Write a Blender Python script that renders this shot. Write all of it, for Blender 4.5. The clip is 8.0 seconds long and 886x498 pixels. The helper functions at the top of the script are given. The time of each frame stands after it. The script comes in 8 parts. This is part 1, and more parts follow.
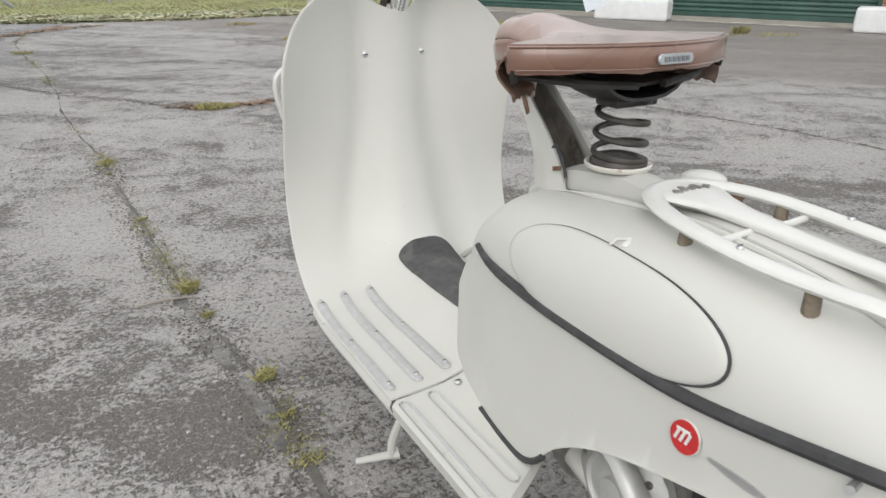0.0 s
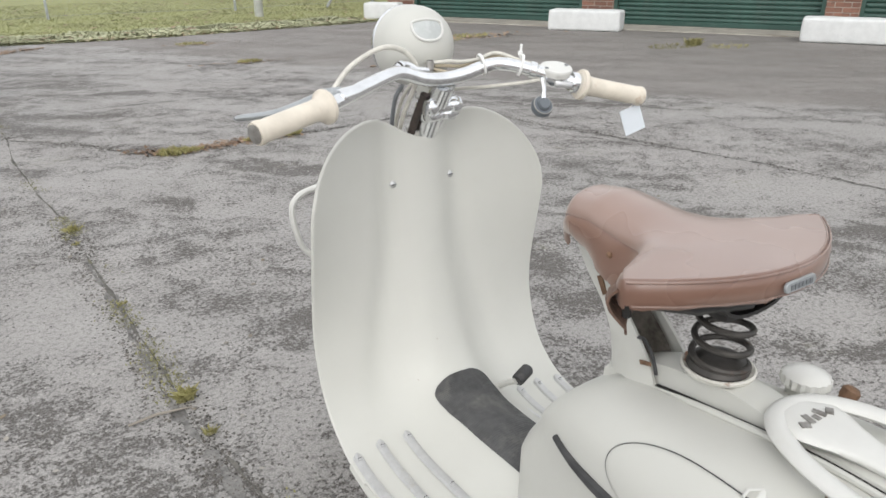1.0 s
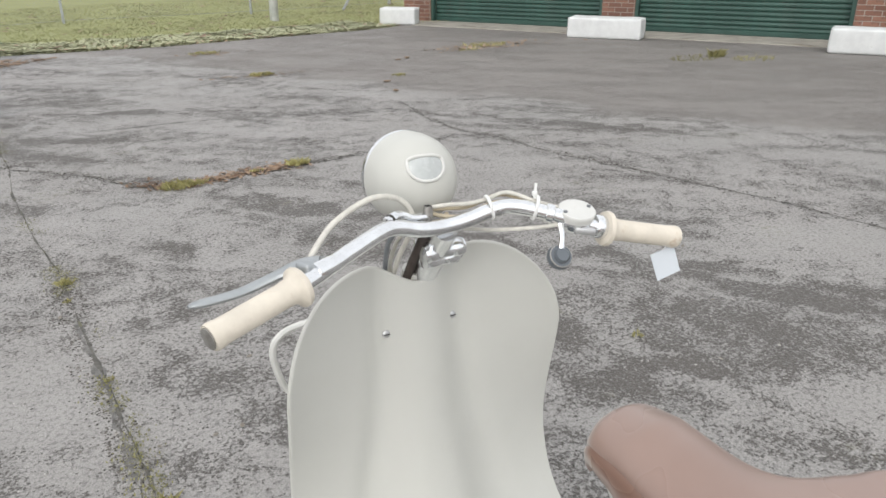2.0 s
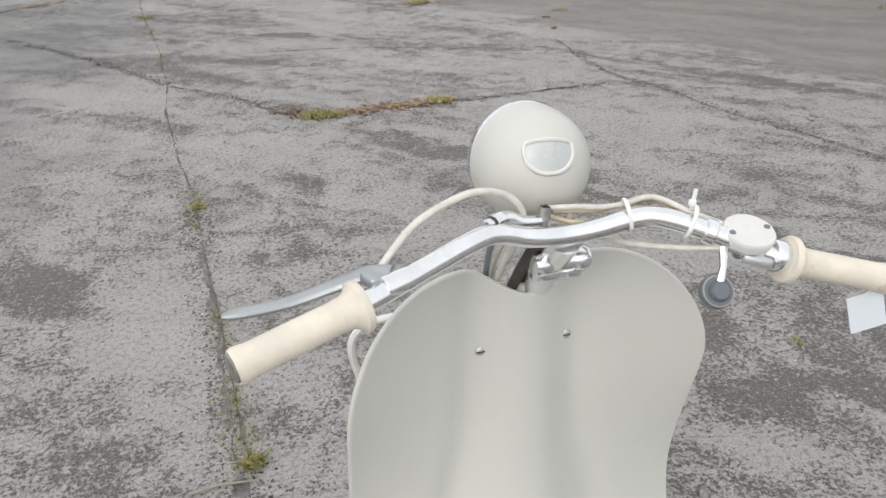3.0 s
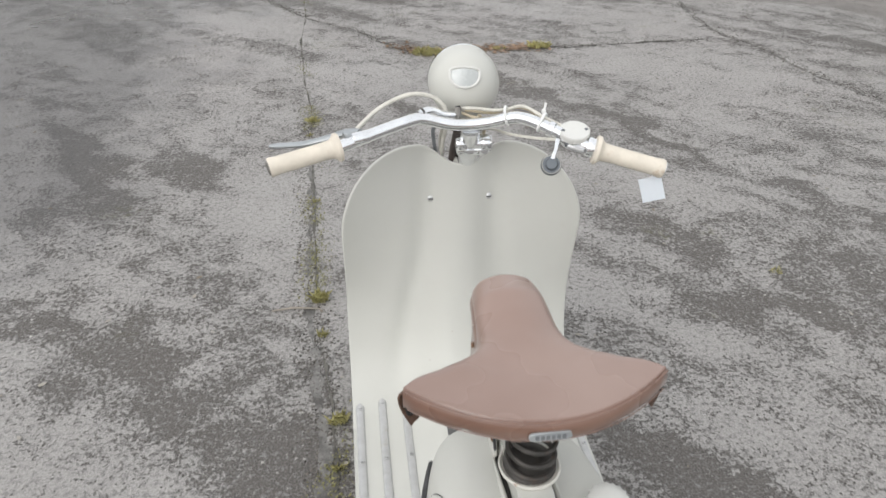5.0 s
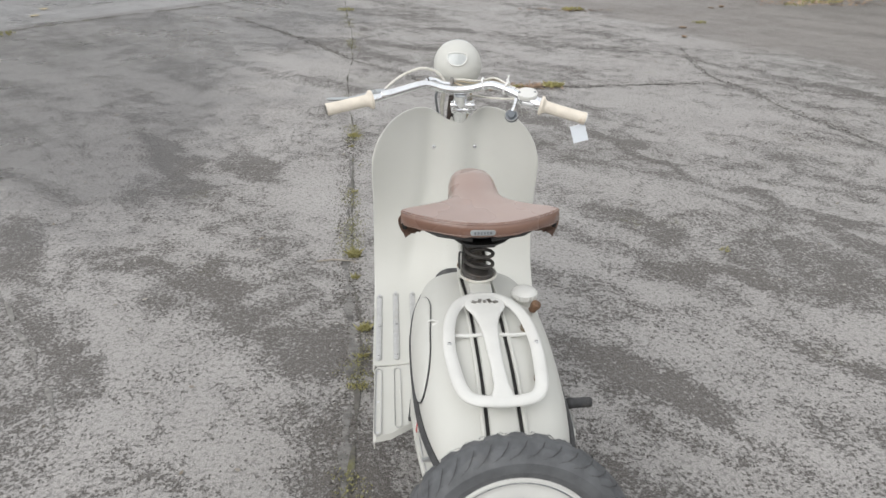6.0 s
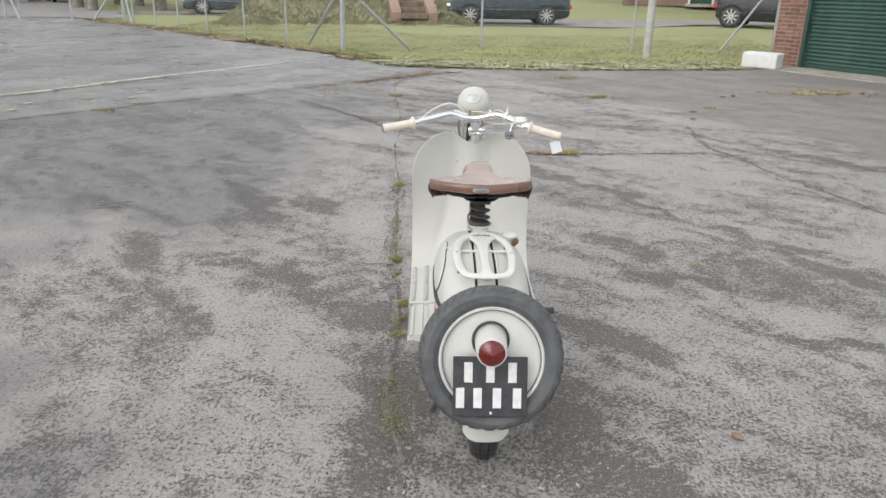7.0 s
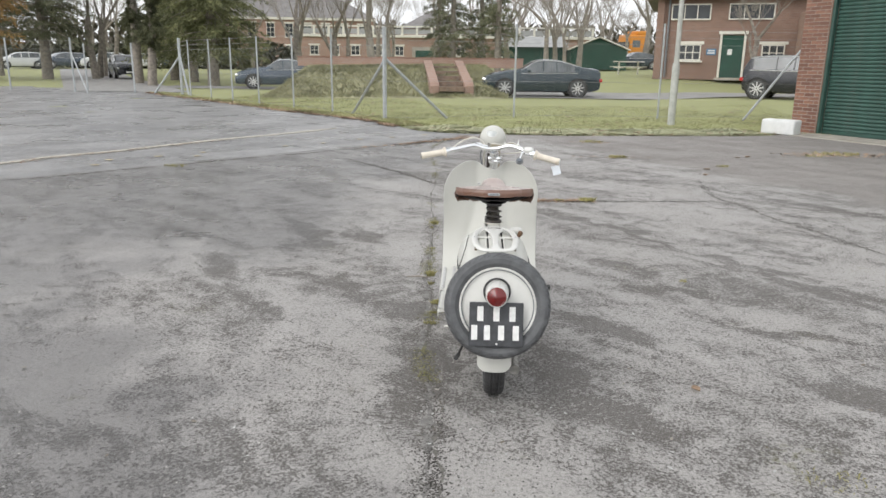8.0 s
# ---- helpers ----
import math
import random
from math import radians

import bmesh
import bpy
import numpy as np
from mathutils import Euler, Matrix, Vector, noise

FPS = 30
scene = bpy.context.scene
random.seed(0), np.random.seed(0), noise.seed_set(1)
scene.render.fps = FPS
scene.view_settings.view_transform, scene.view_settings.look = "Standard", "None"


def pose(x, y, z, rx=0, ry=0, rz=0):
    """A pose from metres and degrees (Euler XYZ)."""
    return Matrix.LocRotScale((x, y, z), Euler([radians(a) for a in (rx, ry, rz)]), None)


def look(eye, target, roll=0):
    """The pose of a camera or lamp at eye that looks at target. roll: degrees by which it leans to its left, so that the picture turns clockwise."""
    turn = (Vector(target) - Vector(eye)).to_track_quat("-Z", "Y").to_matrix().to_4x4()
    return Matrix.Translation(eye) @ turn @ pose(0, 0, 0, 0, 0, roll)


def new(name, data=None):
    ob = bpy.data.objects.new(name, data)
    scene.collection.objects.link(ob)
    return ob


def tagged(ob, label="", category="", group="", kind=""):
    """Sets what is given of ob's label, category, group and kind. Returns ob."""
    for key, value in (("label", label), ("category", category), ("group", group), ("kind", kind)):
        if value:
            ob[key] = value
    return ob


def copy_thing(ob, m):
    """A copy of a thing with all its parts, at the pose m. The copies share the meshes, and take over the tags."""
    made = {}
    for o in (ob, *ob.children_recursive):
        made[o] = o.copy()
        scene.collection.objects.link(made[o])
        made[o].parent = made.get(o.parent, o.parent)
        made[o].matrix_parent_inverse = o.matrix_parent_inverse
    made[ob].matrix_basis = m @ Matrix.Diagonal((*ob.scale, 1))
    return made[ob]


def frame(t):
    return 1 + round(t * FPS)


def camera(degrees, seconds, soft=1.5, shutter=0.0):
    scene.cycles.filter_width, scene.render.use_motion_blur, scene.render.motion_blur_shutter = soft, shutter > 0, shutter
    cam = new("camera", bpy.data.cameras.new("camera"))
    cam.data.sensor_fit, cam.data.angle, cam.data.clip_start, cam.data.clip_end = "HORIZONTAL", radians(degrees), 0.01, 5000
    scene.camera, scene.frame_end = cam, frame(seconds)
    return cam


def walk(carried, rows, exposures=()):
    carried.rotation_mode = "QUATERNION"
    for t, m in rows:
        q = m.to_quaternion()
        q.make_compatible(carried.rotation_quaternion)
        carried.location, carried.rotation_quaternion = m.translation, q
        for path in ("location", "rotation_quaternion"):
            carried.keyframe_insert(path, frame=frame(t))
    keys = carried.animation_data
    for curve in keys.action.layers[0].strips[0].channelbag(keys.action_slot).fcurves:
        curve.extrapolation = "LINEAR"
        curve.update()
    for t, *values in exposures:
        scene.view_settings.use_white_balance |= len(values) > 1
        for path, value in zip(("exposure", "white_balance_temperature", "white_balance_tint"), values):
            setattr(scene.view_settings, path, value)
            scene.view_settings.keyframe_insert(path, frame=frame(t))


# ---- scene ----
# camera and its walk
cam = camera(63.5, 8.0, 1.5, 0.15)
PATH = [
    (0, (-0.618, -0.014, 0.879), (0.289, 1.601, 0.126), 0.4),
    (0.5, (-0.635, 0.126, 0.951), (0.343, 1.698, 0.195), 0.1),
    (1, (-0.661, 0.216, 1.083), (0.358, 1.763, 0.327), -0.2),
    (1.2, (-0.647, 0.241, 1.129), (0.367, 1.788, 0.368), -0.3),
    (2.3, (-0.462, 0.491, 1.266), (0.462, 2.085, 0.488), 0.0),
    (2.5, (-0.449, 0.533, 1.261), (0.396, 2.158, 0.458), 0.1),
    (3, (-0.354, 0.609, 1.24), (0.24, 2.276, 0.31), 0.7),
    (3.5, (-0.249, 0.622, 1.257), (0.153, 2.293, 0.234), 1.0),
    (4, (-0.187, 0.531, 1.303), (0.09, 2.2, 0.236), 1.0),
    (4.5, (-0.192, 0.283, 1.368), (0.065, 1.955, 0.301), 1.2),
    (5, (-0.212, -0.002, 1.402), (0.021, 1.676, 0.337), 1.0),
    (5.2, (-0.209, -0.137, 1.402), (-0.002, 1.548, 0.345), 0.9),
    (6.3, (-0.176, -0.977, 1.421), (-0.065, 0.83, 0.572), 1.2),
    (6.5, (-0.169, -1.155, 1.414), (-0.083, 0.676, 0.614), 1.1),
    (7, (-0.154, -1.651, 1.39), (-0.127, 0.227, 0.702), 1.0),
    (7.5, (-0.119, -2.079, 1.392), (-0.145, -0.172, 0.789), 0.9),
    (8, (-0.1, -2.456, 1.316), (-0.176, -0.521, 0.815), 0.7),
]
walk(cam, [(t, look(eye, target, roll)) for t, eye, target, roll in PATH], exposures=[(0.0, 0.31), (1.0, 0.31), (2.5, 0.25), (5.0, 0.24), (7.0, 0.32), (8.0, 0.36)])

# world: overcast sky and a weak, very wide sun
world = bpy.data.worlds.new("overcast_sky")
scene.world = world
world.use_nodes = True
wn, wl = world.node_tree.nodes, world.node_tree.links
sky = wn.new("ShaderNodeTexSky")
sky.sky_type = "NISHITA"
sky.sun_disc = False
sky.sun_elevation, sky.sun_rotation = radians(40), radians(222)
sky.air_density, sky.dust_density, sky.ozone_density = 1.0, 6.0, 1.0
pale = wn.new("ShaderNodeHueSaturation")
pale.inputs["Saturation"].default_value = 0.16
wl.new(sky.outputs[0], pale.inputs["Color"])
cloud = wn.new("ShaderNodeMix")
cloud.data_type = "RGBA"
cloud.inputs[0].default_value = 0.72
cloud.inputs[7].default_value = (7.2, 7.35, 7.6, 1.0)
wl.new(pale.outputs[0], cloud.inputs[6])
wl.new(cloud.outputs[2], wn["Background"].inputs["Color"])
wn["Background"].inputs["Strength"].default_value = 0.15
sun = new("sun", bpy.data.lights.new("sun", "SUN"))
sun.data.energy, sun.data.angle, sun.data.color = 0.42, radians(40), (1.0, 0.97, 0.93)
sun.matrix_world = look((-11, -12, 13.6), (0, 0, 0))

# ---------------------------------------------------------------- materials
def mat_new(name):
    m = bpy.data.materials.new(name)
    m.use_nodes = True
    return m, m.node_tree.nodes, m.node_tree.links, m.node_tree.nodes["Principled BSDF"]


def put(nt, sock, value):
    if isinstance(value, bpy.types.NodeSocket):
        nt.links.new(value, sock)
    elif isinstance(value, (tuple, list)) and len(value) == 3 and sock.type == "RGBA":
        sock.default_value = (*value, 1)
    else:
        sock.default_value = value


def n_coord(nt, out="Object"):
    return nt.nodes.new("ShaderNodeTexCoord").outputs[out]


def n_map(nt, vec, scale=(1, 1, 1), rot=(0, 0, 0), loc=(0, 0, 0), kind="POINT"):
    n = nt.nodes.new("ShaderNodeMapping")
    n.vector_type = kind
    put(nt, n.inputs["Vector"], vec)
    n.inputs["Scale"].default_value, n.inputs["Rotation"].default_value, n.inputs["Location"].default_value = scale, rot, loc
    return n.outputs[0]


def n_noise(nt, vec, scale, detail=4.0, rough=0.55, dist=0.0):
    n = nt.nodes.new("ShaderNodeTexNoise")
    put(nt, n.inputs["Vector"], vec)
    for key, v in (("Scale", scale), ("Detail", detail), ("Roughness", rough), ("Distortion", dist)):
        n.inputs[key].default_value = v
    return n.outputs["Fac"]


def n_voro(nt, vec, scale, feature="F1", out="Distance"):
    n = nt.nodes.new("ShaderNodeTexVoronoi")
    n.feature = feature
    put(nt, n.inputs["Vector"], vec)
    n.inputs["Scale"].default_value = scale
    return n.outputs[out]


def n_math(nt, op, a, b=0.0, clamp=False):
    n = nt.nodes.new("ShaderNodeMath")
    n.operation, n.use_clamp = op, clamp
    put(nt, n.inputs[0], a)
    put(nt, n.inputs[1], b)
    return n.outputs[0]


def n_range(nt, v, a, b, c=0.0, d=1.0):
    n = nt.nodes.new("ShaderNodeMapRange")
    n.interpolation_type = "SMOOTHSTEP"
    for i, x in enumerate((v, a, b, c, d)):
        put(nt, n.inputs[i], x)
    return n.outputs[0]


def n_mix(nt, fac, a, b, blend="MIX"):
    n = nt.nodes.new("ShaderNodeMix")
    n.data_type, n.blend_type = "RGBA", blend
    put(nt, n.inputs[0], fac)
    put(nt, n.inputs[6], a)
    put(nt, n.inputs[7], b)
    return n.outputs[2]


def n_bump(nt, height, strength=0.3, distance=0.01):
    n = nt.nodes.new("ShaderNodeBump")
    n.inputs["Strength"].default_value, n.inputs["Distance"].default_value = strength, distance
    put(nt, n.inputs["Height"], height)
    return n.outputs[0]


def n_random(nt):
    return nt.nodes.new("ShaderNodeObjectInfo").outputs["Random"]


def n_island(nt):
    return nt.nodes.new("ShaderNodeNewGeometry").outputs["Random Per Island"]


def simple(name, color, rough=0.5, metal=0.0, vary=0.12, scale=8.0, bump=0.0, bump_scale=120.0, dirt=None, dirt_scale=3.0, dirt_at=(0.62, 0.75), coat=0.0, island=0.0, piece=0.0):
    m, nodes, links, b = mat_new(name)
    nt = m.node_tree
    c = n_coord(nt)
    grain = n_noise(nt, c, scale, 5, 0.6)
    dark = tuple(v * (1 - vary) for v in color)
    light = tuple(min(1, v * (1 + vary)) for v in color)
    col = n_mix(nt, n_range(nt, grain, 0.3, 0.7), dark, light)
    if dirt:
        col = n_mix(nt, n_range(nt, n_noise(nt, c, dirt_scale, 6, 0.7), *dirt_at), col, dirt)
    if island:
        col = n_mix(nt, n_math(nt, "MULTIPLY", n_island(nt), island), col, tuple(v * 0.35 for v in color))
    if piece:
        col = n_mix(nt, n_math(nt, "MULTIPLY", n_random(nt), piece), col, tuple(v * 0.4 for v in color))
    put(nt, b.inputs["Base Color"], col)
    put(nt, b.inputs["Roughness"], n_range(nt, n_noise(nt, c, scale * 3, 4), 0.3, 0.7, rough * 0.85, min(1, rough * 1.15)))
    b.inputs["Metallic"].default_value = metal
    b.inputs["Coat Weight"].default_value = coat
    if bump:
        put(nt, b.inputs["Normal"], n_bump(nt, n_noise(nt, c, bump_scale, 4, 0.6), bump, 0.004))
    return m


# worn spots; the long strips near x = ±0.3 also paint the scooter's contact shadow
WORN_AND_SHADOW_SPOTS = [
    (0.93, 2.24, 0.27, 0.10, -42), (0.93, 1.71, 0.17, 0.11, -35), (0.50, 1.22, 0.14, 0.09, -20), (0.67, 1.04, 0.20, 0.10, -45),
    (1.26, 3.20, 0.42, 0.055, -63), (1.78, 2.40, 0.46, 0.065, -46), (1.98, 1.85, 0.55, 0.06, -58), (1.24, 1.68, 0.12, 0.06, -40),
    (-0.90, 1.60, 0.34, 0.14, -54), (-1.18, 1.87, 0.32, 0.07, -22), (-0.42, 1.28, 0.14, 0.11, 60), (0.50, 0.12, 0.32, 0.12, -45),
    (1.55, 1.00, 0.27, 0.07, -15), (-0.12, 6.15, 0.55, 0.13, -28), (0.45, 6.97, 0.28, 0.09, -20), (0.70, 3.96, 0.52, 0.09, -57),
    (0.05, 3.59, 0.17, 0.09, -40), (0.02, 2.14, 0.15, 0.10, 0), (-1.40, 3.1, 0.55, 0.10, -62), (-0.92, 2.95, 0.26, 0.12, -50), (-1.74, 2.02, 0.36, 0.10, -52), (-1.32, 1.35, 0.30, 0.10, -50), (-0.30, 0.42, 0.12, 0.45, 0), (0.30, 0.55, 0.16, 0.42, 0), (1.62, 0.30, 0.34, 0.09, -28), (2.5, 1.5, 0.5, 0.08, -40), (3.20, 4.70, 1.00, 0.10, -52),
]


def yard_material():
    """Old worn asphalt: pale worn crust over dark binder, the scooter's painted contact shadow, damp smooth areas,
    brownish newer tarmac by the garages.
    """
    m, nodes, links, b = mat_new("worn_asphalt")
    nt = m.node_tree
    c = n_coord(nt)
    sep = nt.nodes.new("ShaderNodeSeparateXYZ")
    put(nt, sep.inputs[0], c)
    x, y = sep.outputs[0], sep.outputs[1]
    fine = n_noise(nt, c, 40, 8, 0.74, 0.2)
    speck = n_noise(nt, c, 82, 2, 0.6)
    grit = n_noise(nt, c, 190, 3, 0.6)
    mid = n_noise(nt, c, 8.0, 5, 0.66, 0.6)
    drag = n_noise(nt, n_map(nt, c, (1.7, 0.55, 1), (0, 0, radians(-45)), kind="TEXTURE"), 1.3, 5, 0.6, 0.7)
    big = n_noise(nt, c, 0.75, 4, 0.55, 0.4)
    crust = n_math(nt, "ADD", n_math(nt, "MULTIPLY", fine, 0.85), n_math(nt, "ADD", n_math(nt, "MULTIPLY", mid, 0.84), n_math(nt, "ADD", n_math(nt, "MULTIPLY", drag, 0.90), n_math(nt, "MULTIPLY", big, 0.40))))
    crust = n_math(nt, "ADD", crust, n_math(nt, "MULTIPLY", n_math(nt, "SUBTRACT", grit, 0.5), 0.40))
    crust = n_math(nt, "ADD", crust, n_math(nt, "MULTIPLY", n_math(nt, "SUBTRACT", speck, 0.5), 0.95))
    # places where the pale crust has worn away or contact shadow is painted, and where it is thickest
    wander = nt.nodes.new("ShaderNodeVectorMath")
    wander.operation = "MULTIPLY_ADD"
    ragged = nt.nodes.new("ShaderNodeTexNoise")
    ragged.inputs["Scale"].default_value, ragged.inputs["Detail"].default_value = 4.0, 7.0
    put(nt, ragged.inputs["Vector"], c)
    put(nt, wander.inputs[0], ragged.outputs["Color"])
    wander.inputs[1].default_value, wander.inputs[2].default_value = (0.46, 0.46, 0), (-0.23, -0.23, 0)
    moved = nt.nodes.new("ShaderNodeVectorMath")
    put(nt, moved.inputs[0], c)
    put(nt, moved.inputs[1], wander.outputs[0])

    def spot(px, py, rx, ry, turn):
        length = nt.nodes.new("ShaderNodeVectorMath")
        length.operation = "LENGTH"
        put(nt, length.inputs[0], n_map(nt, moved.outputs[0], (rx, ry, 1), (0, 0, radians(turn)), (px, py, 0), "TEXTURE"))
        return n_range(nt, length.outputs["Value"], 1.6, 0.5)

    worn = None
    for place in WORN_AND_SHADOW_SPOTS:
        d = spot(*place)
        worn = d if worn is None else n_math(nt, "MAXIMUM", worn, d)
    crust = n_math(nt, "SUBTRACT", crust, n_math(nt, "MULTIPLY", worn, 0.25))
    thickest = n_math(nt, "MAXIMUM", spot(-2.70, 2.50, 0.42, 0.26, -60), n_math(nt, "MAXIMUM", spot(-2.23, 2.67, 0.22, 0.10, -15), spot(-1.15, 5.6, 0.75, 0.22, -48)))
    crust = n_math(nt, "ADD", crust, n_math(nt, "MULTIPLY", thickest, 0.12))
    crust = n_math(nt, "ADD", crust, 0.01)
    pale = n_range(nt, crust, 1.290, 1.500)
    tone = n_noise(nt, c, 2.2, 5, 0.6)
    light = n_mix(nt, tone, (0.341, 0.326, 0.309), (0.469, 0.449, 0.427))
    light = n_mix(nt, n_range(nt, grit, 0.35, 0.65), n_mix(nt, 0.4, light, (0.14, 0.135, 0.13)), light)
    pits = n_noise(nt, c, 64, 4, 0.7)
    light = n_mix(nt, n_range(nt, pits, 0.36, 0.52), n_mix(nt, 0.55, light, (0.115, 0.11, 0.105)), light)
    dark = n_mix(nt, n_range(nt, grit, 0.4, 0.75), (0.090, 0.081, 0.073), (0.220, 0.204, 0.188))
    dark = n_mix(nt, n_range(nt, pits, 0.52, 0.66), dark, (0.25, 0.245, 0.235))
    col = n_mix(nt, pale, dark, light)
    # scattered pale stones and moss
    stones = n_voro(nt, c, 26)
    stones = n_math(nt, "MULTIPLY", n_range(nt, stones, 0.16, 0.08), n_range(nt, n_noise(nt, c, 9, 2), 0.62, 0.72))
    col = n_mix(nt, stones, col, (0.42, 0.41, 0.39))
    moss = n_math(nt, "MULTIPLY", n_range(nt, n_noise(nt, c, 1.4, 5, 0.65), 0.60, 0.72), n_range(nt, n_noise(nt, c, 30, 4), 0.45, 0.62))
    col = n_mix(nt, n_math(nt, "MULTIPLY", moss, 0.45), col, (0.13, 0.13, 0.045))
    # smooth tarmac towards the garages
    side = n_math(nt, "ADD", n_math(nt, "MULTIPLY", n_math(nt, "SUBTRACT", x, 3.16), 0.89), n_math(nt, "MULTIPLY", n_math(nt, "SUBTRACT", y, 6.16), 0.455))
    side = n_math(nt, "ADD", side, n_math(nt, "MULTIPLY", n_math(nt, "SUBTRACT", n_noise(nt, c, 1.2, 5, 0.6), 0.5), 1.4))
    newer = n_range(nt, side, -0.1, 0.35)
    tar = n_mix(nt, n_noise(nt, n_map(nt, c, (2.0, 0.7, 1), (0, 0, radians(-50)), kind="TEXTURE"), 1.1, 6, 0.65), (0.158, 0.141, 0.128), (0.270, 0.246, 0.226))
    tar = n_mix(nt, n_math(nt, "MULTIPLY", n_range(nt, grit, 0.35, 0.7), 0.35), tar, (0.32, 0.31, 0.30))
    col = n_mix(nt, n_math(nt, "MULTIPLY", newer, 0.85), col, tar)
    # damp, smooth tarmac to the west
    north = n_math(nt, "ADD", n_math(nt, "MULTIPLY", n_math(nt, "ADD", x, 1.45), -0.75), n_math(nt, "MULTIPLY", n_math(nt, "SUBTRACT", y, 3.0), 0.10))
    north = n_math(nt, "MINIMUM", north, n_math(nt, "MULTIPLY", n_math(nt, "SUBTRACT", y, 2.25), 0.8))
    south = n_math(nt, "ADD", n_math(nt, "MULTIPLY", n_math(nt, "ADD", x, 2.0), -0.738), n_math(nt, "MULTIPLY", n_math(nt, "SUBTRACT", y, 0.55), -0.675))
    west = n_math(nt, "MAXIMUM", north, n_math(nt, "ADD", south, 0.22))
    west = n_math(nt, "SUBTRACT", west, n_math(nt, "MULTIPLY", thickest, 0.30))
    west = n_math(nt, "ADD", west, n_math(nt, "MULTIPLY", n_math(nt, "SUBTRACT", n_noise(nt, c, 0.9, 6, 0.66), 0.5), 2.4))
    damp = n_range(nt, west, -0.40, 0.30)
    wet = n_mix(nt, n_noise(nt, c, 3.0, 6, 0.6), (0.070, 0.070, 0.073), (0.135, 0.135, 0.138))
    col = n_mix(nt, n_math(nt, "MULTIPLY", damp, 0.95), col, n_mix(nt, 0.25, n_mix(nt, 1.0, col, (0.66, 0.655, 0.66), "MULTIPLY"), wet))
    # paler, finer tarmac beyond the joint that crosses the yard, damp sky sheen painted into its colour
    beyond = n_math(nt, "ADD", n_math(nt, "MULTIPLY", n_math(nt, "ADD", x, 0.2), -0.758), n_math(nt, "MULTIPLY", n_math(nt, "SUBTRACT", y, 11.3), 0.6526))
    beyond = n_range(nt, beyond, -0.05, 0.05)
    fine_sheen_tar = n_mix(nt, n_range(nt, n_noise(nt, n_map(nt, c, (2.4, 0.8, 1), (0, 0, radians(48)), kind="TEXTURE"), 0.9, 5, 0.6), 0.36, 0.66), (0.195, 0.192, 0.192), (0.315, 0.310, 0.306))
    col = n_mix(nt, n_math(nt, "MULTIPLY", beyond, 0.85), col, fine_sheen_tar)
    put(nt, b.inputs["Base Color"], col)
    rough = n_range(nt, n_noise(nt, c, 1.3, 5, 0.6), 0.35, 0.65, 0.55, 0.85)
    mixr = nt.nodes.new("ShaderNodeMix")
    put(nt, mixr.inputs[0], damp)
    put(nt, mixr.inputs[2], rough)
    put(nt, mixr.inputs[3], n_range(nt, n_noise(nt, c, 0.8, 5, 0.6), 0.4, 0.62, 0.26, 0.5))
    put(nt, b.inputs["Roughness"], mixr.outputs[0])
    h = n_math(nt, "ADD", n_math(nt, "MULTIPLY", pale, 0.6), n_math(nt, "MULTIPLY", grit, 0.7))
    put(nt, b.inputs["Normal"], n_bump(nt, h, 0.8, 0.007))
    return m


def brick_piece_material():
    m, nodes, links, b = mat_new("red_brick")
    nt = m.node_tree
    c = n_coord(nt)
    r = n_random(nt)
    col = n_mix(nt, r, (0.165, 0.080, 0.058), (0.31, 0.160, 0.112))
    col = n_mix(nt, n_range(nt, n_noise(nt, c, 14, 5, 0.7), 0.45, 0.75), col, (0.15, 0.09, 0.07))
    put(nt, b.inputs["Base Color"], col)
    b.inputs["Roughness"].default_value = 0.85
    put(nt, b.inputs["Normal"], n_bump(nt, n_noise(nt, c, 90, 4), 0.4, 0.004))
    return m


def brick_far_material(name, a, bcol, mortar, scale=1.0):
    m, nodes, links, b = mat_new(name)
    nt = m.node_tree
    c = n_coord(nt, "Generated")
    t = nt.nodes.new("ShaderNodeTexBrick")
    sep = nt.nodes.new("ShaderNodeSeparateXYZ")
    put(nt, sep.inputs[0], n_coord(nt))
    comb = nt.nodes.new("ShaderNodeCombineXYZ")
    put(nt, comb.inputs[0], n_math(nt, "ADD", sep.outputs[0], sep.outputs[1]))
    put(nt, comb.inputs[1], sep.outputs[2])
    put(nt, t.inputs["Vector"], comb.outputs[0])
    for k, v in (("Color1", a), ("Color2", bcol), ("Mortar", mortar)):
        put(nt, t.inputs[k], v)
    for k, v in (("Scale", scale), ("Mortar Size", 0.006), ("Brick Width", 0.225), ("Row Height", 0.075)):
        t.inputs[k].default_value = v
    big = n_noise(nt, n_coord(nt), 0.7, 5, 0.6)
    put(nt, b.inputs["Base Color"], n_mix(nt, n_range(nt, big, 0.35, 0.7, 0.0, 0.45), t.outputs[0], tuple(v * 0.55 for v in a)))
    b.inputs["Roughness"].default_value = 0.9
    return m


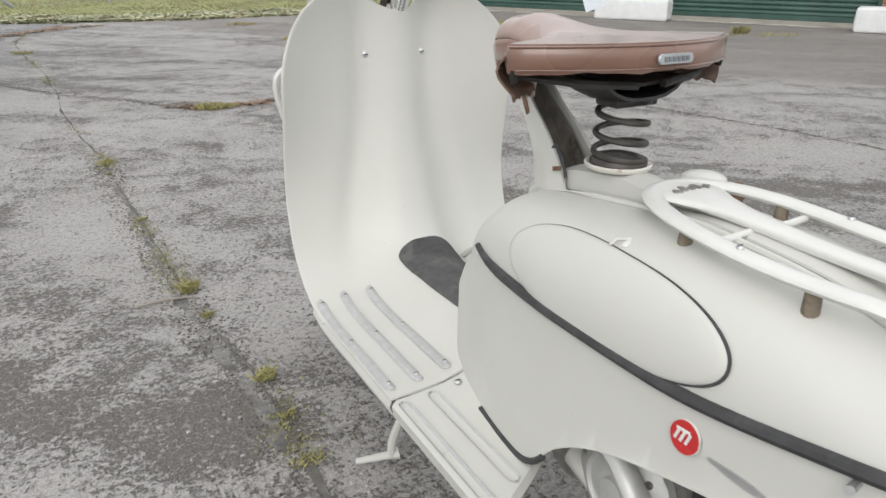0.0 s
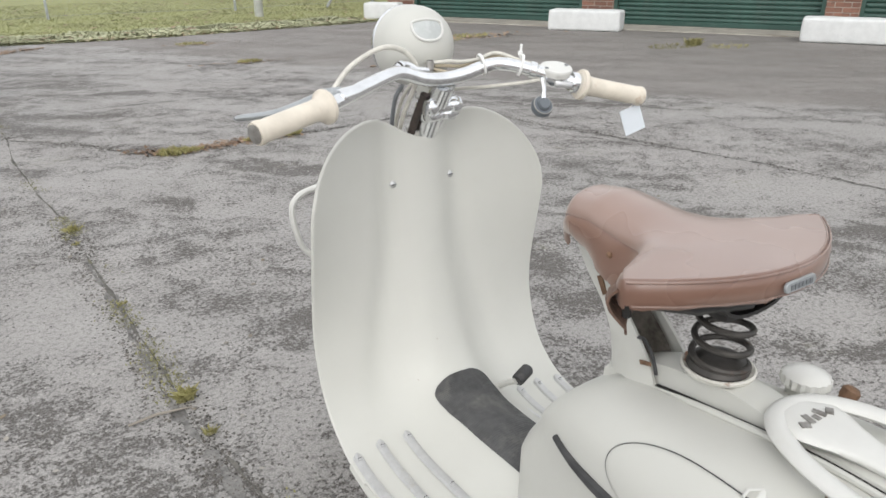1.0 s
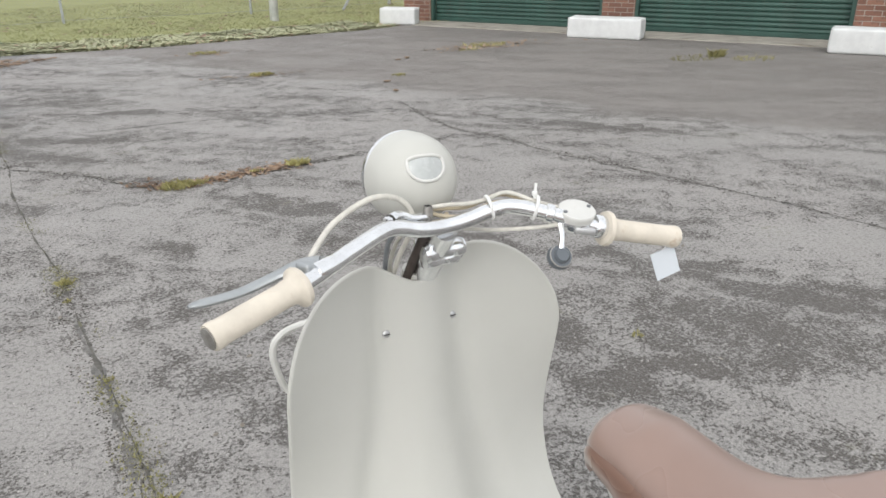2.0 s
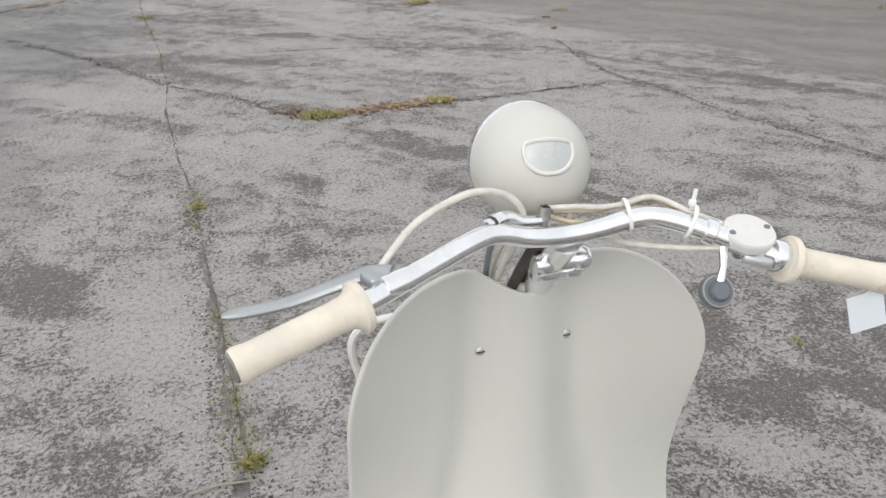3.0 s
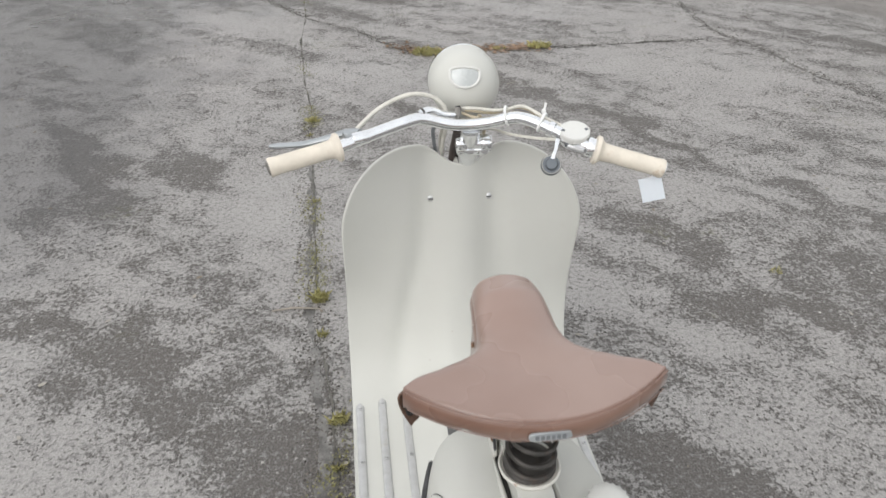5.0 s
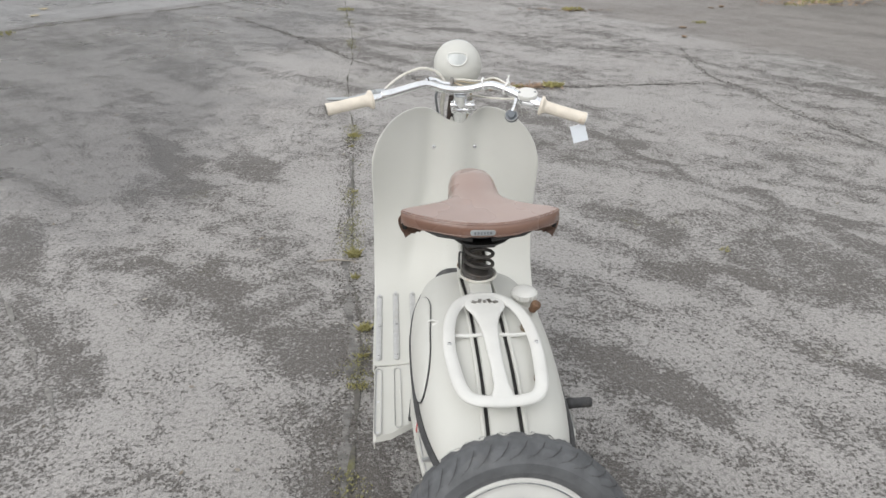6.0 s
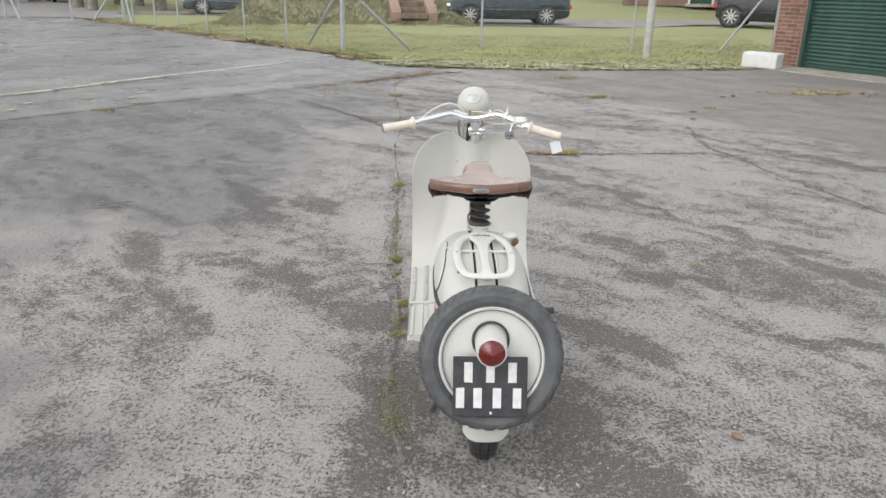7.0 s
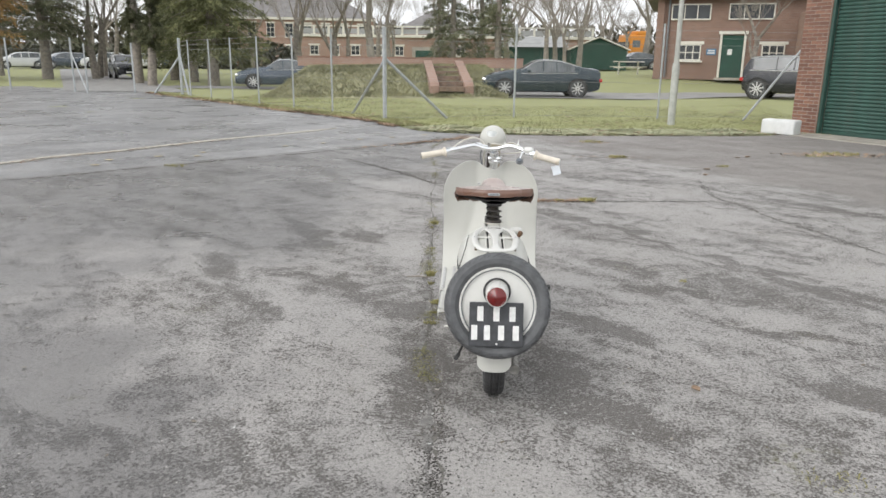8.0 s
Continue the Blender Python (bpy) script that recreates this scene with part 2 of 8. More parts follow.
def leather_material(name, deep, pale):
    m, nodes, links, b = mat_new(name)
    nt = m.node_tree
    c = n_coord(nt)
    worn = n_noise(nt, c, 9, 2, 0.5)
    col = n_mix(nt, n_range(nt, n_noise(nt, c, 5, 4, 0.5), 0.25, 0.78), deep, pale)
    put(nt, b.inputs["Base Color"], col)
    put(nt, b.inputs["Roughness"], n_range(nt, worn, 0.3, 0.7, 0.22, 0.36))
    b.inputs["Sheen Weight"].default_value = 0.15
    b.inputs["Coat Weight"].default_value = 0.7
    b.inputs["Coat Roughness"].default_value = 0.32
    b.inputs["Sheen Roughness"].default_value = 0.45
    put(nt, b.inputs["Normal"], n_bump(nt, n_noise(nt, c, 260, 2, 0.5), 0.05, 0.001))
    return m


def paint_material():
    """Aged cream-white enamel with faint orange peel, dust and rust freckles."""
    m, nodes, links, b = mat_new("cream_paint")
    nt = m.node_tree
    c = n_coord(nt)
    col = n_mix(nt, n_noise(nt, c, 5, 5, 0.6), (0.520, 0.518, 0.478), (0.585, 0.583, 0.542))
    dust = n_range(nt, n_noise(nt, c, 22, 6, 0.7), 0.55, 0.8, 0.0, 0.22)
    col = n_mix(nt, dust, col, (0.50, 0.485, 0.43))
    rust = n_math(nt, "MULTIPLY", n_range(nt, n_noise(nt, c, 75, 3, 0.6), 0.72, 0.78), n_range(nt, n_noise(nt, c, 6, 3), 0.56, 0.66))
    col = n_mix(nt, rust, col, (0.22, 0.11, 0.05))
    put(nt, b.inputs["Base Color"], col)
    put(nt, b.inputs["Roughness"], n_range(nt, n_noise(nt, c, 14, 5), 0.3, 0.7, 0.42, 0.56))
    b.inputs["Coat Weight"].default_value = 0.06
    put(nt, b.inputs["Normal"], n_bump(nt, n_noise(nt, c, 55, 3), 0.05, 0.002))
    return m


def glass_material(name="clear_glass", rough=0.03, color=(0.9, 0.92, 0.92)):
    m, nodes, links, b = mat_new(name)
    b.inputs["Base Color"].default_value = (*color, 1)
    b.inputs["Transmission Weight"].default_value = 1.0
    b.inputs["Roughness"].default_value = rough
    return m


def foliage_material(name, a, bcol, rough=0.7):
    m, nodes, links, b = mat_new(name)
    nt = m.node_tree
    col = n_mix(nt, n_island(nt), a, bcol)
    col = n_mix(nt, n_range(nt, n_noise(nt, n_coord(nt), 0.8, 4), 0.35, 0.7), col, tuple(v * 0.6 for v in a))
    put(nt, b.inputs["Base Color"], col)
    b.inputs["Roughness"].default_value = rough
    return m


def lawn_material():
    m, nodes, links, b = mat_new("lawn_soil")
    nt = m.node_tree
    c = n_coord(nt)
    col = n_mix(nt, n_noise(nt, c, 0.6, 6, 0.65), (0.225, 0.245, 0.105), (0.335, 0.345, 0.170))
    col = n_mix(nt, n_range(nt, n_noise(nt, c, 14, 5, 0.7), 0.4, 0.7, 0, 0.7), col, (0.30, 0.29, 0.14))
    col = n_mix(nt, n_range(nt, n_noise(nt, c, 3.0, 5, 0.7), 0.66, 0.76, 0, 0.5), col, (0.21, 0.15, 0.085))
    put(nt, b.inputs["Base Color"], col)
    b.inputs["Roughness"].default_value = 0.95
    put(nt, b.inputs["Normal"], n_bump(nt, n_noise(nt, c, 18, 4), 0.25, 0.012))
    return m


ASPHALT = yard_material()
PAINT = paint_material()
PAINT_WHITE = simple("white_enamel", (0.635, 0.632, 0.60), 0.35, vary=0.03, scale=20, dirt=(0.50, 0.47, 0.41), dirt_scale=18, dirt_at=(0.6, 0.9), coat=0.1)
# one leather in two tones: sky sheen painted into the top, shade into the skirt
SKY_LIT_LEATHER = leather_material("sky_lit_brown_leather", (0.245, 0.155, 0.122), (0.310, 0.213, 0.176))
SHADED_LEATHER = leather_material("shaded_brown_leather", (0.165, 0.084, 0.056), (0.235, 0.133, 0.095))
CHROME = simple("chrome", (0.84, 0.85, 0.86), 0.19, 1.0, vary=0.06, scale=30, dirt=(0.40, 0.38, 0.36), dirt_scale=45, dirt_at=(0.66, 0.85))
ALU = simple("dull_aluminium", (0.62, 0.62, 0.62), 0.42, 0.85, vary=0.08, scale=40, dirt=(0.35, 0.34, 0.32), dirt_scale=30, dirt_at=(0.6, 0.8))
ALU_STRIP = simple("brushed_floor_strip", (0.50, 0.50, 0.495), 0.45, 0.35, vary=0.06, scale=60, dirt=(0.42, 0.40, 0.36), dirt_scale=24, dirt_at=(0.58, 0.8))
GRIP = simple("aged_ivory_rubber", (0.69, 0.63, 0.535), 0.5, vary=0.07, scale=25, dirt=(0.42, 0.26, 0.14), dirt_scale=20, dirt_at=(0.58, 0.80), bump=0.1, bump_scale=300)
RUBBER = simple("black_rubber", (0.042, 0.042, 0.043), 0.62, vary=0.25, scale=30, dirt=(0.12, 0.115, 0.105), dirt_scale=20, dirt_at=(0.55, 0.8), bump=0.15, bump_scale=250)
TYRE = simple("grey_tyre_rubber", (0.094, 0.097, 0.101), 0.6, vary=0.2, scale=22, dirt=(0.13, 0.125, 0.12), dirt_scale=14, dirt_at=(0.58, 0.82), bump=0.12, bump_scale=220)
MAT_RUBBER = simple("ribbed_mat_rubber", (0.075, 0.075, 0.075), 0.75, vary=0.2, scale=30, dirt=(0.15, 0.145, 0.135), dirt_scale=18, dirt_at=(0.5, 0.75))
BLACK_STEEL = simple("black_painted_steel", (0.018, 0.017, 0.016), 0.45, vary=0.3, scale=30, dirt=(0.09, 0.05, 0.03), dirt_scale=20, dirt_at=(0.6, 0.75))
CHIPPED_PAINT = simple("chipped_rusty_cream_enamel", (0.60, 0.585, 0.53), 0.42, vary=0.08, scale=30, dirt=(0.24, 0.125, 0.065), dirt_scale=26, dirt_at=(0.53, 0.60), bump=0.15, bump_scale=120)
GRIMY_FOOT = simple("grimy_tan_rubber", (0.20, 0.165, 0.12), 0.7, vary=0.3, scale=40, dirt=(0.08, 0.06, 0.045), dirt_scale=40, dirt_at=(0.5, 0.7))
SPRING = simple("grey_black_spring", (0.06, 0.055, 0.05), 0.5, 0.3, vary=0.25, scale=40, dirt=(0.13, 0.08, 0.05), dirt_scale=30, dirt_at=(0.55, 0.75))
# near-black that paints the shade inside slots, splits and openings
GAP_SHADE = simple("gap_shade", (0.012, 0.011, 0.01), 0.8, vary=0.2)
RUST = simple("brown_rusty_brass", (0.17, 0.10, 0.06), 0.7, 0.2, vary=0.3, scale=60, bump=0.3, bump_scale=300)
PLATE_BLACK = simple("black_number_plate", (0.040, 0.042, 0.046), 0.42, vary=0.3, scale=30, dirt=(0.10, 0.10, 0.10), dirt_scale=25, dirt_at=(0.55, 0.85))
PLATE_WHITE = simple("plate_white", (0.72, 0.72, 0.70), 0.5, vary=0.08, scale=60)
CABLE_GREY = simple("grey_white_cable", (0.60, 0.58, 0.52), 0.5, vary=0.12, scale=60)
CABLE_TAN = simple("tan_cable", (0.50, 0.43, 0.31), 0.5, vary=0.15, scale=60)
NYLON = simple("white_nylon", (0.82, 0.82, 0.80), 0.4, vary=0.03)
PAPER = simple("white_card", (0.66, 0.70, 0.74), 0.7, vary=0.03)
RED_ENAMEL = simple("red_enamel", (0.50, 0.02, 0.02), 0.25, vary=0.1, coat=0.3)
STEEL_DARK = simple("oily_engine_metal", (0.33, 0.32, 0.30), 0.5, 0.7, vary=0.25, scale=25, dirt=(0.10, 0.08, 0.06), dirt_scale=14, dirt_at=(0.5, 0.75))
CASE_ALLOY = simple("dull_cast_alloy", (0.52, 0.52, 0.50), 0.5, 0.35, vary=0.12, scale=18, dirt=(0.22, 0.17, 0.12), dirt_scale=16, dirt_at=(0.56, 0.76), bump=0.15, bump_scale=140)
CAP_GREY = simple("grey_plastic", (0.16, 0.17, 0.18), 0.45, vary=0.15, scale=50)

mm, _, _, bb = mat_new("red_tail_lens")
put(mm.node_tree, bb.inputs["Base Color"], n_mix(mm.node_tree, n_voro(mm.node_tree, n_coord(mm.node_tree), 240), (0.21, 0.006, 0.006), (0.07, 0.002, 0.002)))
bb.inputs["Roughness"].default_value = 0.18
bb.inputs["Coat Weight"].default_value = 0.6
RED_LENS = mm
LAMP_GLASS = glass_material("headlamp_glass", 0.08)

BRICK = brick_piece_material()
MORTAR = simple("mortar", (0.36, 0.325, 0.285), 0.95, vary=0.15, scale=30, bump=0.3)
GREEN_DOOR = simple("green_painted_steel", (0.034, 0.082, 0.066), 0.5, vary=0.18, scale=3, dirt=(0.065, 0.105, 0.088), dirt_scale=2.2, dirt_at=(0.5, 0.8))
WHITEWASH = simple("whitewashed_concrete", (0.68, 0.69, 0.68), 0.85, vary=0.05, scale=9, dirt=(0.42, 0.42, 0.38), dirt_scale=7, dirt_at=(0.62, 0.8), bump=0.35, bump_scale=40)
KERB_STONE = simple("worn_kerb_concrete", (0.42, 0.395, 0.345), 0.9, vary=0.18, scale=7, dirt=(0.25, 0.21, 0.16), dirt_scale=3.0, dirt_at=(0.56, 0.7), bump=0.4, bump_scale=60)
CONCRETE = simple("pale_concrete", (0.36, 0.335, 0.29), 0.9, vary=0.2, scale=4, dirt=(0.20, 0.17, 0.13), dirt_scale=2.2, dirt_at=(0.5, 0.75), bump=0.4, bump_scale=60)
GALV = simple("galvanised_post", (0.40, 0.42, 0.43), 0.6, 0.25, vary=0.12, scale=10)
LAMP_POST = simple("pale_grey_post", (0.42, 0.43, 0.40), 0.7, vary=0.15, scale=6)
WIRE = simple("fence_wire", (0.30, 0.31, 0.31), 0.8, 0.0, vary=0.1)
LAWN = lawn_material()
MOUND_SOIL = simple("rough_mound_turf", (0.33, 0.32, 0.20), 0.95, vary=0.2, scale=2.5, dirt=(0.165, 0.14, 0.08), dirt_scale=1.1, dirt_at=(0.5, 0.68))
MOUND_GRASS = foliage_material("mound_grass", (0.29, 0.29, 0.16), (0.47, 0.45, 0.28))
GRASS = foliage_material("grass_blades", (0.33, 0.345, 0.150), (0.49, 0.49, 0.265))
IVY = foliage_material("pale_verge_leaves", (0.40, 0.41, 0.24), (0.62, 0.62, 0.43), 0.6)
WEED = foliage_material("weed_green", (0.33, 0.31, 0.12), (0.54, 0.50, 0.24))
DEAD_LEAF = foliage_material("dead_leaves", (0.19, 0.115, 0.07), (0.38, 0.27, 0.18))
EDGE_LEAF = foliage_material("edge_leaves", (0.36, 0.24, 0.16), (0.60, 0.45, 0.32))
LEVER_ALLOY = simple("dull_lever_alloy", (0.40, 0.42, 0.43), 0.42, 0.6, vary=0.08, scale=30)
PUSH_GREY = simple("blue_grey_plastic", (0.12, 0.135, 0.15), 0.4, vary=0.1)
OLD_STEPS = simple("mossy_old_brick", (0.19, 0.135, 0.10), 0.9, vary=0.3, scale=5, dirt=(0.12, 0.12, 0.06), dirt_scale=2)
MOSS = foliage_material("crack_moss", (0.17, 0.165, 0.06), (0.33, 0.31, 0.13))
GRIT = foliage_material("loose_grit", (0.12, 0.115, 0.108), (0.52, 0.50, 0.47), 0.85)
GRIT_DARK = foliage_material("dark_crack_grit", (0.055, 0.05, 0.045), (0.22, 0.20, 0.175), 0.9)
PALE_LEAF = foliage_material("pale_leaves", (0.50, 0.42, 0.27), (0.56, 0.48, 0.32))
DIRT = simple("crack_dirt", (0.125, 0.118, 0.105), 0.95, vary=0.4, scale=20, dirt=(0.15, 0.145, 0.07), dirt_scale=5, dirt_at=(0.55, 0.68), bump=0.6, bump_scale=90)
ROAD = simple("road_asphalt", (0.27, 0.262, 0.25), 0.85, vary=0.16, scale=2.0, dirt=(0.20, 0.195, 0.18), dirt_scale=0.8)
BARK = simple("bark", (0.245, 0.218, 0.185), 0.95, vary=0.3, scale=6, bump=0.5, bump_scale=20)
BARK_PALE = simple("pale_bark", (0.27, 0.245, 0.21), 0.95, vary=0.25, scale=6, bump=0.5, bump_scale=20)
NEEDLES = foliage_material("conifer_needles", (0.130, 0.145, 0.058), (0.245, 0.245, 0.112))
NEEDLES_DARK = foliage_material("dark_conifer_needles", (0.14, 0.152, 0.088), (0.26, 0.258, 0.155))
BEECH = foliage_material("copper_beech_leaves", (0.30, 0.17, 0.06), (0.48, 0.32, 0.13))
IVY_DARK = foliage_material("ivy_on_trunks", (0.075, 0.085, 0.04), (0.16, 0.16, 0.08))
# brown and orange brick paled, distance haze put into their colours
BRICK_BROWN = brick_far_material("brown_brickwork", (0.275, 0.17, 0.13), (0.22, 0.135, 0.105), (0.29, 0.25, 0.21))
BRICK_ORANGE = brick_far_material("orange_brickwork", (0.37, 0.24, 0.185), (0.33, 0.205, 0.155), (0.38, 0.33, 0.29))
BRICK_RED = brick_far_material("red_brickwork", (0.33, 0.17, 0.115), (0.28, 0.14, 0.10), (0.34, 0.29, 0.25))
SLATE = simple("grey_roof", (0.20, 0.19, 0.185), 0.8, vary=0.2, scale=3)
ROOF_PALE = simple("pale_roof_sheet", (0.34, 0.345, 0.34), 0.7, vary=0.1, scale=1.5)
CREAM_TRIM = simple("cream_trim", (0.66, 0.64, 0.57), 0.6, vary=0.06)
WINDOW_DARK = simple("dark_window_glass", (0.045, 0.05, 0.055), 0.12, vary=0.2, scale=1.0)
CAR_PAINT = simple("dark_blue_grey_car_paint", (0.018, 0.032, 0.041), 0.25, 0.1, vary=0.05, coat=0.55)
CAR_PAINT_BLACK = simple("black_blue_car_paint", (0.011, 0.013, 0.018), 0.28, 0.0, vary=0.05, coat=0.4)
CAR_PAINT_BLUE = simple("steel_blue_car_paint", (0.055, 0.075, 0.10), 0.25, 0.3, vary=0.05, coat=1.0)
CAR_WHITE = simple("white_car_paint", (0.68, 0.69, 0.70), 0.3, vary=0.03, coat=0.8)
# bluish grey base stands in for sky reflected in the windows
CAR_GLASS = simple("car_window_glass", (0.095, 0.105, 0.112), 0.08, vary=0.35, scale=1.6, coat=0.6)
ORANGE = simple("orange_cab_paint", (0.62, 0.24, 0.03), 0.4, vary=0.05)
BLUE_SIGN = simple("blue_sign_paint", (0.06, 0.16, 0.28), 0.5, vary=0.05)
GREEN_SHED = simple("green_shed_boards", (0.016, 0.062, 0.043), 0.7, vary=0.15, scale=2)

# ---------------------------------------------------------------- mesh helpers
def finish(me, mat, smooth=True, angle=40):
    me.materials.append(mat)
    if smooth:
        me.shade_smooth()
        me.set_sharp_from_angle(angle=radians(angle))
    return me


def part(name, bm, material, parent, label="", smooth=True, angle=40):
    """One bmesh as one mesh object under a thing or a part."""
    me = bpy.data.meshes.new(name)
    bm.to_mesh(me)
    bm.free()
    ob = new(name, finish(me, material, smooth, angle))
    if parent is not None:
        ob.parent = parent
    return tagged(ob, label)


def raw(name, verts, faces, material, parent=None, smooth=False):
    me = bpy.data.meshes.new(name)
    me.from_pydata(verts, [], faces)
    me.update()
    ob = new(name, finish(me, material, smooth))
    if parent is not None:
        ob.parent = parent
    return ob


def thing(name, label, category, loc=(0, 0, 0), rz=0.0, group="", kind=""):
    ob = new(name)
    ob.matrix_basis = pose(*loc, 0, 0, rz)
    return tagged(ob, label, category, group, kind)


def catmull(pts, n=6, closed=False):
    pts = [Vector(p) for p in pts]
    out, k = [], len(pts)
    for i in range(k if closed else k - 1):
        p0, p1, p2, p3 = (pts[(i + j - 1) % k] if closed else pts[max(0, min(k - 1, i + j - 1))] for j in range(4))
        for s in range(n):
            t = s / n
            out.append(0.5 * (2 * p1 + (p2 - p0) * t + (2 * p0 - 5 * p1 + 4 * p2 - p3) * t * t + (3 * p1 - p0 - 3 * p2 + p3) * t ** 3))
    if not closed:
        out.append(pts[-1])
    return out


def tube(bm, pts, r, seg=8, closed=False, flat=1.0):
    """Sweep a circle (or an ellipse, flat < 1) along the points."""
    pts = [Vector(p) for p in pts]
    k = len(pts)
    rs = r if isinstance(r, (list, tuple)) else [r] * k
    rings, side = [], None
    for i, p in enumerate(pts):
        a = pts[(i - 1) % k] if closed or i else p
        b = pts[(i + 1) % k] if closed or i < k - 1 else p
        d = (b - a).normalized()
        if side is None:
            side = d.cross(Vector((0, 0, 1)))
            side = (side if side.length > 0.05 else d.cross(Vector((0, 1, 0)))).normalized()
        side = (side - d * side.dot(d)).normalized()
        up = side.cross(d)
        rings.append([bm.verts.new(p + (side * math.cos(w) + up * math.sin(w) * flat) * rs[i]) for w in (2 * math.pi * j / seg for j in range(seg))])
    for i in range(k if closed else k - 1):
        a, b = rings[i], rings[(i + 1) % k]
        for j in range(seg):
            bm.faces.new((a[j], a[(j + 1) % seg], b[(j + 1) % seg], b[j]))
    if not closed:
        bm.faces.new(rings[0][::-1])
        bm.faces.new(rings[-1])
    return bm


def box(bm, size, m=None, bevel=0.0, seg=1):
    made = bmesh.ops.create_cube(bm, size=1.0, matrix=(m or Matrix()) @ Matrix.Diagonal((*size, 1)))["verts"]
    if bevel:
        edges = list({e for v in made for e in v.link_edges})
        bmesh.ops.bevel(bm, geom=edges, offset=bevel, segments=seg, affect="EDGES", profile=0.5)
    return bm


def lathe(bm, profile, seg=24, m=None, close=True):
    """Turn (radius, height) pairs round z."""
    m = m or Matrix()
    rings = []
    for r, z in profile:
        if r < 1e-5:
            rings.append([bm.verts.new(m @ Vector((0, 0, z)))])
        else:
            rings.append([bm.verts.new(m @ Vector((r * math.cos(a), r * math.sin(a), z))) for a in (2 * math.pi * j / seg for j in range(seg))])
    for a, b in zip(rings, rings[1:]):
        for j in range(seg):
            q = (a[j % len(a)], a[(j + 1) % len(a)], b[(j + 1) % len(b)], b[j % len(b)])
            q = tuple(dict.fromkeys(q))
            if len(q) > 2:
                bm.faces.new(q)
    if close:
        for ring, flip in ((rings[0], True), (rings[-1], False)):
            if len(ring) > 2:
                bm.faces.new(ring[::-1] if flip else ring)
    return bm


def grid(bm, rows, wrap=False):
    """Faces between rows of equally many points."""
    vs = [[bm.verts.new(p) for p in row] for row in rows]
    n = len(vs[0])
    for a, b in zip(vs, vs[1:]):
        for j in range(n if wrap else n - 1):
            bm.faces.new((a[j], a[(j + 1) % n], b[(j + 1) % n], b[j]))
    return vs


def thick(bm, t):
    bmesh.ops.recalc_face_normals(bm, faces=bm.faces)
    bmesh.ops.solidify(bm, geom=list(bm.faces), thickness=t)
    return bm


def axis_pose(p, d, up=(0, 0, 1)):
    """A pose at p whose z points along d."""
    q = Vector(d).normalized().to_track_quat("Z", "Y")
    return Matrix.Translation(p) @ q.to_matrix().to_4x4()


def interp(x, xs, ys):
    return float(np.interp(x, xs, ys))


def smooth_step(x, a, b):
    t = max(0.0, min(1.0, (x - a) / (b - a)))
    return t * t * (3 - 2 * t)


def screw_head(parent, p, d, r=0.0065, name="screw"):
    ob = part(name, lathe(bmesh.new(), [(r, -0.001), (r, 0.0012), (r * 0.75, 0.0028), (0, 0.0034)], 10), ALU, parent)
    ob.matrix_basis = axis_pose(p, d)
    slot = part("slot", box(bmesh.new(), (r * 1.5, r * 0.22, 0.0012), pose(0, 0, 0.0032)), GAP_SHADE, ob)
    return ob

# ---------------------------------------------------------------- the scooter
SCOOTER = thing("motor_scooter", "vintage cream-white motor scooter with brown leather saddle, on its stand", "scooter")

# leg shield and front floor: one pressed sheet, y forward, z up
FLOOR_Z, HALF = 0.262, 0.2395
PROFILE = catmull([(0, 0.815, FLOOR_Z), (0, 0.95, FLOOR_Z), (0, 1.06, FLOOR_Z), (0, 1.135, 0.272), (0, 1.195, 0.305), (0, 1.238, 0.36), (0, 1.262, 0.44), (0, 1.278, 0.55), (0, 1.292, 0.70), (0, 1.296, 0.79), (0, 1.294, 0.84)], 6)
CUM = [0.0]
for a, b in zip(PROFILE, PROFILE[1:]):
    CUM.append(CUM[-1] + (b - a).length)
S_END = CUM[-1]


def profile_at(s):
    y, z = interp(s, CUM, [p.y for p in PROFILE]), interp(s, CUM, [p.z for p in PROFILE])
    e = 0.006
    dy = interp(s + e, CUM, [p.y for p in PROFILE]) - interp(s - e, CUM, [p.y for p in PROFILE])
    dz = interp(s + e, CUM, [p.z for p in PROFILE]) - interp(s - e, CUM, [p.z for p in PROFILE])
    n = Vector((0, -dz, dy)).normalized()
    return Vector((0, y, z)), n


def shield_top(x):
    """How far along the profile the sheet reaches, from its outline: two lobes with a dip between."""
    a = abs(x)
    z = 0.827 if a < 0.088 else 0.662 + 0.165 * math.sqrt(max(0.0, 1 - ((a - 0.088) / (HALF - 0.088)) ** 2))
    z -= 0.043 * math.exp(-(abs(x - 0.012) / (0.072 if x < 0.012 else 0.052)) ** 2.6)
    return S_END - (0.84 - z)


def shield_point(x, s, lift=0.0):
    p, n = profile_at(s)
    up = smooth_step(s, 0.30, 0.62)
    hump = interp(s, [0, 0.18, 0.33, 0.45, 0.62, S_END], [0.070, 0.066, 0.066, 0.052, 0.028, 0.017])
    width = interp(s, [0, 0.33, 0.5, 0.7, S_END], [0.085, 0.078, 0.062, 0.040, 0.034])
    bump = hump / (1 + (abs(x) / width) ** 3.6)
    if up > 0:
        bump -= 0.009 * up * math.exp(-((abs(x) - width * 2.0) / 0.022) ** 2)
    wrap = 0.060 * smooth_step(p.z, 0.42, 0.74) * (abs(x) / HALF) ** 2.4
    waist = 1.008 - 0.004 * math.exp(-((p.z - 0.53) / 0.1) ** 2) * up
    q = p + n * (bump + lift) + Vector((x * waist, -wrap, 0))
    return q


bm = bmesh.new()
